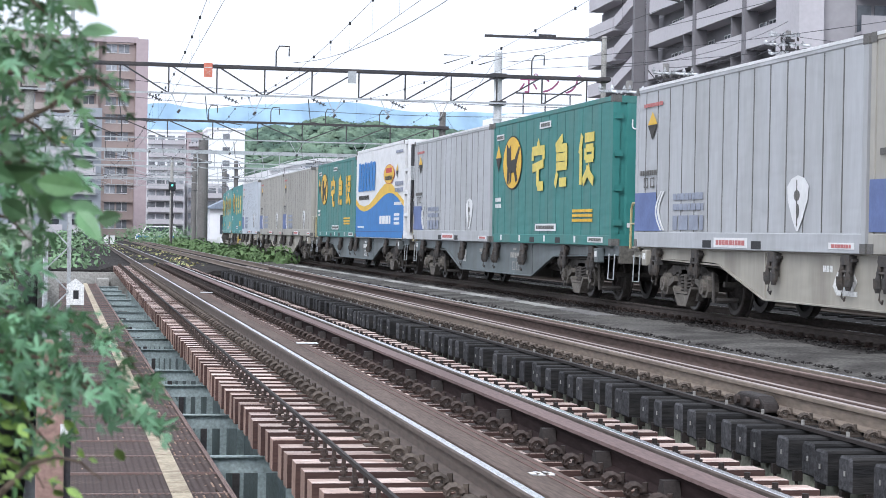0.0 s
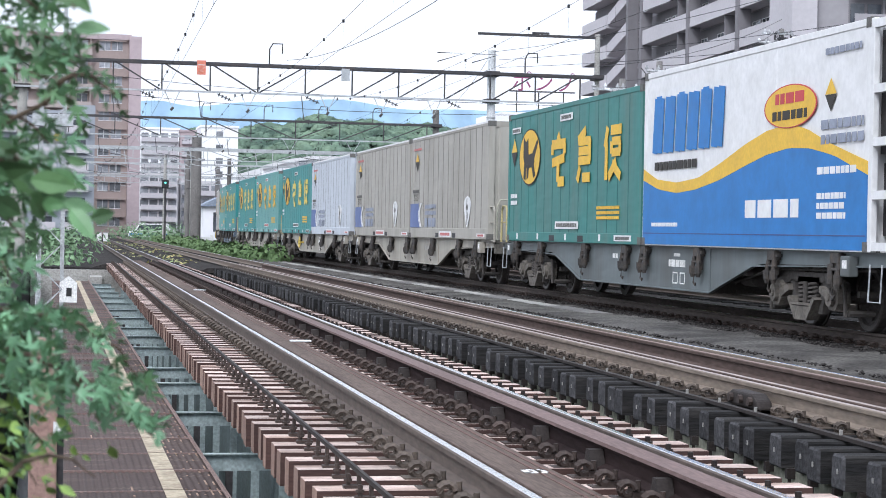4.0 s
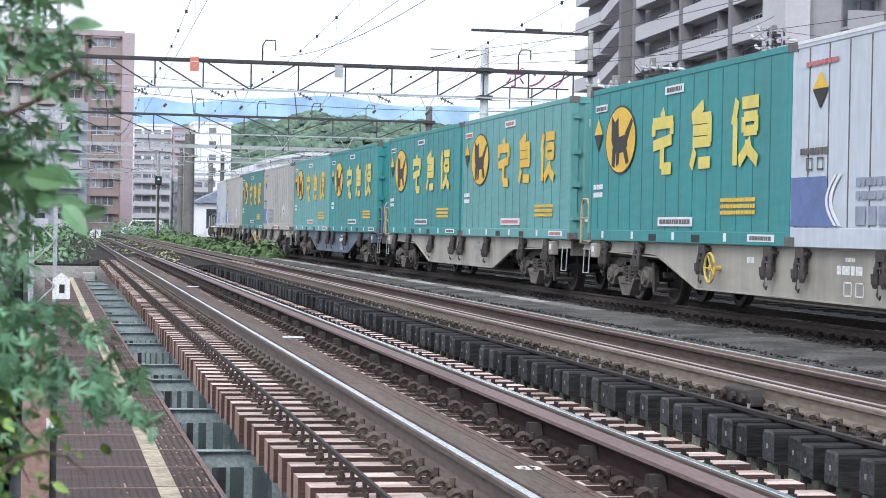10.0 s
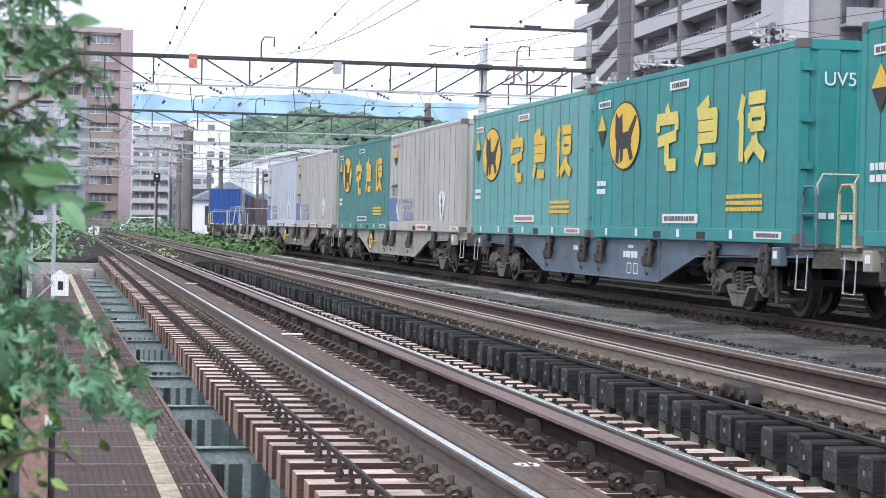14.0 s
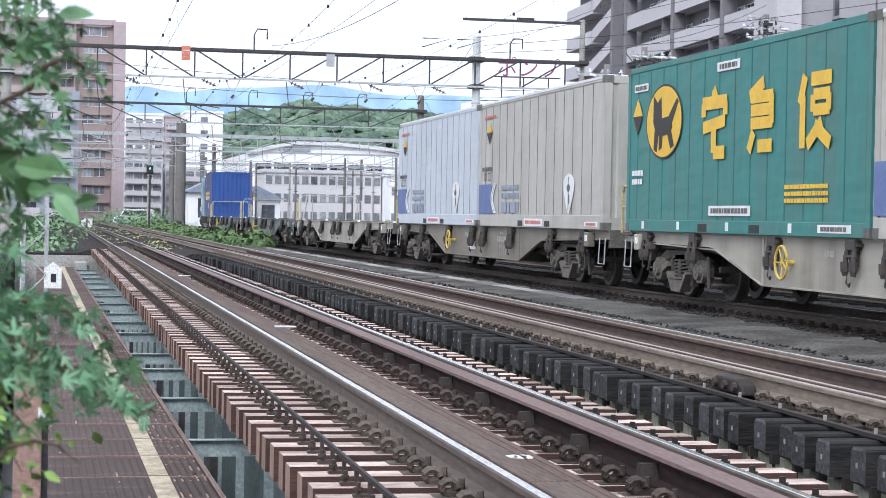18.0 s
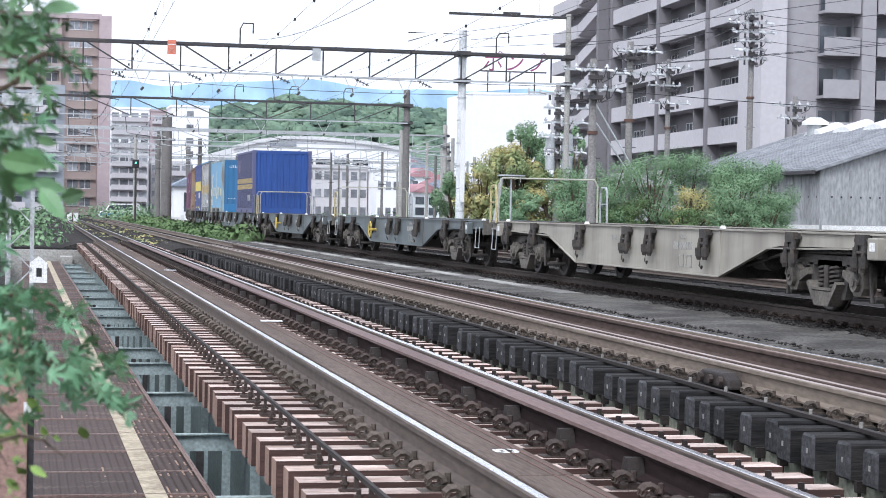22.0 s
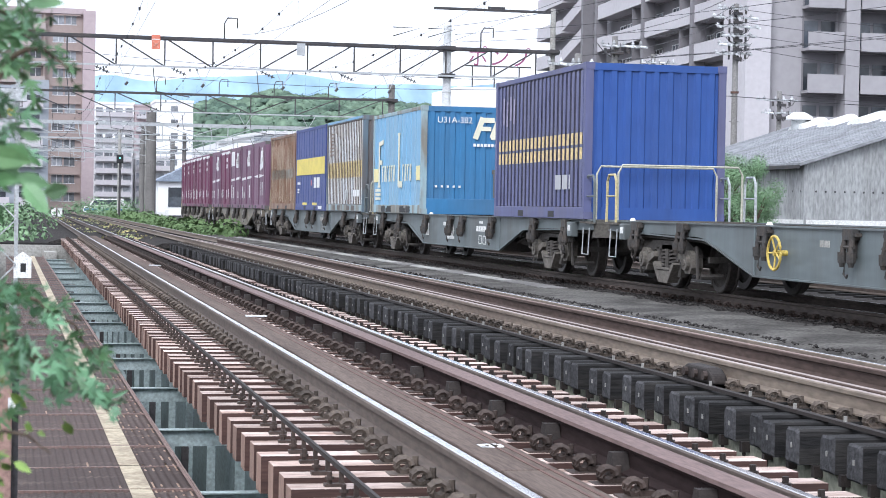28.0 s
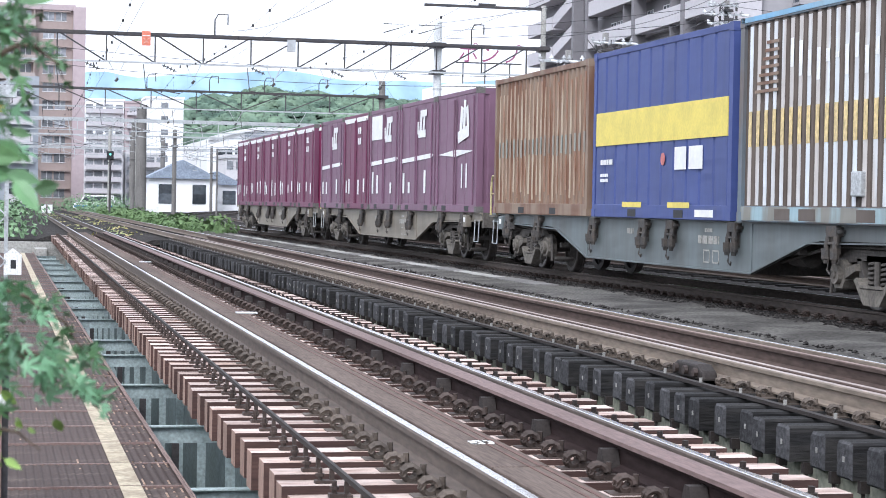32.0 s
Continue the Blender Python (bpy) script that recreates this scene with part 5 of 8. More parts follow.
def freight_box(colour, seed, label, code):
    """A 31-foot grey corrugated container with a blue patch, white arcs and a white shield."""
    rng = random.Random(seed)
    t = shell("freight_container", label, "containers on the train", 9.41, 2.6, 2.46, M[colour], M[colour], 0.585, 0.018, 0.04, sill=0.24, end_ribs=5)
    x, y0 = -1.2335, 4.705
    seams = Shape()
    y = -4.705 + 0.16 + 0.585
    while y < 4.4:
        seams.box(x + 0.014, x + 0.021, y + 0.008, y + 0.032, 0.25, 2.5)
        y += 0.625
    part("seam", seams, M["seam_grey"], t, "dark seams between the side panels")
    part("roof_edge", Shape().box(-1.236, -1.14, -4.7, 4.7, 2.565, 2.606), M["snow_white"], t, "white roof edge")
    patch = part("blue_patch", Shape().prism([(y0 - 0.02, 0.26), (y0 - 1.5, 0.26), (y0 - 1.25, 0.55), (y0 - 1.15, 0.88), (y0 - 0.02, 0.88)], x - 0.004, x), M["logo_blue"], t, "blue painted patch")
    for off, w in ((0.0, 0.07), (0.12, 0.09)):
        pts = [(y0 - 1.42 - off + 0.28 * math.sin(k * math.pi / 10), 0.27 + 0.62 * k / 10) for k in range(11)]
        part("arc", Shape().prism(pts + [(a - w, b) for a, b in reversed(pts)], x - 0.007, x - 0.001), M["snow_white"], patch, "white painted arc")
    tx = Shape()
    bars(tx, x, y0 - 3.5, y0 - 2.05, 0.28, 0.5, 1, rng)
    bars(tx, x, y0 - 3.5, y0 - 2.05, 0.58, 0.84, 2, rng)
    part("blue_sign", tx, M["text_blue"], t, "faded blue lettering bars")
    sh = [(0, 0.36), (0.22, 0.32), (0.37, 0.22), (0.34, 0.04), (0.18, -0.2), (0.03, -0.36), (-0.03, -0.36), (-0.18, -0.2), (-0.34, 0.04), (-0.37, 0.22), (-0.22, 0.32)]
    yc, zc = y0 - 7.25, 0.63
    shield = part("shield", Shape().prism([(yc - a, zc + b) for a, b in sh], x - 0.004, x), M["snow_white"], t, "white shield emblem")
    ink = Shape().beam((x - 0.006, yc, zc - 0.3), (x - 0.006, yc + 0.02, zc + 0.3), 0.02, 0.004)
    disc(ink, x - 0.005, yc + 0.02, zc + 0.1, 0.1, 0.07)
    disc(ink, x - 0.0065, yc - 0.02, zc - 0.1, 0.05, 0.09)
    part("shield_mark", ink, M["seam_grey"], shield, "plain dark mark on the shield")
    part("diamond_top", Shape().add([(x - 0.004, y0 - 0.92, 2.18), (x - 0.004, y0 - 0.67, 1.97), (x - 0.004, y0 - 1.17, 1.97)], [(0, 1, 2)]), M["logo_yellow"], t)
    part("diamond_foot", Shape().add([(x - 0.004, y0 - 0.92, 1.72), (x - 0.004, y0 - 1.17, 1.965), (x - 0.004, y0 - 0.67, 1.965)], [(0, 1, 2)]), M["logo_black"], t)
    red = bars(Shape(), x, y0 - 1.45, y0 - 0.45, 2.26, 2.32, 1, rng)
    part("red_label", red, M["red_faint"], t, "small red lettering bars")
    gb = bars(Shape(), x, y0 - 1.2, y0 - 0.3, 1.16, 1.24, 1, rng)
    for yy in (0.5, 0.85):
        gb.box(x - 0.004, x, y0 - yy - 0.2, y0 - yy, 0.96, 0.98).box(x - 0.004, x, y0 - yy - 0.2, y0 - yy, 1.1, 1.12).box(x - 0.004, x, y0 - yy - 0.02, y0 - yy, 0.96, 1.12).box(x - 0.004, x, y0 - yy - 0.2, y0 - yy - 0.18, 0.96, 1.12)
    part("dark_label", gb, M["seam_grey"], t)
    wl_ = Shape().box(x - 0.003, x + 0.001, y0 - 5.4, y0 - 4.0, 0.03, 0.17).box(x - 0.003, x + 0.001, y0 - 9.1, y0 - 8.3, 0.05, 0.13)
    part("label", wl_, M["snow_white"], t, "white stencilled labels")
    ink = bars(Shape(), x - 0.0025, y0 - 5.3, y0 - 4.1, 0.065, 0.135, 1, rng)
    bars(ink, x - 0.0025, y0 - 9.0, y0 - 8.4, 0.065, 0.11, 1, rng)
    part("dark_label", ink, M["red_faint"], t, "small faded lettering bars on the labels")
    front_text(t, code, 0.3, 0.2, 1.75, -4.712, M["logo_black"])
    part("end_patch", Shape().box(0.75, 1.12, -4.713, -4.708, 0.3, 0.95), M["logo_blue"], t, "blue painted patch on the end")
    return t


WAVE_LOW = ((0, 1.04), (0.8, 0.88), (1.7, 0.81), (2.6, 0.85), (3.6, 0.96), (4.7, 1.14), (5.5, 1.26), (6.3, 1.32), (7.0, 1.29), (7.8, 1.17), (8.8, 0.91))
WAVE_TOP = ((0, 1.22), (0.7, 1.04), (1.7, 0.97), (2.7, 1.02), (3.6, 1.19), (4.7, 1.44), (5.5, 1.58), (6.3, 1.63), (6.9, 1.54), (7.6, 1.34), (8.8, 1.07))


def reefer_box(seed):
    """The white and blue refrigerated container with a yellow wave and a machine bay at its front end."""
    rng = random.Random(seed)
    t = shell("freight_container", "white and blue refrigerated container with a yellow wave and machine bay", "containers on the train", 8.86, 2.75, 2.46, M["snow_white"], M["snow_white"], 2.9, 0.006, 0.012, sill=0.1, end_ribs=3)
    x, y0 = -1.2335, 4.43
    low, crest_ = WAVE_LOW, WAVE_TOP

    def wave(curve, u):
        k = max(i for i in range(len(curve)) if curve[i][0] <= u)
        if k == len(curve) - 1:
            return curve[-1][1]
        (a, b), (c, d) = curve[k], curve[k + 1]
        f = (u - a) / (c - a)
        return b + (d - b) * f
    us = [8.8 * k / 48 for k in range(49)]
    blue = [(y0 - 0.03 - u, wave(low, u)) for u in us]
    part("blue_field", Shape().prism([(y0 - 0.03, 0.02)] + blue + [(y0 - 8.83, 0.02)], x - 0.004, x), M["bright_blue"], t, "bright blue painted field")
    band = Shape()
    for u, u2 in zip(us, us[1:]):
        band.prism([(y0 - 0.03 - u, wave(low, u)), (y0 - 0.03 - u2, wave(low, u2)), (y0 - 0.03 - u2, wave(crest_, u2)), (y0 - 0.03 - u, wave(crest_, u))], x - 0.006, x - 0.001)
    part("yellow_wave", band, M["logo_yellow"], t, "yellow painted wave")
    part("sill_line", Shape().box(x - 0.0065, x - 0.004, y0 - 8.8, y0 - 0.05, 0.185, 0.2), M["royal_box"], t)
    for k in range(6):
        part("brand_shape", glyph(Shape(), x, y0 - 0.75 - 0.56 * k, 1.88, 0.5, 0.86, [(-0.3, -0.5, -0.12, 0.5, 0.2), (0.15, -0.5, 0.33, 0.5, 0.2), (-0.2, 0.1 if k % 2 else 0.42, 0.3, 0.1 if k % 2 else 0.42, 0.16)]), M["bright_blue"], t, "slanted blue brand shape")
    part("small_sign", bars(Shape(), x, y0 - 2.63, y0 - 0.6, 1.18, 1.31, 1, rng), M["logo_black"], t)
    bd = part("badge", disc(Shape(), x - 0.008, y0 - 6.34, 1.86, 0.88, 0.27), M["logo_yellow"], t, "yellow oval badge")
    part("badge_rim", disc(Shape(), x - 0.0065, y0 - 6.34, 1.86, 0.92, 0.285), M["logo_red"], bd)
    part("badge_mark", bars(Shape(), x - 0.0125, y0 - 6.84, y0 - 5.84, 1.9, 2.04, 1, rng), M["logo_red"], bd)
    part("badge_mark", bars(Shape(), x - 0.0125, y0 - 6.94, y0 - 5.74, 1.69, 1.81, 1, rng), M["logo_black"], bd)
    ws = bars(Shape(), x - 0.005, y0 - 6.7, y0 - 4.75, 0.42, 0.66, 1, rng)
    bars(ws, x - 0.005, y0 - 8.5, y0 - 7.3, 0.95, 1.04, 1, rng)
    bars(ws, x - 0.005, y0 - 8.2, y0 - 7.3, 0.4, 0.72, 3, rng)
    bars(ws, x - 0.005, y0 - 1.8, y0 - 0.5, 0.3, 0.36, 1, rng)
    part("white_sign", ws, M["snow_white"], t, "white lettering bars")
    dl = bars(Shape(), x - 0.006, y0 - 8.7, y0 - 7.4, 1.32, 1.62, 2, rng)
    bars(dl, x - 0.006, y0 - 8.6, y0 - 7.5, 2.42, 2.5, 1, rng)
    part("dark_label", dl, M["text_blue"], t)
    part("diamond_top", Shape().add([(x - 0.004, y0 - 7.68, 2.13), (x - 0.004, y0 - 7.5, 1.93), (x - 0.004, y0 - 7.86, 1.93)], [(0, 1, 2)]), M["logo_yellow"], t)
    part("diamond_foot", Shape().add([(x - 0.004, y0 - 7.68, 1.72), (x - 0.004, y0 - 7.86, 1.925), (x - 0.004, y0 - 7.5, 1.925)], [(0, 1, 2)]), M["logo_black"], t)
    # machine bay at the front: an open white ladder frame round the dark machine
    for xx in (-1.2, 1.2):
        for yy in (-4.47, -5.0):
            part("bay_post", Shape().box(xx - 0.04, xx + 0.04, yy - 0.05, yy + 0.05, 0.0, 2.74), M["snow_white"], t, bevel=0.01)
        for z in (0.02, 0.62, 1.24, 1.86, 2.62):
            part("bay_rung", Shape().box(xx - 0.035, xx + 0.035, -4.95, -4.52, z, z + 0.1), M["snow_white"], t)
    for z in (0.0, 2.64):
        part("bay_beam", Shape().box(-1.16, 1.16, -5.05, -4.95, z, z + 0.1), M["snow_white"], t)
    part("machine", Shape().box(-1.1, 1.1, -4.96, -4.44, 1.15, 2.6).box(-1.05, 1.05, -4.9, -4.44, 0.2, 1.05), M["dark_steel"], t, "dark cooling machine")
    part("fuel_tank", Shape().rod((-1.0, -4.72, 0.95), (-0.2, -4.72, 0.95), 0.2, 14), M["snow_white"], t, "white tank in the machine bay")
    part("control_box", Shape().box(-1.16, -0.8, -5.09, -4.97, 1.62, 2.0), M["galvanised"], t, "grey control box")
    return t


def twenty(seed, label, body, end, height, rib_gap=0.14, ribs=0.12, extra=None, corners=None):
    rng = random.Random(seed)
    t = shell("freight_container", label, "containers on the train", 6.06, height, 2.46, M[body], M[end], ribs, 0.045, rib_gap, sill=0.2, end_ribs=9, corners=M[corners or body])
    if extra:
        extra(t, rng)
    return t


def band_on(t, z0, z1, material, half=3.0, label=""):
    return part("band", Shape().box(-1.2325, -1.19, -half + 0.13, half - 0.13, z0, z1), material, t, label)


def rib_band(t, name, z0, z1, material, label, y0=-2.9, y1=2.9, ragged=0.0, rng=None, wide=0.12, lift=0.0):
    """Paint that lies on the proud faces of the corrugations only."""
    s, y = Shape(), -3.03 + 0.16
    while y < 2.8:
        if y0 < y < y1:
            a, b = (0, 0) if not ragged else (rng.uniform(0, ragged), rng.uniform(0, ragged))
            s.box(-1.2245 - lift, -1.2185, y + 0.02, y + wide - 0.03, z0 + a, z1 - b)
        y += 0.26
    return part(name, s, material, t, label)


def deco_navy(t, rng):
    for z0, z1 in ((1.0, 1.2), (1.25, 1.45)):
        tagged(rib_band(t, "band", z0, z1, M["faded_band"], "pale tan band painted on the corrugations", wide=0.19, lift=0.003), kind="stuff")
    tagged(rib_band(t, "emblem", 1.65, 2.35, M["faded_mark"], "faded pale striped emblem", 1.4, 2.5, 0.22, rng, 0.16, 0.003), kind="stuff")
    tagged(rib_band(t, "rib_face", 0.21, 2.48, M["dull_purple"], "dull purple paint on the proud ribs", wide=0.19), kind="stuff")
    part("smudge", bars(Shape(), -1.233, -2.2, -1.3, 0.5, 0.75, 1, rng), M["grey_box"], t, "worn pale lettering")


def deco_sky(t, rng):
    x = -1.233
    part("band", Shape().box(-1.2325, -1.19, 2.3, 2.88, 0.78, 1.12), M["pale_yellow"], t, "pale yellow painted band")
    part("band", Shape().box(-1.2325, -1.19, -2.88, -2.45, 0.78, 1.12), M["pale_yellow"], t, "pale yellow painted band")
    lines = Shape()
    for k in range(10):
        yy = -2.37 + 0.55 * k
        lines.box(-1.2, -1.186, yy + 0.006, yy + 0.044, 0.22, 2.4)
    tagged(part("seam", lines, M["sky_seam"], t, "dark seams between the side panels"), kind="stuff")
    part("end_beam", Shape().box(-1.1, 1.1, -3.034, -2.99, 0.0, 0.36), M["azure_end"], t, "plain blue beam at the foot of the end", bevel=0.01)
    part("lock_bar", Shape().rod((0.5, -3.05, 0.4), (0.5, -3.05, 1.0), 0.018, 6).box(0.46, 0.54, -3.05, -3.02, 0.95, 1.05), M["seam_grey"], t)
    for yy in (-1.55, -0.8, 0.8, 1.55):
        part("fork_slot", Shape().box(-1.236, -1.19, yy - 0.24, yy + 0.24, 0.02, 0.17), M["black"], t, "dark fork-lift slot")
    s = Shape()
    glyph(s, x, 1.95, 1.22, 0.9, 1.15, [(-0.2, 0.5, -0.2, -0.5, 0.14), (-0.2, 0.46, 0.4, 0.5, 0.1), (-0.2, 0.05, 0.25, 0.05, 0.1), (-0.36, -0.48, 0.0, -0.48, 0.05)], 1.0)
    glyph(s, x, -0.4, 1.3, 0.9, 1.3, [(0.0, 0.5, 0.0, -0.5, 0.13), (0.0, -0.46, 0.5, -0.46, 0.12), (-0.16, 0.48, 0.16, 0.48, 0.05)], 1.0)
    for y0, n in ((1.62, 6), (-0.95, 4)):
        for k in range(n):
            glyph(s, x, y0 - 0.29 * k, 0.98, 0.24, 0.4, [(-0.3, -0.5, -0.15, 0.5, 0.16), (-0.2, 0.44, 0.4, 0.44, 0.12), (0.2, -0.5, 0.3, 0.44, 0.13)][: 2 + k % 2], 1.0)
    bars(s, x, 1.9, 2.6, 0.32, 0.6, 3, rng)
    part("white_sign", s, M["cream_mark"], t, "large cream lettering shapes")
    front_text(t, "U31A-382", 0.2, -0.45, 2.12, -3.036, M["snow_white"])
    mk = Shape()
    for x0, z0, x1, z1, w in ((0.04, 1.76, 0.22, 2.26, 0.13), (0.2, 2.2, 0.5, 2.2, 0.12), (0.12, 2.0, 0.42, 2.0, 0.1), (0.44, 1.78, 0.62, 2.26, 0.13), (0.42, 1.81, 0.76, 1.81, 0.12)):
        mk.beam((x0, -3.034 - 0.0012 * len(mk.v) / 8, z0), (x1, -3.034 - 0.0012 * len(mk.v) / 8, z1), 0.004, w)
    part("brand_mark", mk, M["cream_mark"], t, "slanted cream brand shape")
    lines = Shape()
    for k in range(9):
        lines.box(0.0 + 0.085 * k, 0.06 + 0.085 * k, -3.037, -3.032, 1.58, 1.65)
    part("label", lines, M["snow_white"], t)
    lb = Shape()
    for k in range(5):
        lb.box(-0.9 + 0.14 * k, -0.85 + 0.14 * k, -3.037, -3.03, 0.62, 0.67)
    part("label", lb, M["snow_white"], t)


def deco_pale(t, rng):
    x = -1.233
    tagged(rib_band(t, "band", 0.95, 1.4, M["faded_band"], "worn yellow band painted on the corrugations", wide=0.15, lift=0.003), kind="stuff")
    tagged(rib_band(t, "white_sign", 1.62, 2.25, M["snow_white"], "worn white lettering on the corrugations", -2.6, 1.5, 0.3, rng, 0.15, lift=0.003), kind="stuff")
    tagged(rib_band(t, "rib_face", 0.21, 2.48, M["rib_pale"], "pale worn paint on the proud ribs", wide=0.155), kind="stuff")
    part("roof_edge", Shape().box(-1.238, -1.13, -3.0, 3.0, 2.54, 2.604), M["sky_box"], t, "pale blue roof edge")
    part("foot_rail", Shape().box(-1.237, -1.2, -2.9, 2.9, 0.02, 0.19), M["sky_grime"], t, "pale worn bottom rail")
    for yy in (-1.55, -0.8, 0.8, 1.55):
        part("fork_slot", Shape().box(-1.24, -1.2, yy - 0.24, yy + 0.24, 0.03, 0.17), M["rib_recess"], t, "dark fork-lift slot")
    front_text(t, "UC7-", 0.2, -0.62, 2.1, -3.042, M["snow_white"])
    r = Shape()
    for k in range(7):
        r.box(x - 0.004, x, 1.75, 2.5 - 0.06 * k, 1.62 + 0.1 * k, 1.66 + 0.1 * k)
    part("red_mark", r, M["brown_rib"], t, "faded reddish-brown striped emblem")
    part("label", bars(Shape(), x, -2.6, -1.6, 0.42, 0.6, 1, rng), M["snow_white"], t)
    part("junction_box", Shape().box(-1.29, -1.2, -0.75, -0.5, 0.32, 0.6), M["galvanised"], t, "small grey box on the side", bevel=0.015)


def deco_royal(t, rng):
    x = -1.233
    band_on(t, 1.12, 1.64, M["logo_gold"], label="broad yellow painted band")
    s = Shape()
    bars(s, x, -2.1, -0.85, 0.7, 1.02, 1, rng)
    bars(s, x, 2.0, 2.6, 0.82, 0.9, 1, rng)
    bars(s, x, 2.2, 2.6, 0.55, 0.68, 2, rng)
    s.box(x - 0.003, x + 0.001, -2.4, -1.7, 0.04, 0.14)
    part("white_sign", s, M["snow_white"], t, "white brand shapes")
    part("red_dot", disc(Shape(), x, -0.35, 0.86, 0.09, 0.09), M["red_faint"], t, "small faded red dot")
    y = Shape()
    for yy in (-1.03, 1.03):
        y.box(x - 0.003, x + 0.001, yy - 0.45, yy + 0.45, 0.16, 0.24)
    part("pocket_mark", y, M["logo_gold"], t, "yellow marks over the fork pockets")


def deco_brown(t, rng):
    tagged(rib_band(t, "rib_face", 0.21, 2.44, M["brown_pale"], "pale flaking paint on the proud ribs", wide=0.15, ragged=0.25, rng=rng), kind="stuff")
    tagged(rib_band(t, "band", 1.02, 1.4, M["brown_band"], "dull grey-green band on the corrugations", wide=0.15, lift=0.003, ragged=0.06, rng=rng), kind="stuff")


def twelve(kind, seed, label):
    """A 12-foot maroon container with doors in its long side and white marks."""
    rng = random.Random(seed)
    body = {"a": "maroon_box", "b": "plum_box", "c": "plum_box"}[kind]
    t = shell("freight_container", label, "containers on the train", 3.72, 2.5, 2.45, M[body], M["wine_end"] if kind == "a" else M[body], 0.82, 0.02, 0.04, sill=0.16, end_ribs=5)
    x = -1.2285
    w = Shape()
    if kind == "a":
        w.box(x - 0.004, x, 0.1, 1.7, 2.3, 2.42).box(x - 0.004, x, -1.7, -0.1, 2.3, 2.42)
        bars(w, x, -0.75, -0.3, 1.7, 2.15, 2, rng)
        for yy in (1.35, 0.95, -0.4, -1.2):
            w.box(x - 0.004, x, yy - 0.09, yy + 0.09, rng.uniform(0.35, 0.5), rng.uniform(0.7, 0.9))
        w.box(-1.1, 1.1, -1.866, -1.862, 2.32, 2.42)
        for k in range(6):
            w.box(0.0, 0.12, -1.866, -1.862, 1.05 + 0.16 * k, 1.15 + 0.16 * k)
    elif kind == "b":
        w.box(x - 0.004, x, 0.2, 1.7, 1.75, 2.35) if rng.random() < 0.4 else None
        glyph(w, x, -0.6, 1.95, 1.1, 0.7, [(-0.4, -0.3, 0.3, -0.3, 0.16), (-0.1, 0.4, -0.2, -0.3, 0.2), (0.2, 0.4, 0.1, -0.3, 0.16), (-0.2, 0.35, 0.4, 0.35, 0.14), (-0.4, 0.1, -0.4, -0.3, 0.14)])
        w.prism([(1.75, 1.2), (-1.6, 1.28), (-1.75, 1.24), (-1.6, 1.18), (1.75, 1.1)], x - 0.004, x)
        for yy in (1.4, 0.8, -0.9):
            w.box(x - 0.004, x, yy - 0.1, yy + 0.1, 0.4, rng.uniform(0.65, 0.95))
    else:
        glyph(w, x, -0.7, 1.9, 1.2, 0.9, [(-0.4, -0.4, 0.4, -0.25, 0.18), (-0.1, 0.3, -0.2, -0.3, 0.16), (0.1, 0.45, 0.05, -0.2, 0.14), (0.25, 0.3, 0.35, -0.2, 0.14)])
        w.prism([(1.6, 1.22), (0.0, 1.3), (-1.6, 1.25), (0.0, 1.15)], x - 0.004, x)
        for yy in (-0.6, -1.0):
            w.box(x - 0.004, x, yy - 0.05, yy + 0.05, 0.5, 1.0)
    part("white_mark", w, M["snow_white"], t, "white painted marks")
    for yy in (-0.08, 0.08, 1.6, -1.6):
        part("lock_rod", Shape().rod((x - 0.012, yy, 0.15), (x - 0.012, yy, 2.35), 0.018, 6), M[body], t)
    return t


PITCH = 20.4
TRAIN = []   # (thing, metres behind the first wagon's centre, height)


def load(t, wagon_no, off, z=BOX_Z):
    TRAIN.append((t, wagon_no * PITCH + off, z))


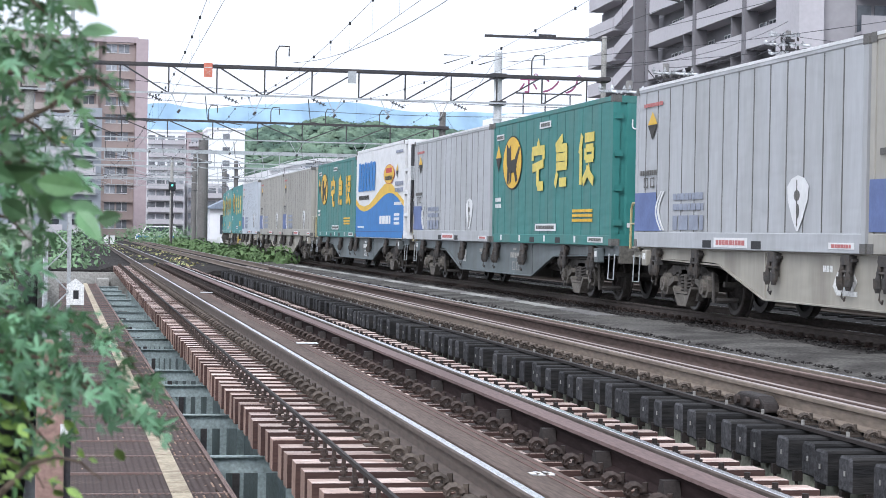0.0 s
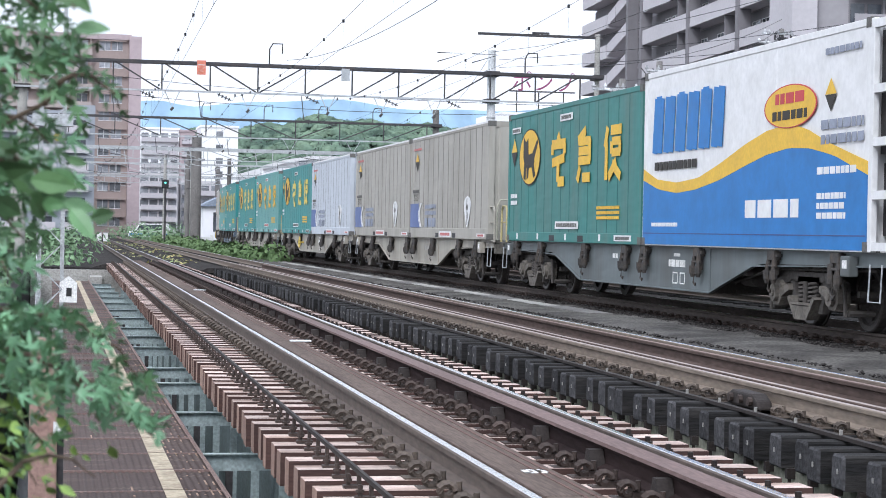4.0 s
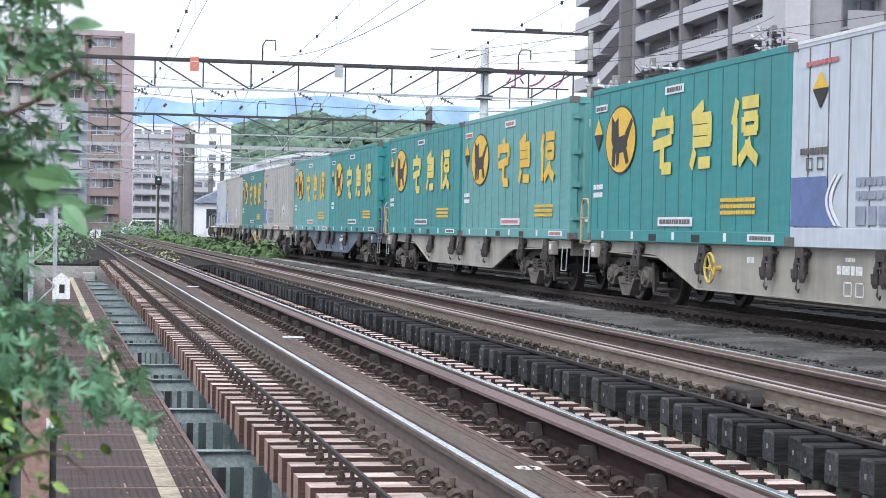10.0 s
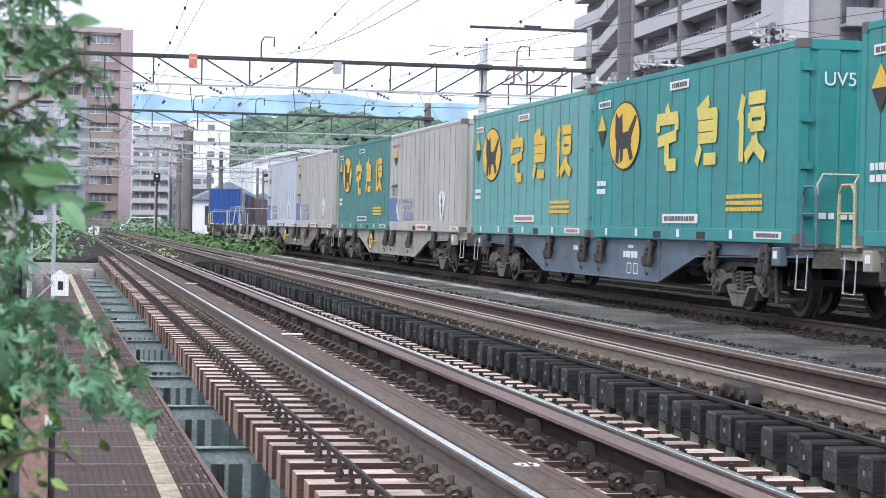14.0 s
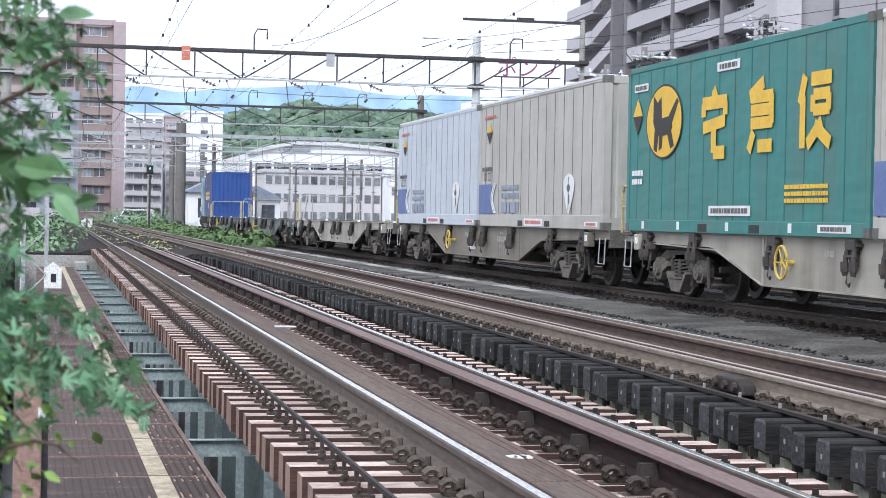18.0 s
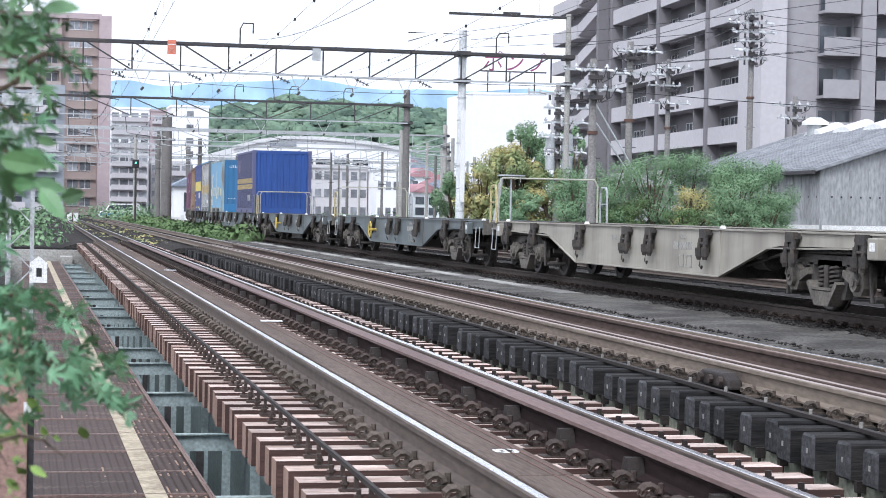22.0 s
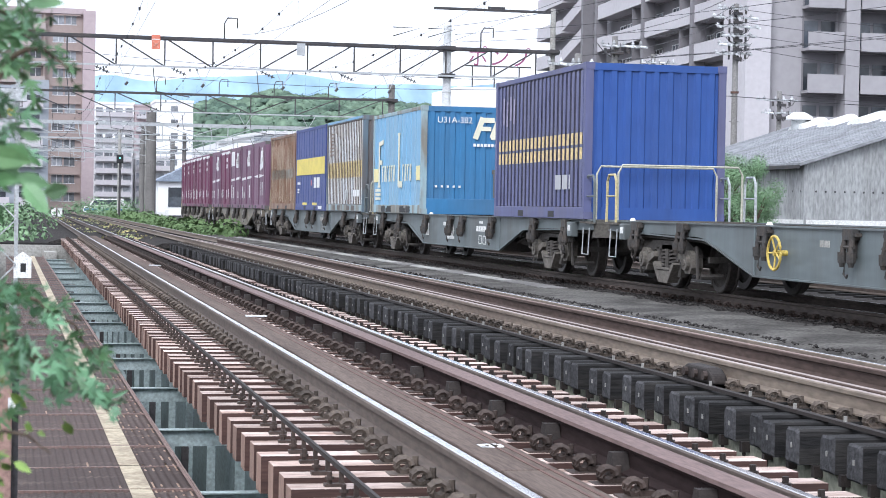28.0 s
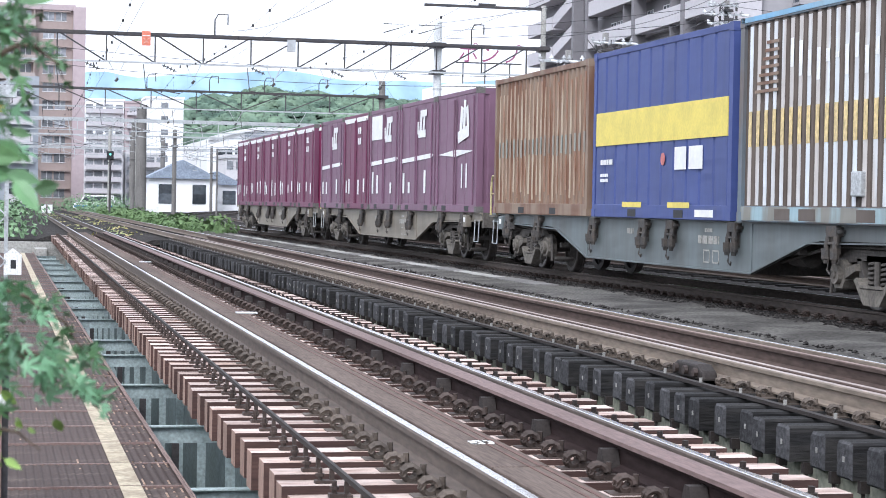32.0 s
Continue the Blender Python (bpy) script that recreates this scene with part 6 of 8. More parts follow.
def build_train():
    paints = ["wagon_cream", "wagon_grey", "wagon_grey", "wagon_cream", "wagon_cream", "wagon_cream", "wagon_blue", "wagon_cream", "wagon_brown", "wagon_cream", "wagon_grey", "wagon_grey", "wagon_grey", "wagon_grey", "wagon_brown", "wagon_brown"]
    for k, p in enumerate(paints):
        load(wagon(p, k in (1, 8, 12), {4: 2.56, 7: 2.5, 8: 2.56, 10: 2.8, 11: 2.5}.get(k), 100 + k), k, 0.0, 0.0)
    F, R = -4.8, 4.8
    g, gf, gd = "green_box", "green_faded", "green_dark"
    lab = {g: "teal-green parcel container with yellow oval and block signs", gf: "faded green parcel container with dull yellow signs", gd: "dark green parcel container with yellow oval and signs"}
    fb = {"grey_box": "light grey corrugated container with blue patch and white shield", "silver_box": "silver-blue corrugated container with blue patch and white shield", "beige_box": "dusty beige corrugated container with blue patch and shield", "tan_box": "dirty tan corrugated container with blue patch and shield"}
    lay = [(0, F, "tan_box"), (0, R, "grey_box"), (1, F, gd), (1, R, "grey_box"), (2, R, gd), (3, F, "tan_box"), (3, R, "tan_box"), (4, F, "silver_box"), (4, R, g), (5, F, gf), (5, R, g), (6, F, g), (6, R, gf), (7, F, "beige_box"), (7, R, gd), (8, F, "beige_box"), (8, R, "silver_box")]
    # how far each container stands from its nominal place on the deck
    SHIFT = {(0, R): -0.1, (1, F): -0.1, (2, R): -0.48, (4, F): -0.2, (4, R): -0.36, (5, F): -0.5, (5, R): -0.42, (6, F): 0.1, (6, R): 0.18, (7, R): -0.1, (8, F): -0.16, (8, R): -0.13}
    for i, (k, off, c) in enumerate(lay):
        if c in lab:
            load(parcel_box(c, i, lab[c], gold=k < 2 or c == g), k, off + SHIFT.get((k, off), 0.0))
        else:
            load(freight_box(c, i, fb[c], "U53A" if c == "silver_box" else "UV53A"), k, off + SHIFT.get((k, off), 0.0))
    load(reefer_box(50), 2, F - 0.13)
    load(twenty(61, "blue ribbed container with a dull yellow band", "navy_groove", "navy_rib", 2.6, rib_gap=0.1, ribs=0.16, extra=deco_navy, corners="dull_purple"), 12, -6.5 + 0.03)
    load(twenty(62, "sky-blue ribbed container with white lettering shapes", "sky_box", "azure_end", 2.5, ribs=0.5, rib_gap=0.05, extra=deco_sky, corners="sky_grime"), 12, 6.55)
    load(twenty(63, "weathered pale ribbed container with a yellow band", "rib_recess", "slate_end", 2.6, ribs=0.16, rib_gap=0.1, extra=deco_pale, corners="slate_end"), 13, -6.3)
    load(twenty(64, "royal-blue container with a broad yellow band", "royal_box", "royal_box", 2.6, ribs=0.5, rib_gap=0.03, extra=deco_royal), 13, 0.0)
    load(twenty(65, "rusty brown ribbed container with worn paint", "brown_rib", "brown_rib", 2.55, extra=deco_brown), 13, 6.35)
    for k, kinds in ((14, "cbbab"), (15, "aaaaa")):
        for j, kd in enumerate(kinds):
            load(twelve(kd, 70 + 10 * k + j, {"a": "wine-red twelve-foot container with white marks", "b": "plum twelve-foot container with a white stripe", "c": "faded plum twelve-foot container with white emblem"}[kd]), k, -7.72 + 3.86 * j)


build_train()


# ---- overhead line: gantries, masts and wires ----
def gantry(y, x0, x1, z_low, z_top, posts, label, pitch=1.835, first=4.0, lean=3, bar=0.055, material="dark_steel"):
    t = thing("overhead_gantry", label, "gantry", "overhead line gantries", at=pose(0, y, 0))
    part("top_chord", Shape().beam((x0, 0, z_top), (x1, 0, z_top), 0.11, 0.11), M[material], t)
    part("bottom_chord", Shape().beam((x0, 0, z_low), (x1, 0, z_low), 0.07, 0.07), M["galvanised"], t)
    part("rear_chord", Shape().beam((x0, 0.7, z_top), (x1, 0.7, z_top), 0.08, 0.08), M[material], t)
    k, x = 0, first
    while x - pitch > x0:
        x -= pitch
        k -= 1
    while x < x1:
        part("strut", Shape().beam((x, 0, z_low), (x, 0, z_top), bar, bar), M[material], t)
        if x + pitch < x1 + 0.4:
            a, b = ((x, 0, z_top), (x + pitch, 0, z_low)) if k < lean else ((x, 0, z_low), (x + pitch, 0, z_top))
            part("diagonal", Shape().beam(a, b, bar, bar), M[material], t)
        x += pitch
        k += 1
    for px, wide, top, mt in posts:
        mast = part("mast", Shape().rod((px, 0.35, -0.3), (px, 0.35, top), wide / 2, 14, wide / 2 * 0.9), M[mt], t)
        for z0, z1 in ((z_low - 0.05, z_low + 0.1), (z_top - 0.1, z_top + 0.1)):
            part("band", Shape().box(px - wide * 0.75, px + wide * 0.75, 0.0, 0.75, z0, z1), M["dark_steel"], mast)
        z0 = 1.2
        while z0 < z_low - 0.6 and wide < 0.4:
            part("hoop_band", Shape().rod((px, 0.35, z0), (px, 0.35, z0 + 0.05), wide * 0.53, 14), M["galvanised"], mast)
            z0 += 0.9
    return t


def hoop(parent, x, z, h, w):
    part("hanger_hoop", Shape().tube([(x - w / 2, 0, z), (x - w / 2, 0, z + h * 0.75), (x - w / 2 + 0.12, 0, z + h), (x + w / 2, 0, z + h), (x + w / 2, 0, z + h * 0.55)], 0.03), M["dark_steel"], parent)


def insulator_string(parent, a, b, n=5, r=0.07):
    a, b = Vector(a), Vector(b)
    s = Shape().rod(a, b, 0.02, 6)
    for k in range(n):
        c = a.lerp(b, (k + 0.7) / (n + 0.4))
        d = (b - a).normalized() * 0.02
        s.rod(c - d, c + d, r, 8)
    return part("insulator", s, M["dark_steel"], parent)


g1 = gantry(75, -1.6, 21.5, 6.36, 7.45, ((-1.2, 0.4, 8.2, "concrete"), (16.97, 0.36, 8.4, "pale_concrete"), (21.3, 0.24, 9.2, "concrete")), "dark steel lattice gantry spanning the tracks on pale masts", lean=2)
for x in (8.35, 18.5):
    hoop(g1, x, 7.45, 0.85, 0.5)
sign = part("red_sign", Shape().box(5.32, 5.65, -0.12, -0.09, 7.0, 7.55), M["red_sign"], g1, "small red and white warning sign")
part("sign_mark", Shape().beam((5.36, -0.125, 7.05), (5.61, -0.125, 7.3), 0.04, 0.006).beam((5.61, -0.125, 7.05), (5.36, -0.125, 7.3), 0.04, 0.006).box(5.34, 5.63, -0.125, -0.121, 7.36, 7.39), M["white"], sign)
part("relay_box", Shape().box(10.9, 11.22, -0.15, -0.08, 6.95, 7.42), M["galvanised"], g1, "grey box on the gantry")
part("lamp_box", Shape().box(16.88, 17.06, -0.02, 0.1, 1.6, 5.2), M["plain_white"], g1, "white cable cover on the mast")
for x in (3.2, 6.1, 9.5, 12.6, 15.1):
    insulator_string(g1, (x, 0, 6.3), (x + 0.55, -0.1, 6.05), 4)
part("cross_bar", Shape().beam((16.4, 0.35, 9.05), (21.5, 0.35, 9.05), 0.1, 0.1).beam((18.6, 0.35, 9.15), (19.3, 0.35, 9.15), 0.08, 0.08), M["dark_steel"], g1, "dark horizontal bar above the gantry")
for x in (15.6, 17.0):
    part("arm", Shape().tube([(x - 0.9, 0, 8.2), (x + 0.2, 0, 8.2), (x - 0.9, 0, 7.85)], 0.025), M["dark_steel"], g1)
g2 = gantry(113, -2.0, 22.2, 6.4, 7.45, ((-1.8, 0.4, 8.0, "concrete"), (22.2, 0.42, 8.4, "dark_concrete")), "dark steel lattice gantry further along the tracks", first=6.0, pitch=2.6, bar=0.06)
for x in (8.6, 12.2, 15.4, 18.6):
    hoop(g2, x, 7.45, 0.9, 0.5)
g3 = gantry(152, -3.0, 33.0, 6.4, 7.3, ((-2.5, 0.45, 8.4, "concrete"), (10.9, 0.85, 8.3, "dark_concrete"), (33, 0.4, 8.2, "concrete")), "far steel lattice gantry on concrete masts", first=6.0, pitch=2.7, material="galvanised")
g4 = gantry(192, -4.0, 42.0, 6.4, 7.3, ((-3.4, 0.45, 8.6, "concrete"), (13.2, 0.5, 8.6, "concrete"), (17.0, 0.45, 8.0, "dark_concrete"), (42, 0.4, 8.2, "concrete")), "far steel gantry among the station masts", first=6.0, pitch=2.7, material="galvanised")
g5 = gantry(236, -5.0, 55.0, 6.4, 7.3, ((-4, 0.5, 8.4, "concrete"), (19.5, 0.6, 8.6, "dark_concrete"), (55, 0.45, 8.2, "concrete")), "steel lattice gantry before the town buildings", first=6.0, pitch=3.0, material="galvanised")


def vee(parent, x, z, w=0.55, h=0.6):
    """A thin V-shaped hanger under a gantry's bottom chord."""
    part("hanger", Shape().tube([(x - w / 2, 0, z), (x, 0, z - h), (x + w / 2, 0, z)], 0.022, 5), M["galvanised"], parent, "thin V-shaped wire hanger")
    part("hanger_clamp", Shape().rod((x - 0.05, 0, z - h - 0.12), (x + 0.05, 0, z - h), 0.05, 8), M["dark_steel"], parent)


for x in (4.4, 7.3, 10.4, 12.5, 14.6):
    vee(g1, x, 6.33)
for x in (5.0, 9.6, 13.5, 17.2):
    vee(g2, x, 6.36, 0.8, 0.7)


def span_beam(y, x0, x1, z, label):
    """A light beam that spans the yard, with cantilever arms below it."""
    t = thing("span_beam", label, "gantry", "overhead line gantries", at=pose(0, y, 0))
    part("beam", Shape().box(x0, x1, -0.06, 0.06, z, z + 0.14), M["galvanised"], t)
    for x in (x0, x1):
        part("post", Shape().rod((x, 0, -0.33), (x, 0, z + 0.5), 0.16, 10, 0.13), M["concrete"], t)
    x = x0 + 2.6
    while x < x1 - 1:
        part("arm", Shape().tube([(x, 0, z), (x + 0.15, 0, z - 0.9), (x + 1.2, 0, z - 1.05), (x + 1.2, 0, z)], 0.035, 5), M["galvanised"], t)
        x += 4.4


span_beam(132, -2.4, 25.5, 6.3, "pale steel beam with cantilever arms over the yard")
span_beam(172, -3.4, 37.0, 6.6, "pale steel beam over the far yard tracks")
span_beam(214, -4.4, 49.0, 6.5, "pale steel beam before the station buildings")


def masts():
    rng = random.Random(8)
    for x, y, h, r in ((9.2, 165, 7.5, 0.16), (11.6, 172, 8.2, 0.2), (26.5, 120, 6.2, 0.14), (29.0, 140, 6.6, 0.13), (31.0, 158, 6.0, 0.12), (24.2, 132, 5.6, 0.1), (36.0, 170, 6.6, 0.14), (40.0, 185, 6.2, 0.14), (14.0, 210, 8.5, 0.22), (22.0, 205, 7.2, 0.16), (33, 200, 7.4, 0.16), (45, 205, 7.6, 0.16), (27.5, 176, 6.8, 0.13), (38.5, 150, 5.4, 0.1), (20.5, 186, 6.4, 0.1), (25.0, 196, 6.8, 0.11), (30.5, 190, 6.2, 0.1), (36.0, 210, 6.9, 0.12), (42.5, 222, 7.2, 0.13), (28.5, 218, 7.0, 0.12), (34.0, 176, 5.8, 0.09)):
        t = thing("line_mast", "grey concrete overhead line mast with a cantilever arm", "mast", "line masts", at=pose(x, y, -0.33))
        part("pole", Shape().rod((0, 0, 0), (0, 0, h), r, 10, r * 0.8), M[rng.choice(["concrete", "dark_concrete"])], t)
        s = rng.choice((-1, 1))
        part("arm", Shape().tube([(0, 0, h - 1.2), (s * 2.4, 0, h - 1.0)], 0.04).tube([(0, 0, h - 0.2), (s * 2.4, 0, h - 1.0)], 0.03).tube([(s * 1.6, 0, h - 1.05), (s * 1.6, 0, h - 2.0), (s * 2.3, 0, h - 2.1)], 0.03), M["galvanised"], t)
        part("step", Shape().beam((-0.25, -r, h * 0.6), (0.25, -r, h * 0.6), 0.05, 0.05), M["dark_steel"], t)


masts()


def wire(name, pts, r, label):
    ob = new(name, Shape().tube(pts, r, 5).mesh(name, M["wire"]))
    return tagged(ob, label, "wire", "overhead wires")


def sagging(a, b, sag, n=12):
    a, b = Vector(a), Vector(b)
    return [a.lerp(b, k / n) + Vector((0, 0, -4 * sag * (k / n) * (1 - k / n))) for k in range(n + 1)]


def catenary(x_at, spans):
    for a, b in zip(spans, spans[1:]):
        xa, xb = x_at(a), x_at(b)
        t = thing("contact_wire", "dark overhead contact wire with droppers and carrying wire", "wire", "overhead wires")
        top = sagging((xa, a, 6.2), (xb, b, 6.2), 0.55)
        low = [(xa, a, 5.2), ((xa + xb) / 2, (a + b) / 2, 5.18), (xb, b, 5.2)]
        part("carrying_wire", Shape().tube(top, 0.005, 5), M["wire"], t)
        part("trolley_wire", Shape().tube(low, 0.005, 5), M["wire"], t)
        dr = Shape()
        for k in range(1, 12):
            p = top[k]
            dr.rod(p, (p.x, p.y, 5.19), 0.002, 4).rod((p.x, p.y, p.z - 0.04), (p.x, p.y, p.z + 0.03), 0.028, 6)
        tagged(part("dropper", dr, M["wire"], t), kind="stuff")
        arm = Shape().tube([(xb - 1.4, b, 6.3), (xb - 1.3, b, 5.4), (xb, b, 5.22)], 0.022).tube([(xb + 0.0, b, 6.3), (xb, b, 6.2)], 0.03)
        part("steady_arm", arm, M["dark_steel"], t)


SPANS = [-12, 32, 75, 113, 152, 192, 236]
catenary(lambda y: 2.65 + 0.009 * y + (0.2 if int(y) % 2 else -0.2), SPANS)
catenary(lambda y: 6.0 + 0.008 * y + (0.2 if int(y) % 2 else -0.2), SPANS)
catenary(lambda y: on_line(y)[0].x + (0.2 if int(y) % 2 else -0.2), SPANS)
catenary(lambda y: 14.6 + (on_line(y)[0].x - TRAIN_X) * 1.2, SPANS[2:])
for i, (a, b, s) in enumerate((((0.6, 10, 6.4), (-1.1, 75, 8.0), 0.7), ((16.9, 75, 8.3), (22.2, 113, 8.2), 0.5), ((21.2, 30, 8.4), (16.9, 75, 8.3), 0.6), ((17.2, 75, 8.0), (34, 45, 9.5), 0.5), ((17.2, 75, 7.7), (34, 46, 8.7), 0.5), ((22.4, 113, 8.0), (33, 152, 7.9), 0.5), ((9.34, 32, 7.48), (8.78, 75, 7.68), 0.8))):
    wire("feeder_wire", sagging(a, b, s, 14), 0.01, "dark feeder wire strung between masts")


def lattice_mast():
    """The white-grey lattice post beside the walkway, with its number sign."""
    t = thing("lattice_mast", "pale grey lattice mast with a white number sign beside the walkway", "mast", at=pose(-0.02, 30, 0))
    w = 0.17
    for sx in (-1, 1):
        for sy in (-1, 1):
            part("leg", Shape().beam((sx * w, sy * w, -4.9), (sx * w, sy * w, 6.5), 0.06, 0.06), M["galvanised" if sy < 0 else "post_pink"], t)
    k, z, s = 0, -2.2, 1
    while z < 6.3:
        part("lacing", Shape().beam((-s * w, -w - 0.02, z), (s * w, -w - 0.02, z + 0.34), 0.05, 0.02), M["galvanised"], t)
        part("lacing", Shape().beam((-w - 0.035, -s * w, z), (-w - 0.035, s * w, z + 0.34), 0.02, 0.05), M["galvanised"], t)
        z, s = z + 0.34, -s
    sg = part("number_sign", Shape().prism([(0, 0)] * 0 or [(-0.13, 0.0), (0.13, 0.0), (0.13, 0.3), (0.0, 0.4), (-0.13, 0.3)], -0.004, 0.004), M["plain_white"], t, "white pointed number plate", at=pose(0.27, -0.2, -0.02, 0, 0, 90))
    part("sign_bar", Shape().box(-0.006, -0.0045, -0.05, 0.03, 0.09, 0.22), M["black"], sg)
    part("lamp_head", Shape().box(-0.3, 0.3, -0.4, -0.2, 2.62, 2.8).rod((0.05, -0.42, 2.6), (0.05, -0.42, 2.35), 0.16, 12, 0.1), M["galvanised"], t, "pale lamp housing on the mast")
    part("lamp_glass", Shape().rod((0.07, -0.56, 2.45), (0.07, -0.5, 2.45), 0.06, 12), M["yellow"], t, "amber lamp glass")
    part("lamp_tail", Shape().box(-0.35, -0.05, -0.3, -0.2, 1.9, 2.25), M["galvanised"], t)


lattice_mast()
post_t = thing("walkway_post", "pinkish weathered concrete post beside the walkway", "post", at=pose(-0.035, 12.2, 0))
part("shaft", Shape().box(-0.085, 0.085, -0.085, 0.085, -4.9, 0.45), M["post_pink"], post_t, bevel=0.012)
part("dark_strip", Shape().box(0.086, 0.125, -0.03, 0.03, -4.9, 0.3), M["dark_steel"], post_t)
part("tag", Shape().box(0.06, 0.125, -0.1, -0.088, -0.14, -0.06), M["plain_white"], post_t, "small white tag")


def signal():
    t = thing("track_signal", "black railway signal with a green light on a post", "signal", at=pose(8.4, 150, -0.33))
    part("post", Shape().rod((0, 0, 0), (0, 0, 4.9), 0.08, 10), M["dark_steel"], t)
    part("head", Shape().box(-0.26, 0.26, -0.15, 0.1, 4.45, 5.1), M["black"], t, bevel=0.05)
    part("lens", Shape().rod((0, -0.17, 4.85), (0, -0.155, 4.85), 0.07, 12), M["green_lens"], t, "green signal lens")


M["green_lens"] = mat("green_lens", (0.1, 0.7, 0.55), 0.2, bump=0)
_lens = M["green_lens"].node_tree.nodes["Principled BSDF"]
_lens.inputs["Emission Color"].default_value, _lens.inputs["Emission Strength"].default_value = (0.2, 1.0, 0.8, 1), 1.5
signal()
for x in (4.0, 4.55):
    c = thing("relay_cabinet", "small white trackside relay cabinet", "cabinet", "trackside cabinets", at=pose(x, 172, -0.33))
    part("body", Shape().box(-0.2, 0.2, -0.2, 0.2, 0, 0.85), M["plain_white"], c, bevel=0.02)
    part("cap", Shape().box(-0.23, 0.23, -0.23, 0.23, 0.852, 0.9), M["galvanised"], c)
mk_t = thing("limit_marker", "white painted limit marker beside the goods line", "marker", at=pose(9.45, 118, -0.33))
part("post", Shape().box(-0.09, 0.09, -0.08, 0.08, 0, 1.05), M["plain_white"], mk_t, bevel=0.01)
part("arm", Shape().box(-0.65, -0.092, -0.06, 0.06, 0.72, 0.92), M["plain_white"], mk_t)


# ---- the town ----
M["brown_wall"] = mat("brown_wall", (0.355, 0.285, 0.262), 0.9, other=(0.3, 0.24, 0.22), scale=0.15, fine=2, grainy=0.05)
M["pink_wall"] = mat("pink_wall", (0.46, 0.375, 0.385), 0.9, other=(0.4, 0.325, 0.335), scale=0.15, fine=2, grainy=0.05)
M["slab_pale"] = mat("slab_pale", (0.45, 0.385, 0.36), 0.9, scale=0.2, fine=3, amount=0.3, grainy=0.05)
M["grey_wall"] = mat("grey_wall", (0.38, 0.365, 0.38), 0.9, other=(0.33, 0.315, 0.33), scale=0.12, fine=2, grainy=0.05)
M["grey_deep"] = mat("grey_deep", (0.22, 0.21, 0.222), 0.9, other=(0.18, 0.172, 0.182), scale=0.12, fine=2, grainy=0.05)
M["parapet"] = mat("parapet", (0.56, 0.535, 0.555), 0.9, other=(0.48, 0.46, 0.48), scale=0.15, fine=3, grainy=0.05)
M["blue_grey_wall"] = mat("blue_grey_wall", (0.36, 0.39, 0.43), 0.9, scale=0.15, fine=2, amount=0.3, grainy=0.05)
M["white_wall"] = mat("white_wall", (0.93, 0.93, 0.94), 0.9, scale=0.1, fine=2, amount=0.06, grainy=0.02)
# wall and glass tones of far buildings, paled to carry the distance haze
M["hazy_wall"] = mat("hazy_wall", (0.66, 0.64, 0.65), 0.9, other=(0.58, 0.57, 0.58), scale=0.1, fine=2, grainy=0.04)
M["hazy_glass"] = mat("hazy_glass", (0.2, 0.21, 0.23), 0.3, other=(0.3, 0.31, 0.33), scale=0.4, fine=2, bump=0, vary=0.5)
M["window_glass"] = mat("window_glass", (0.06, 0.07, 0.085), 0.15, other=(0.12, 0.13, 0.14), scale=0.4, fine=2, bump=0, vary=0.5)
M["frame_white"] = mat("frame_white", (0.7, 0.7, 0.7), 0.5, amount=0.2)
M["slate"] = mat("slate", (0.3, 0.31, 0.33), 0.85, other=(0.19, 0.195, 0.2), scale=0.5, fine=6, stretch=(0.3, 1, 1))
M["zinc"] = mat("zinc", (0.4, 0.41, 0.41), 0.6, 0.25, other=(0.22, 0.22, 0.215), scale=0.7, fine=9, stretch=(1, 1, 0.3))
M["red_roof"] = mat("red_roof", (0.5, 0.27, 0.29), 0.8, scale=0.6, fine=6)
M["blue_roof"] = mat("blue_roof", (0.3, 0.35, 0.43), 0.8, scale=0.6, fine=6)
M["sign_plum"] = mat("sign_plum", (0.3, 0.08, 0.17), 0.6, amount=0.2)


def window_pair(parent, mw, mf, at):
    w = part("window", mw, None, parent, at=at)
    part("frame", mf, None, w)


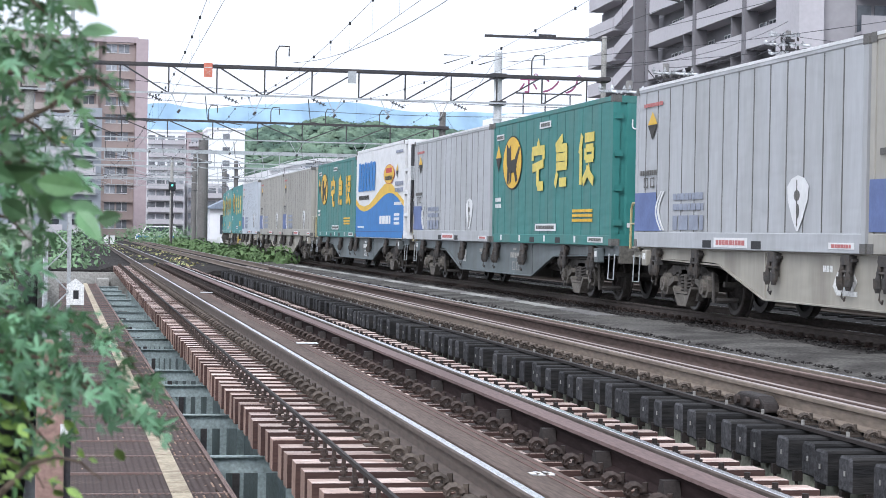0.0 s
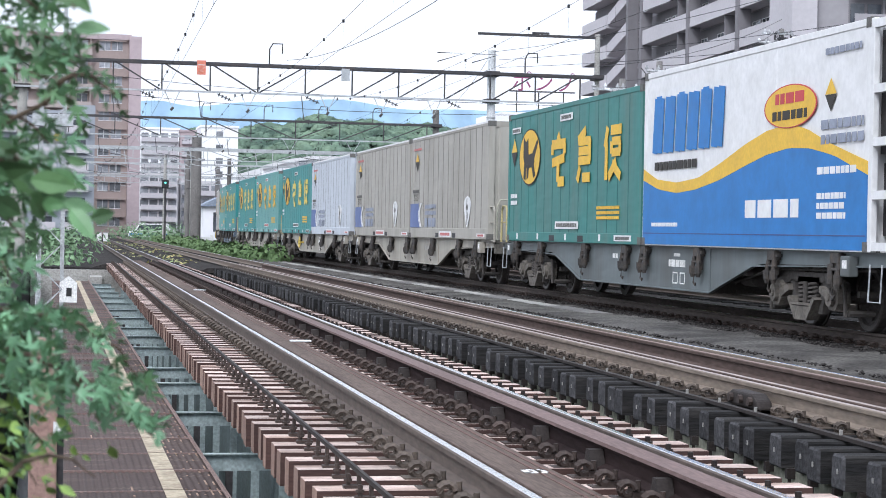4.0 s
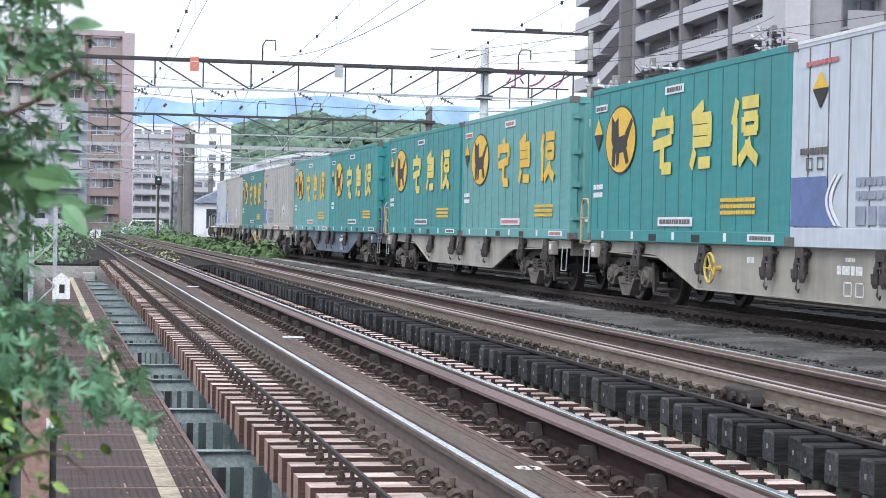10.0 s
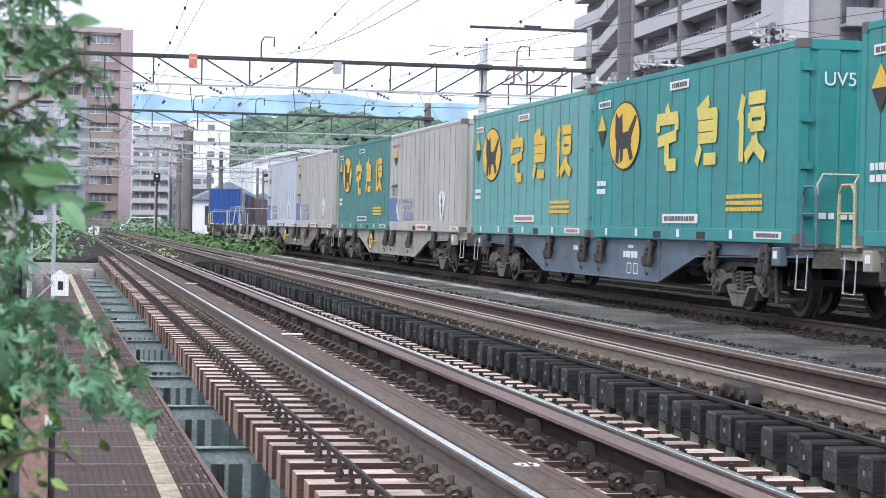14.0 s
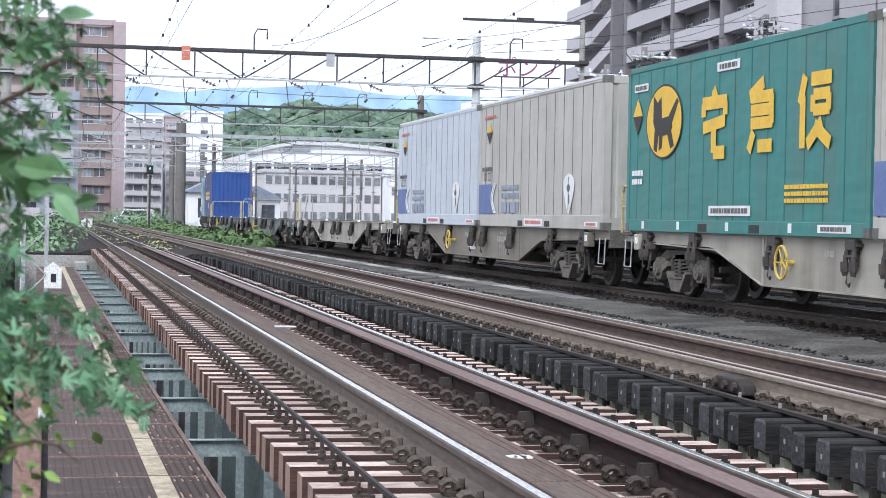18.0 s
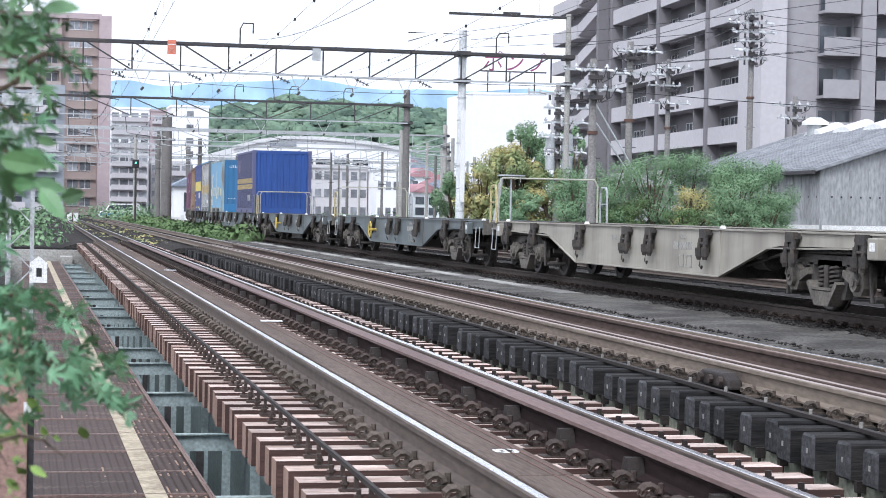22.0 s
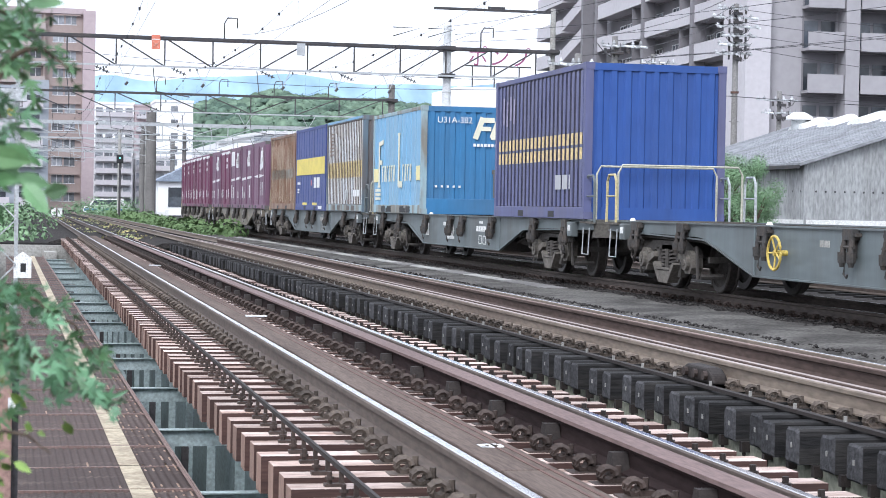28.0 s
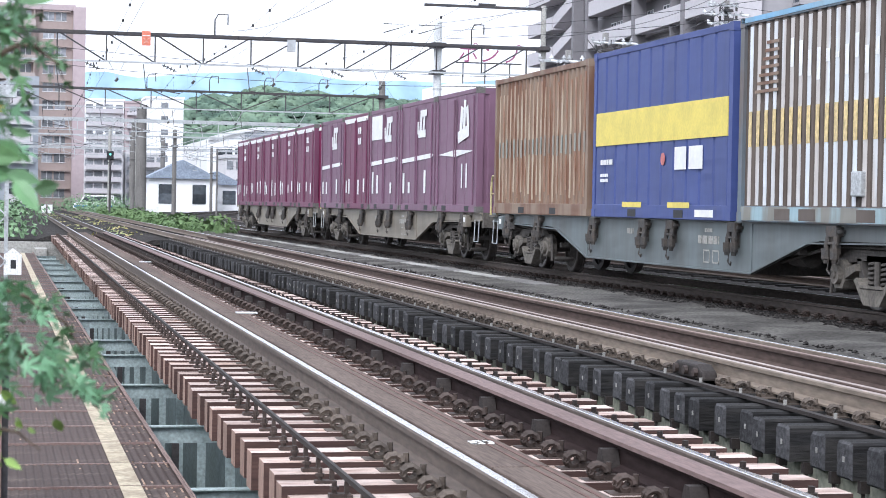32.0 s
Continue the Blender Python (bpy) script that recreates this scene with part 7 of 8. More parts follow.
def brown_flats():
    """The brown eleven-storey block of flats at the end of the tracks, its windows facing the bridge."""
    t = thing("apartment_building", "brown eleven-storey apartment block with pale balcony bands", "apartment building", at=pose(-14, 322, -0.3, 0, 0, 2))
    H, W = 32.0, 27.9
    part("wall", Shape().box(-14, W - 2.0, 1.2, 16, 0, H), M["brown_wall"], t)
    part("stair_tower", Shape().box(W - 1.98, W, 0.2, 15, 0, H + 0.6), M["pink_wall"], t, "pinkish end pier of the block")
    part("roof_edge", Shape().box(-14.2, W - 1.6, 0.6, 16.2, H, H + 0.9), M["pink_wall"], t)
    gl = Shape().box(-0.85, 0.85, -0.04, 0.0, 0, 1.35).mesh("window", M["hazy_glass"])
    fr = Shape().box(-0.95, 0.95, -0.07, -0.045, -0.1, 0.0).box(-0.95, 0.95, -0.07, -0.045, 1.35, 1.45).box(-0.04, 0.04, -0.07, -0.045, 0, 1.35).mesh("frame", M["frame_white"])
    slab = Shape().box(-14, W - 8.0, 0.0, 1.19, 0, 0.22).box(-14, W - 8.0, 0.0, 0.12, 0.22, 1.1).mesh("balcony", M["slab_pale"])
    fin = Shape().box(-0.09, 0.09, 0.1, 1.19, 0, 2.8).mesh("fin", M["brown_wall"])
    ledge = Shape().box(-2.2, 2.2, 0.7, 1.19, 0, 0.25).mesh("ledge", M["brown_wall"])
    for k in range(11):
        z = 0.4 + k * 2.88
        part("balcony", slab, None, t, at=pose(0, 0, z))
        for x in (-12, -8.5, -5, -1.5, 2.0, 5.5, 9.0, 12.4, 15.5, 18.4):
            window_pair(t, gl, fr, pose(x, 1.19, z + 1.15))
        for x in (W - 5.9, W - 3.9):
            window_pair(t, gl, fr, pose(x, 1.19, z + 1.1))
        part("ledge", ledge, None, t, at=pose(W - 4.6, 0, z + 2.5))
        for x in (-3.2, 7.2, W - 8.2):
            part("fin", fin, None, t, at=pose(x, 0, z))
    t2 = thing("apartment_building", "blue-grey mid-rise block beside the tracks", "apartment building", at=pose(-6.0, 292, -0.3))
    part("wall", Shape().box(-8, 11.9, 0, 14, 0, 18.3), M["blue_grey_wall"], t2)
    part("gable", Shape().box(8.2, 11.92, -0.02, 0.3, 15.2, 19.2), M["blue_grey_wall"], t2)
    gl2 = Shape().box(-1.4, 1.4, -0.05, 0.0, 0, 1.5).mesh("window", M["window_glass"])
    rail_ = Shape().box(-1.9, 1.9, -0.9, -0.8, -0.4, 0.7).box(-1.9, 1.9, -0.9, -0.06, -0.5, -0.4).mesh("balcony", M["parapet"])
    for k in range(6):
        for x in (-5, 0, 4.5, 9.2):
            w = part("window", gl2, None, t2, at=pose(x, 0, 1.2 + k * 2.85))
            part("balcony", rail_, None, w)


def grey_flats():
    """The large grey apartment block behind the goods line: a long wing along the tracks and a wing that faces the bridge."""
    t = thing("apartment_building", "large grey apartment block with long pale balconies", "apartment building", at=pose(51.6, 131, -0.3, 0, 0, -3) @ pose(-51.6, -131, 0))
    H, n, fl, X = 44, 15, 2.95, 51.6
    y0, y1 = 131.0, 195.0
    part("wall", Shape().box(X, X + 14, y0, y1, 0, H), M["grey_wall"], t)
    part("pier", Shape().box(X - 1.55, X - 0.03, y0 - 3.9, y0 + 1.2, 0, H + 1).box(X - 0.03, X + 0.25, y0 - 3.9, y0 - 3.21, 0, H + 1), M["parapet"], t)
    part("wing_wall", Shape().box(X + 0.02, X + 40, y0 - 3.2, y0 - 0.02, 0, H), M["grey_wall"], t)
    gl = Shape().box(-0.04, 0.0, -0.9, 0.9, 0, 1.35).mesh("window", M["window_glass"])
    fr = Shape().box(-0.07, -0.045, -0.95, 0.95, -0.07, 0.0).box(-0.07, -0.045, -0.95, -0.86, 0, 1.35).box(-0.07, -0.045, 0.86, 0.95, 0, 1.35).box(-0.07, -0.045, -0.95, 0.95, 1.35, 1.42).box(-0.07, -0.045, -0.04, 0.04, 0, 1.35).mesh("frame", M["frame_white"])
    edge = [(-1.5, -0.15), (-0.01, -0.15), (-0.01, 0.05), (-1.38, 0.05), (-1.38, 1.15), (-1.5, 1.15)]

    def trough_of(y0, y1, outline):
        """A balcony's floor and parapet in one piece, drawn out along y."""
        k = len(outline)
        return Shape().add([(a, yy, b) for yy in (y0, y1) for a, b in outline], [tuple(range(k - 1, -1, -1)), tuple(range(k, 2 * k))] + [(i, (i + 1) % k, k + (i + 1) % k, k + i) for i in range(k)])
    par = trough_of(-18.6, 19.3, edge).mesh("balcony", M["parapet"])
    par_far = trough_of(0, 11, edge).mesh("balcony", M["parapet"])
    # dark sheets on the wall paint in the shade behind the balconies
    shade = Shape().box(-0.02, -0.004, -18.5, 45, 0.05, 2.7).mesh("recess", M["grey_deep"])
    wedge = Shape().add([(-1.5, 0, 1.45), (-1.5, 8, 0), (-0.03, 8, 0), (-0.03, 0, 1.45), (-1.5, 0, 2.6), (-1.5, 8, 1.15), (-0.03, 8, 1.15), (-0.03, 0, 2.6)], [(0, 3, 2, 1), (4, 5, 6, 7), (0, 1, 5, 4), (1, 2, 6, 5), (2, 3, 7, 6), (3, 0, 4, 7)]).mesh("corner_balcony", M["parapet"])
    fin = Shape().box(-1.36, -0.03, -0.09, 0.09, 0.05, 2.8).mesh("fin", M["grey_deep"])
    yc = y0 + 19.5
    for k in range(n):
        z = 1.2 + k * fl
        part("balcony", par, None, t, at=pose(X, yc, z))
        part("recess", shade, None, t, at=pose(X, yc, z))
        part("corner_balcony", wedge, None, t, at=pose(X, y0 + 44.5, z + 0.05))
        part("balcony", par_far, None, t, at=pose(X, y1 - 11, z + 0.05))
        for i, y in enumerate([y0 + 4.2 + 2.35 * j for j in range(20)]):
            if i % 4 != 3 and y < y0 + 37:
                window_pair(t, gl, fr, pose(X - 0.03, y, z + 0.55))
        for y in (y0 + 13, y0 + 27):
            part("fin", fin, None, t, at=pose(X, y, z))
    for y in (y0 + 9, y0 + 23, y0 + 38.9, y0 + 44):
        part("column", Shape().box(X - 1.62, X - 0.6, y - 0.4, y + 0.4, 0, H), M["grey_deep"], t)
    # the wing that faces the bridge
    gl2 = Shape().box(-0.5, 0.5, -0.04, 0, 0, 1.9).mesh("window", M["window_glass"])
    turned = trough_of(-1.3, 1.3, edge)
    par2 = Shape().add([(-b, a, c) for a, b, c in turned.v], turned.f).mesh("balcony", M["grey_wall"])
    # the same painted shade behind this wing's balconies
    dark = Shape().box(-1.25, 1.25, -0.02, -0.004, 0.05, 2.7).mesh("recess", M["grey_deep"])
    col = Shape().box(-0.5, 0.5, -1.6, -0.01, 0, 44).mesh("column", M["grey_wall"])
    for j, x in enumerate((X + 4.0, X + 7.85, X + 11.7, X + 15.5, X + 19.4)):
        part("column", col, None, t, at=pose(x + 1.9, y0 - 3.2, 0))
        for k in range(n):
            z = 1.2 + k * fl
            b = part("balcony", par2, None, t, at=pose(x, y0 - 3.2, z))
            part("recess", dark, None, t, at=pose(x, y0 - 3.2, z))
            part("window", gl2, None, t, at=pose(x - 0.62, y0 - 3.23, z + 0.1))
            part("window", gl2, None, t, at=pose(x + 0.62, y0 - 3.23, z + 0.1))


def warehouse():
    t = thing("warehouse", "grey corrugated warehouse with white roof lights and a roof vent", "warehouse", at=pose(0, 0, -0.33))
    x0, y0, y1, ez, rx, rz = 34.0, 79.5, 99.0, 3.65, 42.0, 6.2
    x2 = 2 * rx - x0
    part("side_wall", Shape().box(x0, x0 + 0.1, y0, y1, 0, ez), M["zinc"], t)
    part("end_wall", Shape().add([(x, y, z) for y in (y0, y0 + 0.1) for x, z in ((x0 + 0.1, 0), (x2, 0), (x2, ez), (rx, rz), (x0 + 0.1, ez + 0.03))], [(0, 1, 2, 3, 4), (9, 8, 7, 6, 5), (0, 5, 6, 1), (1, 6, 7, 2), (2, 7, 8, 3), (3, 8, 9, 4), (4, 9, 5, 0)]), M["zinc"], t)
    rib = Shape().box(-0.03, 0.0, -0.05, 0.05, 0, ez - 0.1).mesh("rib", M["zinc"])
    for k in range(21):
        part("rib", rib, None, t, at=pose(x0, y0 + 0.3 + k * 0.9, 0))
    rib2 = Shape().box(-0.05, 0.05, -0.03, 0.0, 0, ez).mesh("rib", M["zinc"])
    for k in range(9):
        part("rib", rib2, None, t, at=pose(x0 + 0.5 + k * 0.9, y0, 0))
    bolt_s = Shape()
    for z in (2.45, 1.1):
        for k in range(21):
            bolt_s.box(x0 - 0.045, x0 - 0.031, y0 + 0.3 + k * 0.9 - 0.04, y0 + 0.3 + k * 0.9 + 0.04, z, z + 0.08)
        for k in range(16):
            bolt_s.box(x0 + 0.5 + k * 0.45, x0 + 0.58 + k * 0.45, y0 - 0.045, y0 - 0.031, z, z + 0.08)
    tagged(part("bolt_row", bolt_s, M["dark_steel"], t, "rows of dark bolt heads"), kind="stuff")
    part("base_board", Shape().box(x0 - 0.06, x0 - 0.035, y0 - 0.06, y1, 1.0, 1.25).box(x0 + 0.1, x2, y0 - 0.06, y0 - 0.046, 1.0, 1.25), M["white"], t, "pale base board")
    s = (rz - ez) / (rx - x0)

    def slope(xa, xb, ya, yb, lift, thick):
        return [(xa, ya, ez + (xa - x0) * s + lift), (xb, ya, ez + (xb - x0) * s + lift), (xb, yb, ez + (xb - x0) * s + lift), (xa, yb, ez + (xa - x0) * s + lift), (xa, ya, ez + (xa - x0) * s + lift + thick), (xb, ya, ez + (xb - x0) * s + lift + thick), (xb, yb, ez + (xb - x0) * s + lift + thick), (xa, yb, ez + (xa - x0) * s + lift + thick)]
    faces = [(0, 3, 2, 1), (4, 5, 6, 7), (0, 1, 5, 4), (1, 2, 6, 5), (2, 3, 7, 6), (3, 0, 4, 7)]
    roof = part("roof", Shape().add(slope(x0 - 0.35, rx, y0 - 0.35, y1, 0.05, 0.14), faces), M["slate"], t, "grey weathered roof sheets")
    wave = Shape()
    y = y0
    while y < y1:
        wave.add(slope(x0 - 0.3, rx, y, y + 0.18, 0.19, 0.05), faces)
        y += 0.5
    tagged(part("roof_rib", wave, M["slate"], roof), kind="stuff")
    part("far_slope", Shape().add([(2 * rx - a, b, c) for a, b, c in slope(x0 - 0.35, rx, y0 - 0.35, y1, 0.05, 0.14)], faces), M["slate"], t)
    for k in range(5):
        ya = y0 + 1.6 + k * 3.7
        arch = [(ya + 1.1 * math.cos(math.pi * q / 12), 0.3 * math.sin(math.pi * q / 12)) for q in range(13)]
        hump = Shape()
        hump.add([(xx, yy, ez + (xx - x0) * s + 0.2 + zz) for xx in (rx - 1.5, rx - 0.2) for yy, zz in arch], [(q, q + 1, 14 + q, 13 + q) for q in range(12)] + [tuple(range(12, -1, -1)), tuple(range(13, 26))])
        part("roof_light", hump, M["plain_white"], roof, "white arched roof light")
    part("drain_pipe", Shape().rod((x0 - 0.1, y0 + 5.3, 0), (x0 - 0.1, y0 + 5.3, ez), 0.06, 8), M["galvanised"], t)
    part("gutter", Shape().box(x0 - 0.5, x0 - 0.36, y0 - 0.3, y1, ez - 0.18, ez - 0.02), M["dark_steel"], t)
    v = part("roof_vent", Shape().rod((40.7, 96, 5.4), (40.7, 96, 6.45), 0.42, 16), M["galvanised"], t, "pale round roof ventilator")
    part("vent_cap", Shape().rod((40.7, 96, 6.45), (40.7, 96, 6.62), 0.7, 18).rod((40.7, 96, 6.62), (40.7, 96, 6.85), 0.7, 18, 0.3), M["plain_white"], v)


def far_block(name, label, x0, x1, y, depth, z, wall, floors, cols, win=(1.6, 1.3), balcony=True):
    t = thing(name, label, "building", at=pose(0, 0, -0.3))
    part("wall", Shape().box(x0, x1, y, y + depth, 0, z), M[wall], t)
    part("roof_edge", Shape().box(x0 - 0.2, x1 + 0.2, y - 0.2, y + depth + 0.2, z, z + 0.5), M[wall], t)
    fl = z / floors
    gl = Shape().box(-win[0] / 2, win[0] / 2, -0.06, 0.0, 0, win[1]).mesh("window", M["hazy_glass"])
    bal = Shape().box(x0 + 0.3, x1 - 0.3, -1.0, -0.85, 0, 1.0).box(x0 + 0.3, x1 - 0.3, -0.85, -0.02, -0.1, 0.0).mesh("balcony", M["parapet"])
    for k in range(floors):
        for j in range(cols):
            part("window", gl, None, t, at=pose(x0 + (j + 0.5) * (x1 - x0) / cols, y - 0.01, k * fl + 0.9))
        if balcony:
            part("balcony", bal, None, t, at=pose(0, y, k * fl + 0.15))
    return t


def house(x, y, w, d, h, roof, wall, turn, base):
    t = thing("house", "small house with a %s roof among others" % ("red" if roof == "red_roof" else "grey-blue"), "house", "far houses", at=pose(x, y, base, 0, 0, turn))
    part("wall", Shape().box(-w / 2, w / 2, 0, d, 0, h), M[wall], t)
    part("roof", Shape().add([(a, b, c) for b in (-0.5, d + 0.5) for a, c in ((-w / 2 - 0.5, h), (w / 2 + 0.5, h), (0, h + w * 0.28))], [(0, 1, 2), (5, 4, 3), (0, 3, 4, 1), (1, 4, 5, 2), (2, 5, 3, 0)]), M[roof], t)
    gl = Shape().box(-0.8, 0.8, -0.05, 0, 0, 1.2).mesh("window", M["window_glass"])
    for i in (-1, 1):
        for z in (1.0, h - 1.9):
            part("window", gl, None, t, at=pose(i * w / 4, -0.01, z))


brown_flats()
grey_flats()
warehouse()
far_block("apartment_building", "white mid-rise apartment block far beyond the tracks", 19.5, 28.5, 455, 14, 24, "white_wall", 8, 4)
far_block("apartment_building", "pale brown mid-rise block far beyond the tracks", 28.6, 32.0, 452, 14, 23.5, "pink_wall", 8, 1)
far_block("apartment_building", "white flat-sided block far beyond the tracks", 33.0, 41.5, 448, 14, 24.5, "white_wall", 8, 1, balcony=False)
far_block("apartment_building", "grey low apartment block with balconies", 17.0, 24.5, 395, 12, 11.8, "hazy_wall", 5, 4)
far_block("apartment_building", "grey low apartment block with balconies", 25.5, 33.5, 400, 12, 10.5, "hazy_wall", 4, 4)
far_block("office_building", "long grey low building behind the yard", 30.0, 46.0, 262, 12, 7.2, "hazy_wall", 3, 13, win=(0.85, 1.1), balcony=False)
far_block("office_building", "pale low building behind the yard", 46.2, 49.4, 256, 12, 7.0, "white_wall", 2, 3, win=(0.7, 1.1), balcony=False)


def factory():
    t = thing("factory_hall", "large white factory hall with a low curved roof", "factory", at=pose(0, 290, -0.3))
    prof = [(30.5, 0), (30.5, 10.6), (34, 11.6), (38, 12.3), (44, 12.3), (51, 11.8), (57.5, 10.8), (57.5, 0)]
    n = len(prof)
    part("wall", Shape().add([(x, y, z) for y in (0, 40) for x, z in prof], [tuple(range(n)), tuple(range(2 * n - 1, n - 1, -1))] + [(i, n + i, n + (i + 1) % n, (i + 1) % n) for i in range(n)]), M["white_wall"], t)
    edge = Shape()
    for (a, b), (c, d) in zip(prof[1:-1], prof[2:-1]):
        edge.beam((a, -0.3, b), (c, -0.3, d), 0.5, 0.5)
    part("roof_edge", edge, M["frame_white"], t)
    part("sign_panel", Shape().box(36, 40, -0.2, -0.02, 11.0, 11.7), M["blue_grey_wall"], t)
    gl = Shape().box(-1.2, 1.2, -0.05, 0, 0, 1.0).mesh("window", M["window_glass"])
    for k in range(7):
        part("window", gl, None, t, at=pose(33 + k * 2.8, 0, 8.2))


factory()


def pump_works():
    t = thing("works_building", "white works building with plum roof letters", "works building", at=pose(0, 250, -0.3))
    part("wall", Shape().box(57.8, 74, 0, 16, 0, 17.5), M["white_wall"], t)
    part("letter_frame", Shape().beam((60, 1, 17.5), (60, 1, 20.4), 0.15, 0.15).beam((63, 1, 17.5), (63, 1, 20.4), 0.15, 0.15).beam((66.4, 1, 17.5), (66.4, 1, 20.4), 0.15, 0.15).beam((59, 1, 20.35), (68, 1, 20.35), 0.18, 0.18), M["dark_steel"], t)
    me = text_mesh("ポンプ", 2.9)
    me.materials.clear()
    me.materials.append(M["sign_plum"])
    part("roof_letters", me, None, t, "plum-coloured roof letters", at=pose(63.6, 0.9, 20.55, 90, 0, 0))


pump_works()
bank = Shape().add([(59, 300, -0.34), (125, 300, -0.34), (125, 660, 24), (59, 660, 24), (59, 660, -0.34), (125, 660, -0.34)], [(0, 1, 2, 3), (0, 3, 4), (1, 5, 2), (3, 2, 5, 4)])
tagged(new("hillside", bank.mesh("hillside", M["hill_woods"])), "green hillside below the houses", "hillside", kind="structure")
for x, y, w, d, h, r, wl_, a in ((63.2, 305, 5, 6, 4.6, "red_roof", "white_wall", 20), (66.5, 312, 5, 6, 5.0, "blue_roof", "white_wall", -15), (65.2, 338, 6, 6, 5.0, "blue_roof", "parapet", 30), (70.5, 345, 6, 6, 5.2, "red_roof", "white_wall", 10), (68.5, 372, 6, 6, 5.2, "blue_roof", "white_wall", -20), (75.5, 372, 6, 6, 5.2, "blue_roof", "white_wall", 12), (74, 400, 6, 6, 5.2, "blue_roof", "parapet", 0), (80, 404, 6, 6, 5.2, "blue_roof", "white_wall", 0), (61.8, 322, 5, 6, 4.8, "blue_roof", "hazy_wall", 5), (69.5, 325, 6, 6, 5.0, "red_roof", "white_wall", -8), (66.2, 355, 5, 6, 5.0, "blue_roof", "white_wall", 14), (72.0, 386, 6, 6, 5.0, "blue_roof", "hazy_wall", -6), (77.5, 388, 6, 6, 5.0, "red_roof", "white_wall", 9)):
    house(x, y, w, d, h, r, wl_, a, (y - 300) * 24 / 360 - 0.6)
house(21.5, 232, 8, 6, 4.0, "blue_roof", "white_wall", 0, -0.3)
house(26.5, 240, 6, 6, 3.4, "blue_roof", "white_wall", 0, -0.3)


def parked_car():
    t = thing("parked_car", "white and blue parked van at the road end", "car", at=pose(10.0, 206, -0.3, 0, 0, 80))
    part("body", Shape().prism([(-2.1, 0.35), (2.1, 0.35), (2.15, 0.9), (1.5, 1.05), (1.0, 1.75), (-1.9, 1.8), (-2.15, 1.0)], -0.85, 0.85), M["plain_white"], t, bevel=0.06)
    part("stripe", Shape().box(-0.87, 0.87, -2.0, 2.0, 0.5, 0.75), M["bright_blue"], t)
    part("glass", Shape().prism([(0.7, 1.12), (1.25, 1.12), (0.9, 1.65), (-1.7, 1.68), (-1.8, 1.12)], -0.86, 0.86), M["window_glass"], t)
    for x in (-0.8, 0.8):
        for y in (-1.3, 1.3):
            part("wheel", Shape().rod((x - 0.09, y, 0.32), (x + 0.09, y, 0.32), 0.32, 14), M["black"], t)


parked_car()


M["pole_grey"] = mat("pole_grey", (0.27, 0.26, 0.25), 0.9, other=(0.18, 0.17, 0.16), scale=1, fine=12)


def power_pole(x, y, h, arms, seed, r=0.17, gear=False, big=1.0):
    rng = random.Random(seed)
    t = thing("utility_pole", "grey concrete utility pole with crossarms and white insulators", "utility pole", "utility poles", at=pose(x, y, -0.33))
    part("pole", Shape().rod((0, 0, 0), (0, 0, h), r, 12, r * 0.75), M["pole_grey"], t)
    for z in arms:
        w = rng.uniform(0.8, 1.2)
        dx = rng.choice((-0.3, 0, 0.3))
        arm = part("crossarm", Shape().beam((-w + dx, -0.2, z), (w + dx, -0.2, z), 0.09, 0.09), M["galvanised"], t)
        for k in range(5):
            xx = -w + dx + 0.1 + (k + rng.uniform(-0.3, 0.3)) * (2 * w - 0.2) / 4
            part("insulator", Shape().rod((xx, -0.2, z + 0.045), (xx, -0.2, z + 0.22), 0.055 * big, 8, 0.035 * big).rod((xx, -0.2, z + 0.09), (xx, -0.2, z + 0.13), 0.085 * big, 8), M["insulator"], arm)
            part("strain_insulator", Shape().rod((xx, -0.25, z), (xx + rng.uniform(-0.3, 0.3), -0.6, z - 0.06), 0.05 * big, 8), M["insulator"], arm)
    if gear:
        for z in (h * 0.45, h * 0.58):
            part("transformer", Shape().rod((0.4, -0.3, z), (0.4, -0.3, z + 0.8), 0.28, 14).rod((-0.42, -0.25, z + 0.1), (-0.42, -0.25, z + 0.8), 0.24, 14), M["galvanised"], t, "pale pole transformer", bevel=0.02)
    loops = Shape()
    for z in arms:
        for k in range(3):
            a = rng.uniform(-0.9, 0.9)
            loops.tube([(a, -0.25, z + 0.1), (a * 0.7, -0.4, z - 0.25), (a * 0.3, -0.3, z - 0.45), (0.1 * a, -0.2, z - 0.1)], 0.02, 5)
        loops.box(-0.25, 0.25, -0.4, -0.22, z - 0.35, z - 0.2).rod((0.45, -0.35, z - 0.3), (0.45, -0.35, z - 0.05), 0.07, 8).rod((-0.5, -0.3, z - 0.35), (-0.5, -0.3, z - 0.1), 0.06, 8)
    tagged(part("jumper_cable", loops, M["dark_steel"], t, "dark jumper cables and switch gear"), kind="stuff")
    part("step_bolt", Shape().beam((-0.3, 0, h * 0.35), (0.3, 0, h * 0.35), 0.03, 0.03).beam((-0.3, 0, h * 0.5), (0.3, 0, h * 0.5), 0.03, 0.03), M["dark_steel"], t)
    part("band", Shape().rod((0, 0, h * 0.62), (0, 0, h * 0.62 + 0.12), r * 1.15, 12), M["rust"], t)
    return t


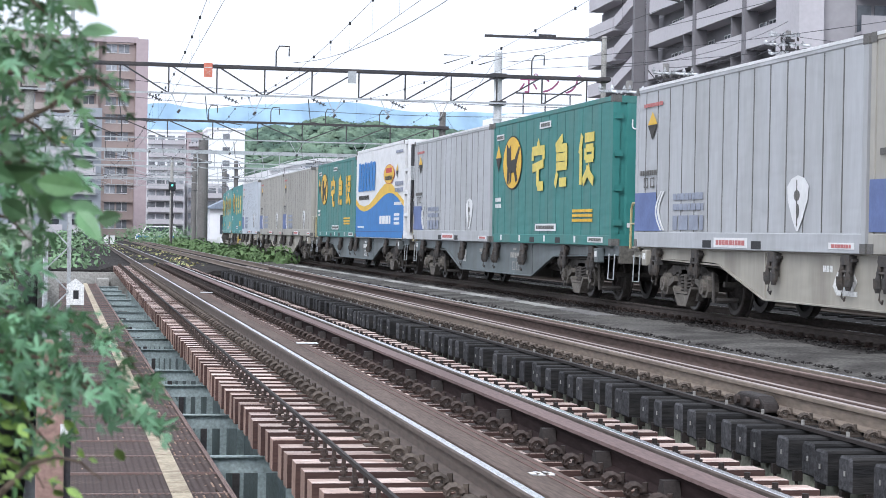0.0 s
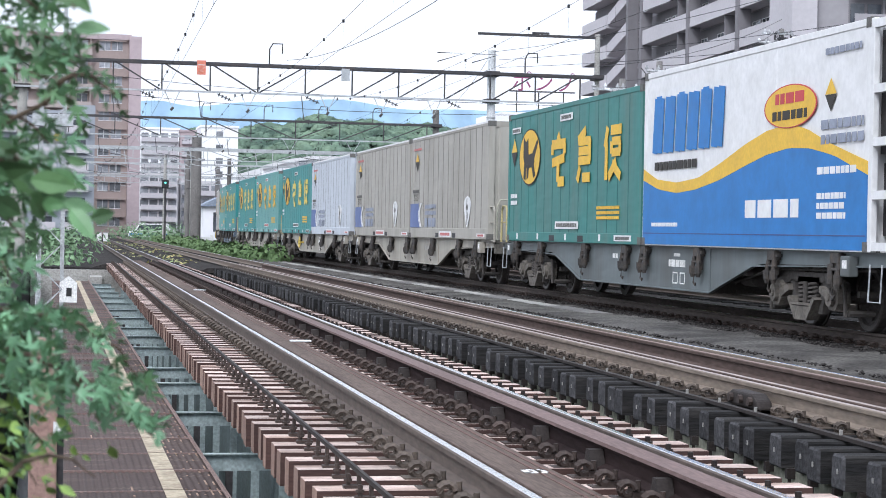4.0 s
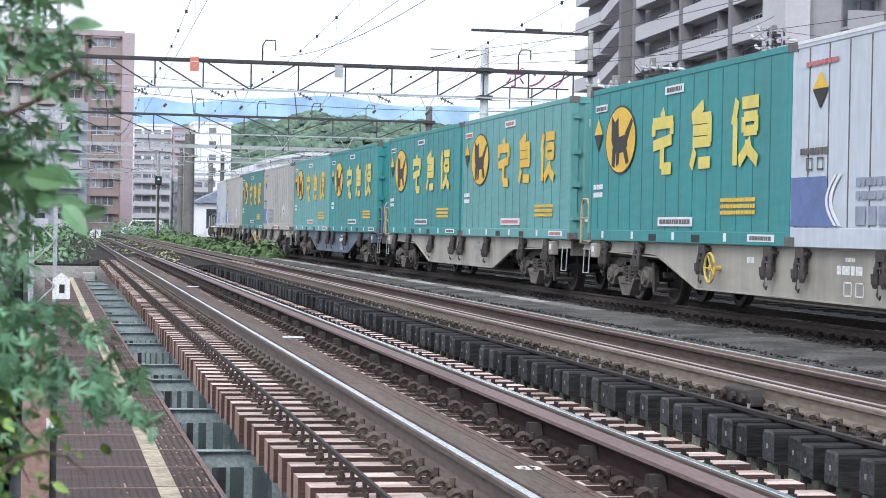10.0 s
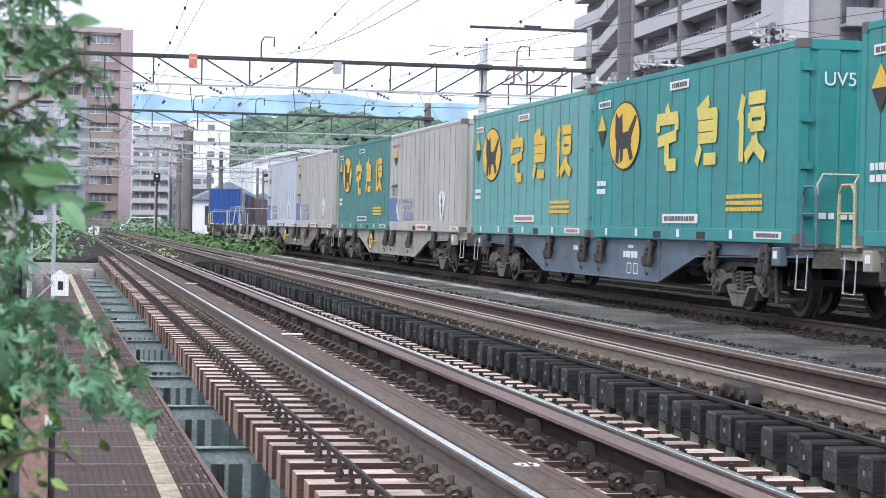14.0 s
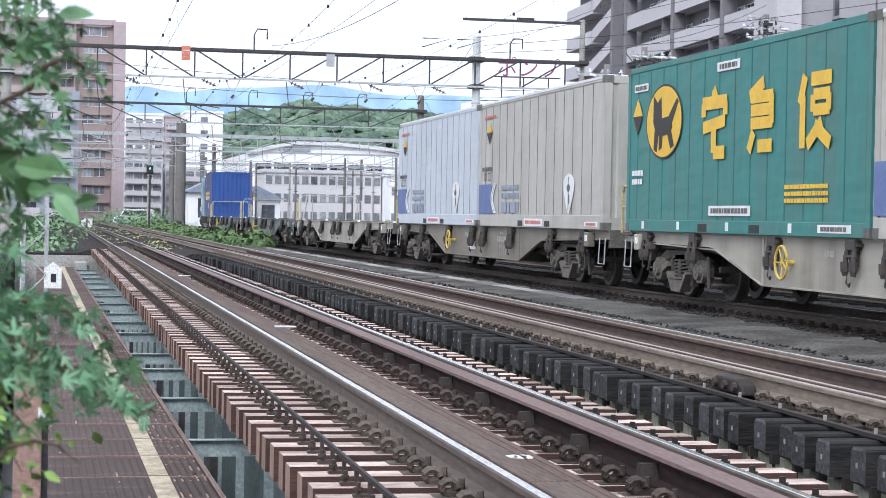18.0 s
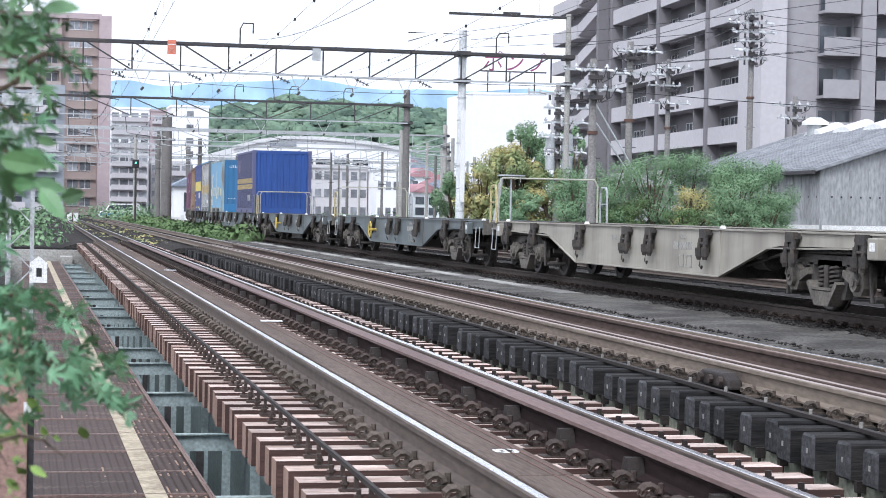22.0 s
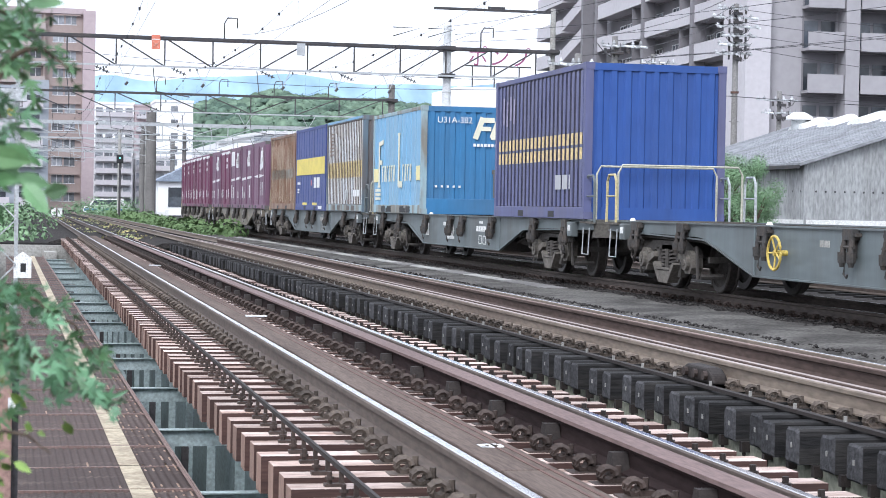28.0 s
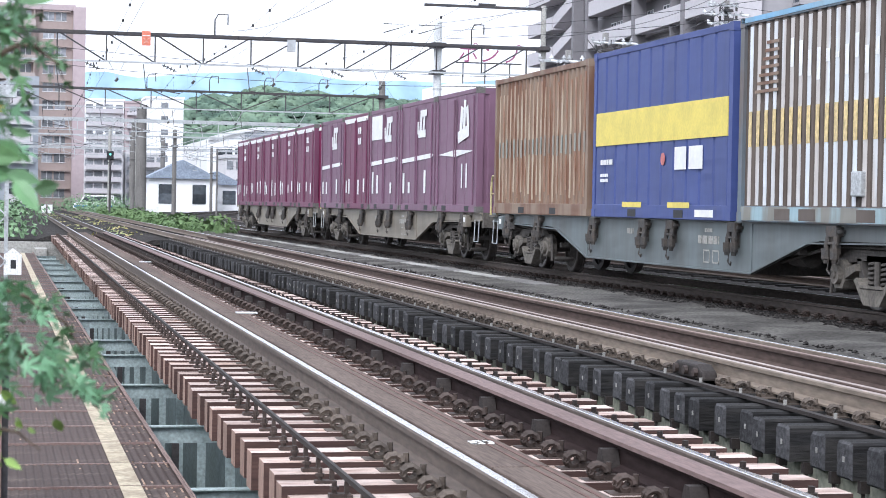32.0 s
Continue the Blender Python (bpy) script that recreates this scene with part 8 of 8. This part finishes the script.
power_pole(19.6, 66, 7.0, (6.6, 5.9), 1)
power_pole(25.0, 90, 7.8, (7.3, 6.6, 5.9, 5.2, 4.5), 2, gear=True)
power_pole(23.8, 75, 8.5, (8.1, 7.2), 3)
power_pole(39.75, 103, 13.2, (12.9, 12.4, 11.9, 11.4, 10.9, 10.4), 4, r=0.2, big=1.6)
power_pole(35.6, 105, 10.4, (9.9, 8.9, 7.9), 5)
power_pole(41.2, 100, 8.2, (7.7, 7.0), 6)
power_pole(50.0, 100, 7.6, (7.1, 6.5), 8)
brace_pole = thing("stay_pole", "slanting grey stay rods beside a utility pole", "stay", at=pose(0, 0, 0))
part("stay_rod", Shape().rod((21.9, 73.5, 5.6), (24.9, 73.5, 0.9), 0.035, 6), M["galvanised"], brace_pole)
part("stay_rod", Shape().rod((21.7, 73.5, 5.2), (24.8, 73.5, 0.8), 0.03, 6), M["galvanised"], brace_pole)
part("stay_anchor", Shape().box(24.6, 25.1, 73.3, 73.7, -0.33, 0.9), M["dark_concrete"], brace_pole)
POWER = (((19.6, 66, 6.6), (39.75, 103, 12.4)), ((19.6, 66, 6.2), (39.5, 103, 11.8)), ((25, 90, 7.2), (35.6, 105, 9.8)), ((25, 90, 6.6), (35.6, 105, 8.9)), ((39.75, 103, 12.6), (66, 92, 10.5)), ((39.75, 103, 11.9), (66, 92, 9.7)), ((39.75, 103, 11.2), (66, 92, 8.8)), ((39.75, 103, 10.5), (64, 88, 7.0)), ((23.8, 75, 8.0), (39.75, 103, 12.9)), ((41.2, 100, 7.7), (66, 97, 7.6)), ((35.6, 105, 9.9), (66, 84, 14)), ((19.6, 66, 5.6), (60, 60, 5.0)), ((23.8, 75, 7.2), (62, 64, 12.5)), ((25, 90, 7.3), (-4, 120, 11)), ((25, 90, 6.9), (0, 112, 9.0)), ((21.3, 75, 7.9), (39.75, 103, 13.4)))
for a, b in POWER:
    wire("power_wire", sagging(a, b, 0.5, 10), 0.014, "dark power line between utility poles")


# ---- plants ----
def leaf_cloud(rng, lumps, n, size, flat=0.5):
    """Small leaves scattered over the skins of several lumps (centre, radii)."""
    s = Shape()
    weight = [r[0] * r[1] + r[1] * r[2] for _, r in lumps]
    for _ in range(n):
        c, r = rng.choices(lumps, weight)[0]
        d = Vector((rng.gauss(0, 1), rng.gauss(0, 1), rng.gauss(0, 1))).normalized()
        q = rng.uniform(0.55, 1.08)
        p = Vector(c) + Vector((d.x * r[0], d.y * r[1], d.z * r[2])) * q
        nrm = (d + Vector((rng.uniform(-1, 1), rng.uniform(-1, 1), rng.uniform(-0.3, 1.2))) * flat).normalized()
        u = nrm.orthogonal().normalized()
        a = rng.uniform(0, 6.28)
        u = math.cos(a) * u + math.sin(a) * nrm.cross(u)
        v = nrm.cross(u)
        k = size * rng.uniform(0.6, 1.3)
        s.add([p - u * k, p - v * k * 0.45 + u * 0.1 * k, p + u * k, p + v * k * 0.45 + u * 0.1 * k], [(0, 1, 2, 3)])
    return s


def tree(x, y, h, spread, seed, crown, n, size, label, lumps=14, low=0.25, lump=1.0):
    rng = random.Random(seed)
    t = thing("tree", label, "tree", at=pose(x, y, -0.33))
    trunk = Shape().rod((0, 0, 0), (0.05, 0.02, h * 0.45), 0.16, 10, 0.1)
    limbs = Shape()
    ls = []
    for k in range(lumps):
        a = rng.uniform(0, 6.28)
        q = rng.uniform(0.15, 0.8) * spread
        z = h * rng.uniform(low, 0.9)
        q *= 1.1 - 0.75 * max(0, z / h - 0.45)
        c = (q * math.cos(a), q * math.sin(a), z)
        ls.append((c, tuple(lump * v for v in (spread * rng.uniform(0.22, 0.4), spread * rng.uniform(0.22, 0.4), h * rng.uniform(0.09, 0.16)))))
        limbs.rod((0, 0, h * rng.uniform(0.2, 0.42)), c, 0.05, 6, 0.02)
    part("trunk", trunk, M["bark"], t)
    part("limb", limbs, M["bark"], t)
    part("crown", leaf_cloud(rng, ls, n, size), M[crown], t)
    return t, ls, rng


tree(24.0, 92.5, 6.3, 1.7, 1, "foliage", 11250, 0.068, "young tree with green and yellowing leaves behind the goods line", 40, 0.35, 0.55)
tree(21.5, 90.5, 4.2, 1.5, 16, "foliage_gold", 11250, 0.075, "yellow-green shrub tree behind the goods line", 30, 0.15, 0.85)
tree(24.7, 90.2, 4.1, 1.3, 17, "foliage_gold", 9000, 0.075, "yellowing shrub behind the goods line", 26, 0.15, 0.85)
tree(22.9, 90.0, 3.0, 1.8, 18, "foliage", 7500, 0.068, "low green shrub below yellowing trees", 14, 0.1)
tree(23.1, 91.0, 4.9, 1.9, 11, "foliage_gold", 14625, 0.075, "yellowing autumn shrub tree behind the goods line", 36, 0.2, 0.8)
tree(20.3, 92, 3.4, 1.2, 15, "foliage", 5400, 0.068, "low dark green shrub behind the goods line", 12, 0.15)
tree(22.6, 88, 3.0, 1.5, 12, "foliage", 6900, 0.068, "low green shrub behind the goods line", 12, 0.2)
tree(27.6, 96, 6.5, 1.0, 13, "foliage", 3300, 0.068, "slim green tree behind the goods line", 16, 0.4, 0.6)
for i, (x, y, h, s, c, n) in enumerate(((20.6, 71.5, 3.5, 1.4, "foliage", 2400), (22.2, 73, 3.7, 1.6, "foliage", 2600), (24.2, 73, 4.1, 1.7, "foliage", 2600), (25.9, 73.5, 4.2, 1.8, "foliage", 3000), (27.4, 72, 4.0, 1.8, "foliage", 3000), (28.7, 72.5, 3.8, 1.6, "foliage", 2600), (26.6, 70, 2.9, 1.5, "foliage", 1800), (25.0, 71, 2.7, 1.3, "foliage_gold", 900), (28.0, 70.5, 2.6, 1.3, "foliage", 1500), (22.8, 72, 2.4, 1.2, "weeds", 1200), (24.0, 68.5, 1.9, 1.0, "weeds", 900))):
    tree(x, y, h, s, 30 + i, c, int(n * 6.5), 0.04, "feathery green shrub beside the warehouse" if c == "foliage" else "yellow-green shrub beside the goods line", 28, 0.1)


def weed_bed(name, label, spots, n, size, material, seed):
    rng = random.Random(seed)
    s = leaf_cloud(rng, spots, n, size, 0.9)
    ob = new(name, s.mesh(name, M[material]))
    tagged(ob, label, "weeds", kind="stuff")


rw = random.Random(5)
weed_bed("trackside_weeds", "low green weeds between the middle and goods lines", [((9.0 + (y - 80) * 0.012 - 0.5 + rw.uniform(-0.7, 0.5), y, -0.1), (rw.uniform(0.5, 0.9), 2.2, rw.uniform(0.3, 0.75))) for y in range(78, 175, 2)], 9000, 0.13, "weeds", 6)
weed_bed("bank_weeds", "green scrub beside the far end of the tracks", [((rw.uniform(-4, -1.2), 8 + k, -0.2), (0.7, 1.2, 0.5)) for k in range(0, 64, 1)] + [((rw.uniform(-1, 1.4), 71 + k, -0.2), (0.8, 1.0, 0.45)) for k in range(0, 8, 1)] + [((rw.uniform(-9, 1.6), y, 0.1), (1.6, 2.5, rw.uniform(0.4, 1.3))) for y in range(74, 230, 4)] + [((rw.uniform(6, 13), y, 0.3), (2.0, 2.5, rw.uniform(0.6, 1.6))) for y in range(176, 240, 4)], 16000, 0.14, "foliage", 7)
weed_bed("pale_weeds", "pale dry weeds on the ballast", [((rw.uniform(3.5, 6.6), y, -0.3), (0.8, 1.6, 0.16)) for y in range(72, 170, 3)], 2500, 0.1, "foliage_gold", 8)
weed_bed("yard_scrub", "green scrub behind the goods line", [((TRAIN_X + 5 + rw.uniform(0, 10) + max(0, y - 90) * 0.1, y, 0.1), (2.0, 2.5, rw.uniform(0.4, 1.0))) for y in range(84, 220, 5)], 5000, 0.17, "foliage", 9)


def hills():
    """A wooded hill and the blue mountains behind the town."""
    rng = random.Random(2)
    s = Shape()
    nx, ny = 120, 14

    def crest(u):
        return 39 + 5.5 * math.exp(-((u - 0.42) / 0.22) ** 2) + 1.2 * math.sin(u * 23) + 0.9 * math.sin(u * 57 + 1) - 8 * math.exp(-(u / 0.08) ** 2) - 30 * max(0, u - 0.72)
    for j in range(ny):
        for i in range(nx):
            u, v = i / (nx - 1), j / (ny - 1)
            z = crest(u) * math.sin(v * math.pi / 2) ** 0.7
            z += 2.6 * noise.noise((u * 60, v * 14, 0.3)) + 1.4 * noise.noise((u * 160, v * 30, 4)) if j else 0
            s.v.append((36 + u * 200, 640 + v * 160, z - 0.5))
    s.f = [(j * nx + i, j * nx + i + 1, (j + 1) * nx + i + 1, (j + 1) * nx + i) for j in range(ny - 1) for i in range(nx - 1)]
    t = thing("wooded_hill", "green wooded hill behind the town", "hill", kind="structure")
    part("slope", s, M["hill_woods"], t, smooth=True)
    pts = []
    for _ in range(2600):
        u, v = rng.random(), rng.uniform(0.15, 1)
        z = crest(u) * math.sin(v * math.pi / 2) ** 0.7
        pts.append(((36 + u * 200, 640 + v * 160, z + rng.uniform(-0.6, 0.8)), (rng.uniform(1.8, 4.2), 2.4, rng.uniform(1.4, 3.0))))
    core = Shape()
    for c, r in pts:
        q = [(c[0], c[1], c[2] + r[2] * 0.85)]
        for e in (0.62, 0.05):
            for a in range(7):
                f = rng.uniform(0.75, 0.98) * math.sqrt(1 - e * e)
                q.append((c[0] + r[0] * f * math.cos(a * 0.8976), c[1] + r[1] * f * math.sin(a * 0.8976), c[2] + r[2] * e))
        core.add(q, [(0, 1 + a, 1 + (a + 1) % 7) for a in range(7)] + [(1 + a, 8 + a, 8 + (a + 1) % 7, 1 + (a + 1) % 7) for a in range(7)])
    tagged(part("crown_core", core, M["hill_woods"], t, "rounded tree crowns", smooth=True), kind="stuff")
    tagged(part("woods", leaf_cloud(rng, pts, 90000, 0.5, 0.9), M["hill_woods"], t, "dense tree crowns"), kind="stuff")
    m = Shape()
    n = 90
    for i in range(n):
        u = i / (n - 1)
        z = 160 + 11 * math.exp(-((u - 0.312) / 0.02) ** 2) + 6 * math.sin(u * 11.0 + 2.4) + 5 * math.sin(u * 31 + 1) + 2 * math.sin(u * 73)
        m.v += [(-400 + u * 1700, 2480, -2), (-400 + u * 1700, 2500, z)]
    m.f = [(2 * i, 2 * i + 2, 2 * i + 3, 2 * i + 1) for i in range(n - 1)]
    tagged(new("far_mountains", m.mesh("far_mountains", M["far_hills"])), "mountains on the horizon, tinted blue for haze", "mountains", kind="structure")


hills()


# ---- the leafy branches close to the camera ----
def lobed_leaf(lobes, k):
    rng = random.Random(k)
    tips = {3: ((-42, 0.75), (0, 1.2), (42, 0.75)), 5: ((-76, 0.6), (-38, 0.9), (0, 1.25), (38, 0.9), (76, 0.6))}[lobes]
    ring = [(0.0, -0.12)]
    ang = [a for a, _ in tips]
    for i, (a, l) in enumerate(tips):
        if i:
            m = radians((ang[i] + ang[i - 1]) / 2)
            ring.append((0.24 * math.sin(m), 0.24 * math.cos(m)))
        for da, q in ((-10, 0.6), (0, 1.0), (10, 0.6)):
            b = radians(a + da)
            ring.append((l * q * math.sin(b), l * q * math.cos(b)))
    vs = [(0, 0.1, 0)] + [(x, y, -0.16 * (x * x + y * y) + 0.05 * abs(x)) for x, y in ring]
    n = len(ring)
    s = Shape().add(vs, [(0, i, i + 1) for i in range(1, n)] + [(0, n, 1)])
    s.rod((0, -0.12, 0), (0.02, -0.6, -0.1), 0.018, 4)
    return s


def plain_leaf(k):
    ring = [(0, -0.1), (0.22, 0.15), (0.27, 0.42), (0.17, 0.75), (0, 1.05), (-0.17, 0.75), (-0.27, 0.42), (-0.22, 0.15)]
    s = Shape().add([(0, 0.45, -0.05)] + [(x, y, 0.12 * abs(x) - 0.12 * y * y) for x, y in ring], [(0, i, i + 1) for i in range(1, 8)] + [(0, 8, 1)])
    s.rod((0, -0.1, 0), (0.01, -0.35, -0.03), 0.015, 4)
    return s


LEAF = [lobed_leaf(5, 1).mesh("leaf", M["leaf"]), lobed_leaf(3, 2).mesh("leaf", M["leaf"]), plain_leaf(3).mesh("leaf", M["leaf"]), plain_leaf(4).mesh("leaf", M["leaf_young"]), lobed_leaf(3, 5).mesh("leaf", M["leaf_young"]), lobed_leaf(5, 6).mesh("leaf", M["leaf_pale"]), lobed_leaf(3, 7).mesh("leaf", M["leaf_pale"]), plain_leaf(8).mesh("leaf", M["leaf_deep"])]


def roadside_tree():
    """The small tree beside the camera: its trunk stands to the left, its leafy branches hang into the view."""
    t = thing("roadside_tree", "roadside tree with green lobed leaves hanging beside the bridge", "tree", at=pose(-0.95, 3.4, -0.34))
    part("trunk", Shape().rod((0, 0, 0), (0.04, 0.05, 1.1), 0.07, 12, 0.055).rod((0.04, 0.05, 1.1), (0.1, 0.0, 2.2), 0.055, 12, 0.035), M["bark"], t)
    rng = random.Random(17)

    def branch(start, end, n, size, kinds, spread, droop=0.05):
        a, b = Vector(start), Vector(end)
        base = Vector((-0.95, 3.4, -0.34))
        pts = [a.lerp(b, k / 8) - base + Vector((rng.uniform(-0.008, 0.008), rng.uniform(-0.02, 0.02), droop * (k / 8) * (1 - k / 8) * 4)) for k in range(9)]
        st = Shape().rod((0.07, 0.0, max(0.5, a.z - 0.1)), pts[0], 0.005, 6, 0.004)
        for k in range(8):
            st.rod(pts[k], pts[k + 1], 0.006 * (1 - k / 10), 6, 0.006 * (1 - (k + 1) / 10))
        br = part("branch", st, M["bark"], t)
        for i in range(n):
            u = rng.uniform(0.0, 1.0) * 8
            k = min(int(u), 7)
            p = pts[k].lerp(pts[k + 1], u - k) + Vector((rng.gauss(0, spread), rng.gauss(0, 0.12), rng.gauss(0, spread)))
            s = 0.84 * size * rng.uniform(0.6, 1.25)
            rot = (Matrix.Rotation(radians(rng.gauss(125, 30)), 3, "Y") @ Matrix.Rotation(radians(90 + rng.gauss(-45, 38)), 3, "X") @ Matrix.Rotation(rng.gauss(0, 0.4), 3, "Y")).to_quaternion()
            o = part("leaf", LEAF[rng.choice(kinds)], None, br)
            o.matrix_basis = Matrix.LocRotScale(p, rot, (s, s, s))

    g, y, p = (0, 0, 1, 1, 2, 5), (3, 4, 3, 1), (5, 6, 5, 6, 0, 1)
    for a, b, n, size, kinds, spread in (
            ((-0.16, 3.28, 1.49), (0.0, 3.285, 1.46), 80, 0.042, (2, 0, 0, 1), 0.032),
            ((-0.16, 3.19, 1.41), (0.035, 3.19, 1.40), 90, 0.036, g, 0.03),
            ((-0.16, 3.09, 1.33), (0.03, 3.093, 1.335), 70, 0.034, g, 0.024),
            ((-0.02, 3.09, 1.33), (0.1, 3.093, 1.328), 34, 0.026, g, 0.01),
            ((-0.16, 3.30, 1.27), (0.0, 3.297, 1.275), 90, 0.036, g, 0.034),
            ((-0.16, 3.20, 1.19), (0.0, 3.199, 1.20), 90, 0.036, g, 0.034),
            ((-0.14, 2.6, 1.22), (0.03, 2.6, 1.145), 32, 0.058, (7, 7, 2), 0.02),
            ((-0.06, 2.38, 1.46), (0.026, 2.388, 1.40), 12, 0.058, (7, 7, 2), 0.016),
            ((-0.16, 3.30, 1.11), (-0.04, 3.3, 1.11), 70, 0.034, g, 0.03),
            ((-0.16, 3.20, 1.03), (-0.06, 3.199, 1.05), 50, 0.036, p, 0.026),
            ((-0.16, 3.39, 0.96), (-0.05, 3.394, 0.945), 50, 0.034, p, 0.026),
            ((-0.08, 3.25, 0.985), (0.165, 3.235, 0.876), 120, 0.03, p, 0.01),
            ((-0.16, 3.25, 0.97), (0.02, 3.24, 0.935), 60, 0.034, p, 0.016),
            ((-0.14, 3.14, 0.93), (0.09, 3.126, 0.84), 90, 0.036, p, 0.017),
            ((-0.02, 3.14, 0.88), (0.165, 3.126, 0.802), 80, 0.036, p, 0.011),
            ((-0.16, 3.14, 0.87), (0.0, 3.13, 0.84), 60, 0.036, p, 0.024),
            ((-0.16, 3.29, 0.87), (-0.01, 3.289, 0.87), 80, 0.036, (0, 1, 0, 4), 0.03),
            ((-0.16, 3.18, 0.81), (-0.01, 3.18, 0.79), 90, 0.032, (3, 4, 1, 1), 0.03),
            ((-0.16, 3.07, 0.75), (-0.02, 3.073, 0.735), 80, 0.032, y, 0.028),
            ((-0.10, 2.97, 0.725), (0.074, 2.975, 0.762), 20, 0.022, (3, 3, 4), 0.008),
            ((-0.16, 3.1, 0.67), (-0.04, 3.1, 0.66), 60, 0.032, y, 0.028)):
        branch(a, b, n, size, kinds, spread)


roadside_tree()


# ---- the train's run ----
def run(t):
    """Where the centre of the first wagon stands along the goods line, at t seconds."""
    return -0.00025477 * t ** 3 + 0.00243738 * t ** 2 - 7.937215 * t + 21.5858


def motions():
    for ob, behind, z in TRAIN:
        half = 7.1 if z == 0 else 3.0
        rows = []
        for k in range(33):
            s = run(k) + behind
            a, b = on_line(s - half)[0], on_line(s + half)[0]
            mid = (a + b) / 2
            rows.append((k, pose(mid.x, mid.y, z, 0, 0, -math.degrees(math.atan2(b.x - a.x, b.y - a.y)))))
        walk(ob, rows)
    # the wheels roll with the run
    step = 2 / FPS
    turns = [(k * step, (run(0) - run(k * step)) / WHEEL_R) for k in range(481)]
    for ws, y in WHEELSET:
        walk(ws, [(t, Matrix.Translation((0, y, WHEEL_R)) @ Matrix.Rotation(a, 4, "X")) for t, a in turns])


motions()
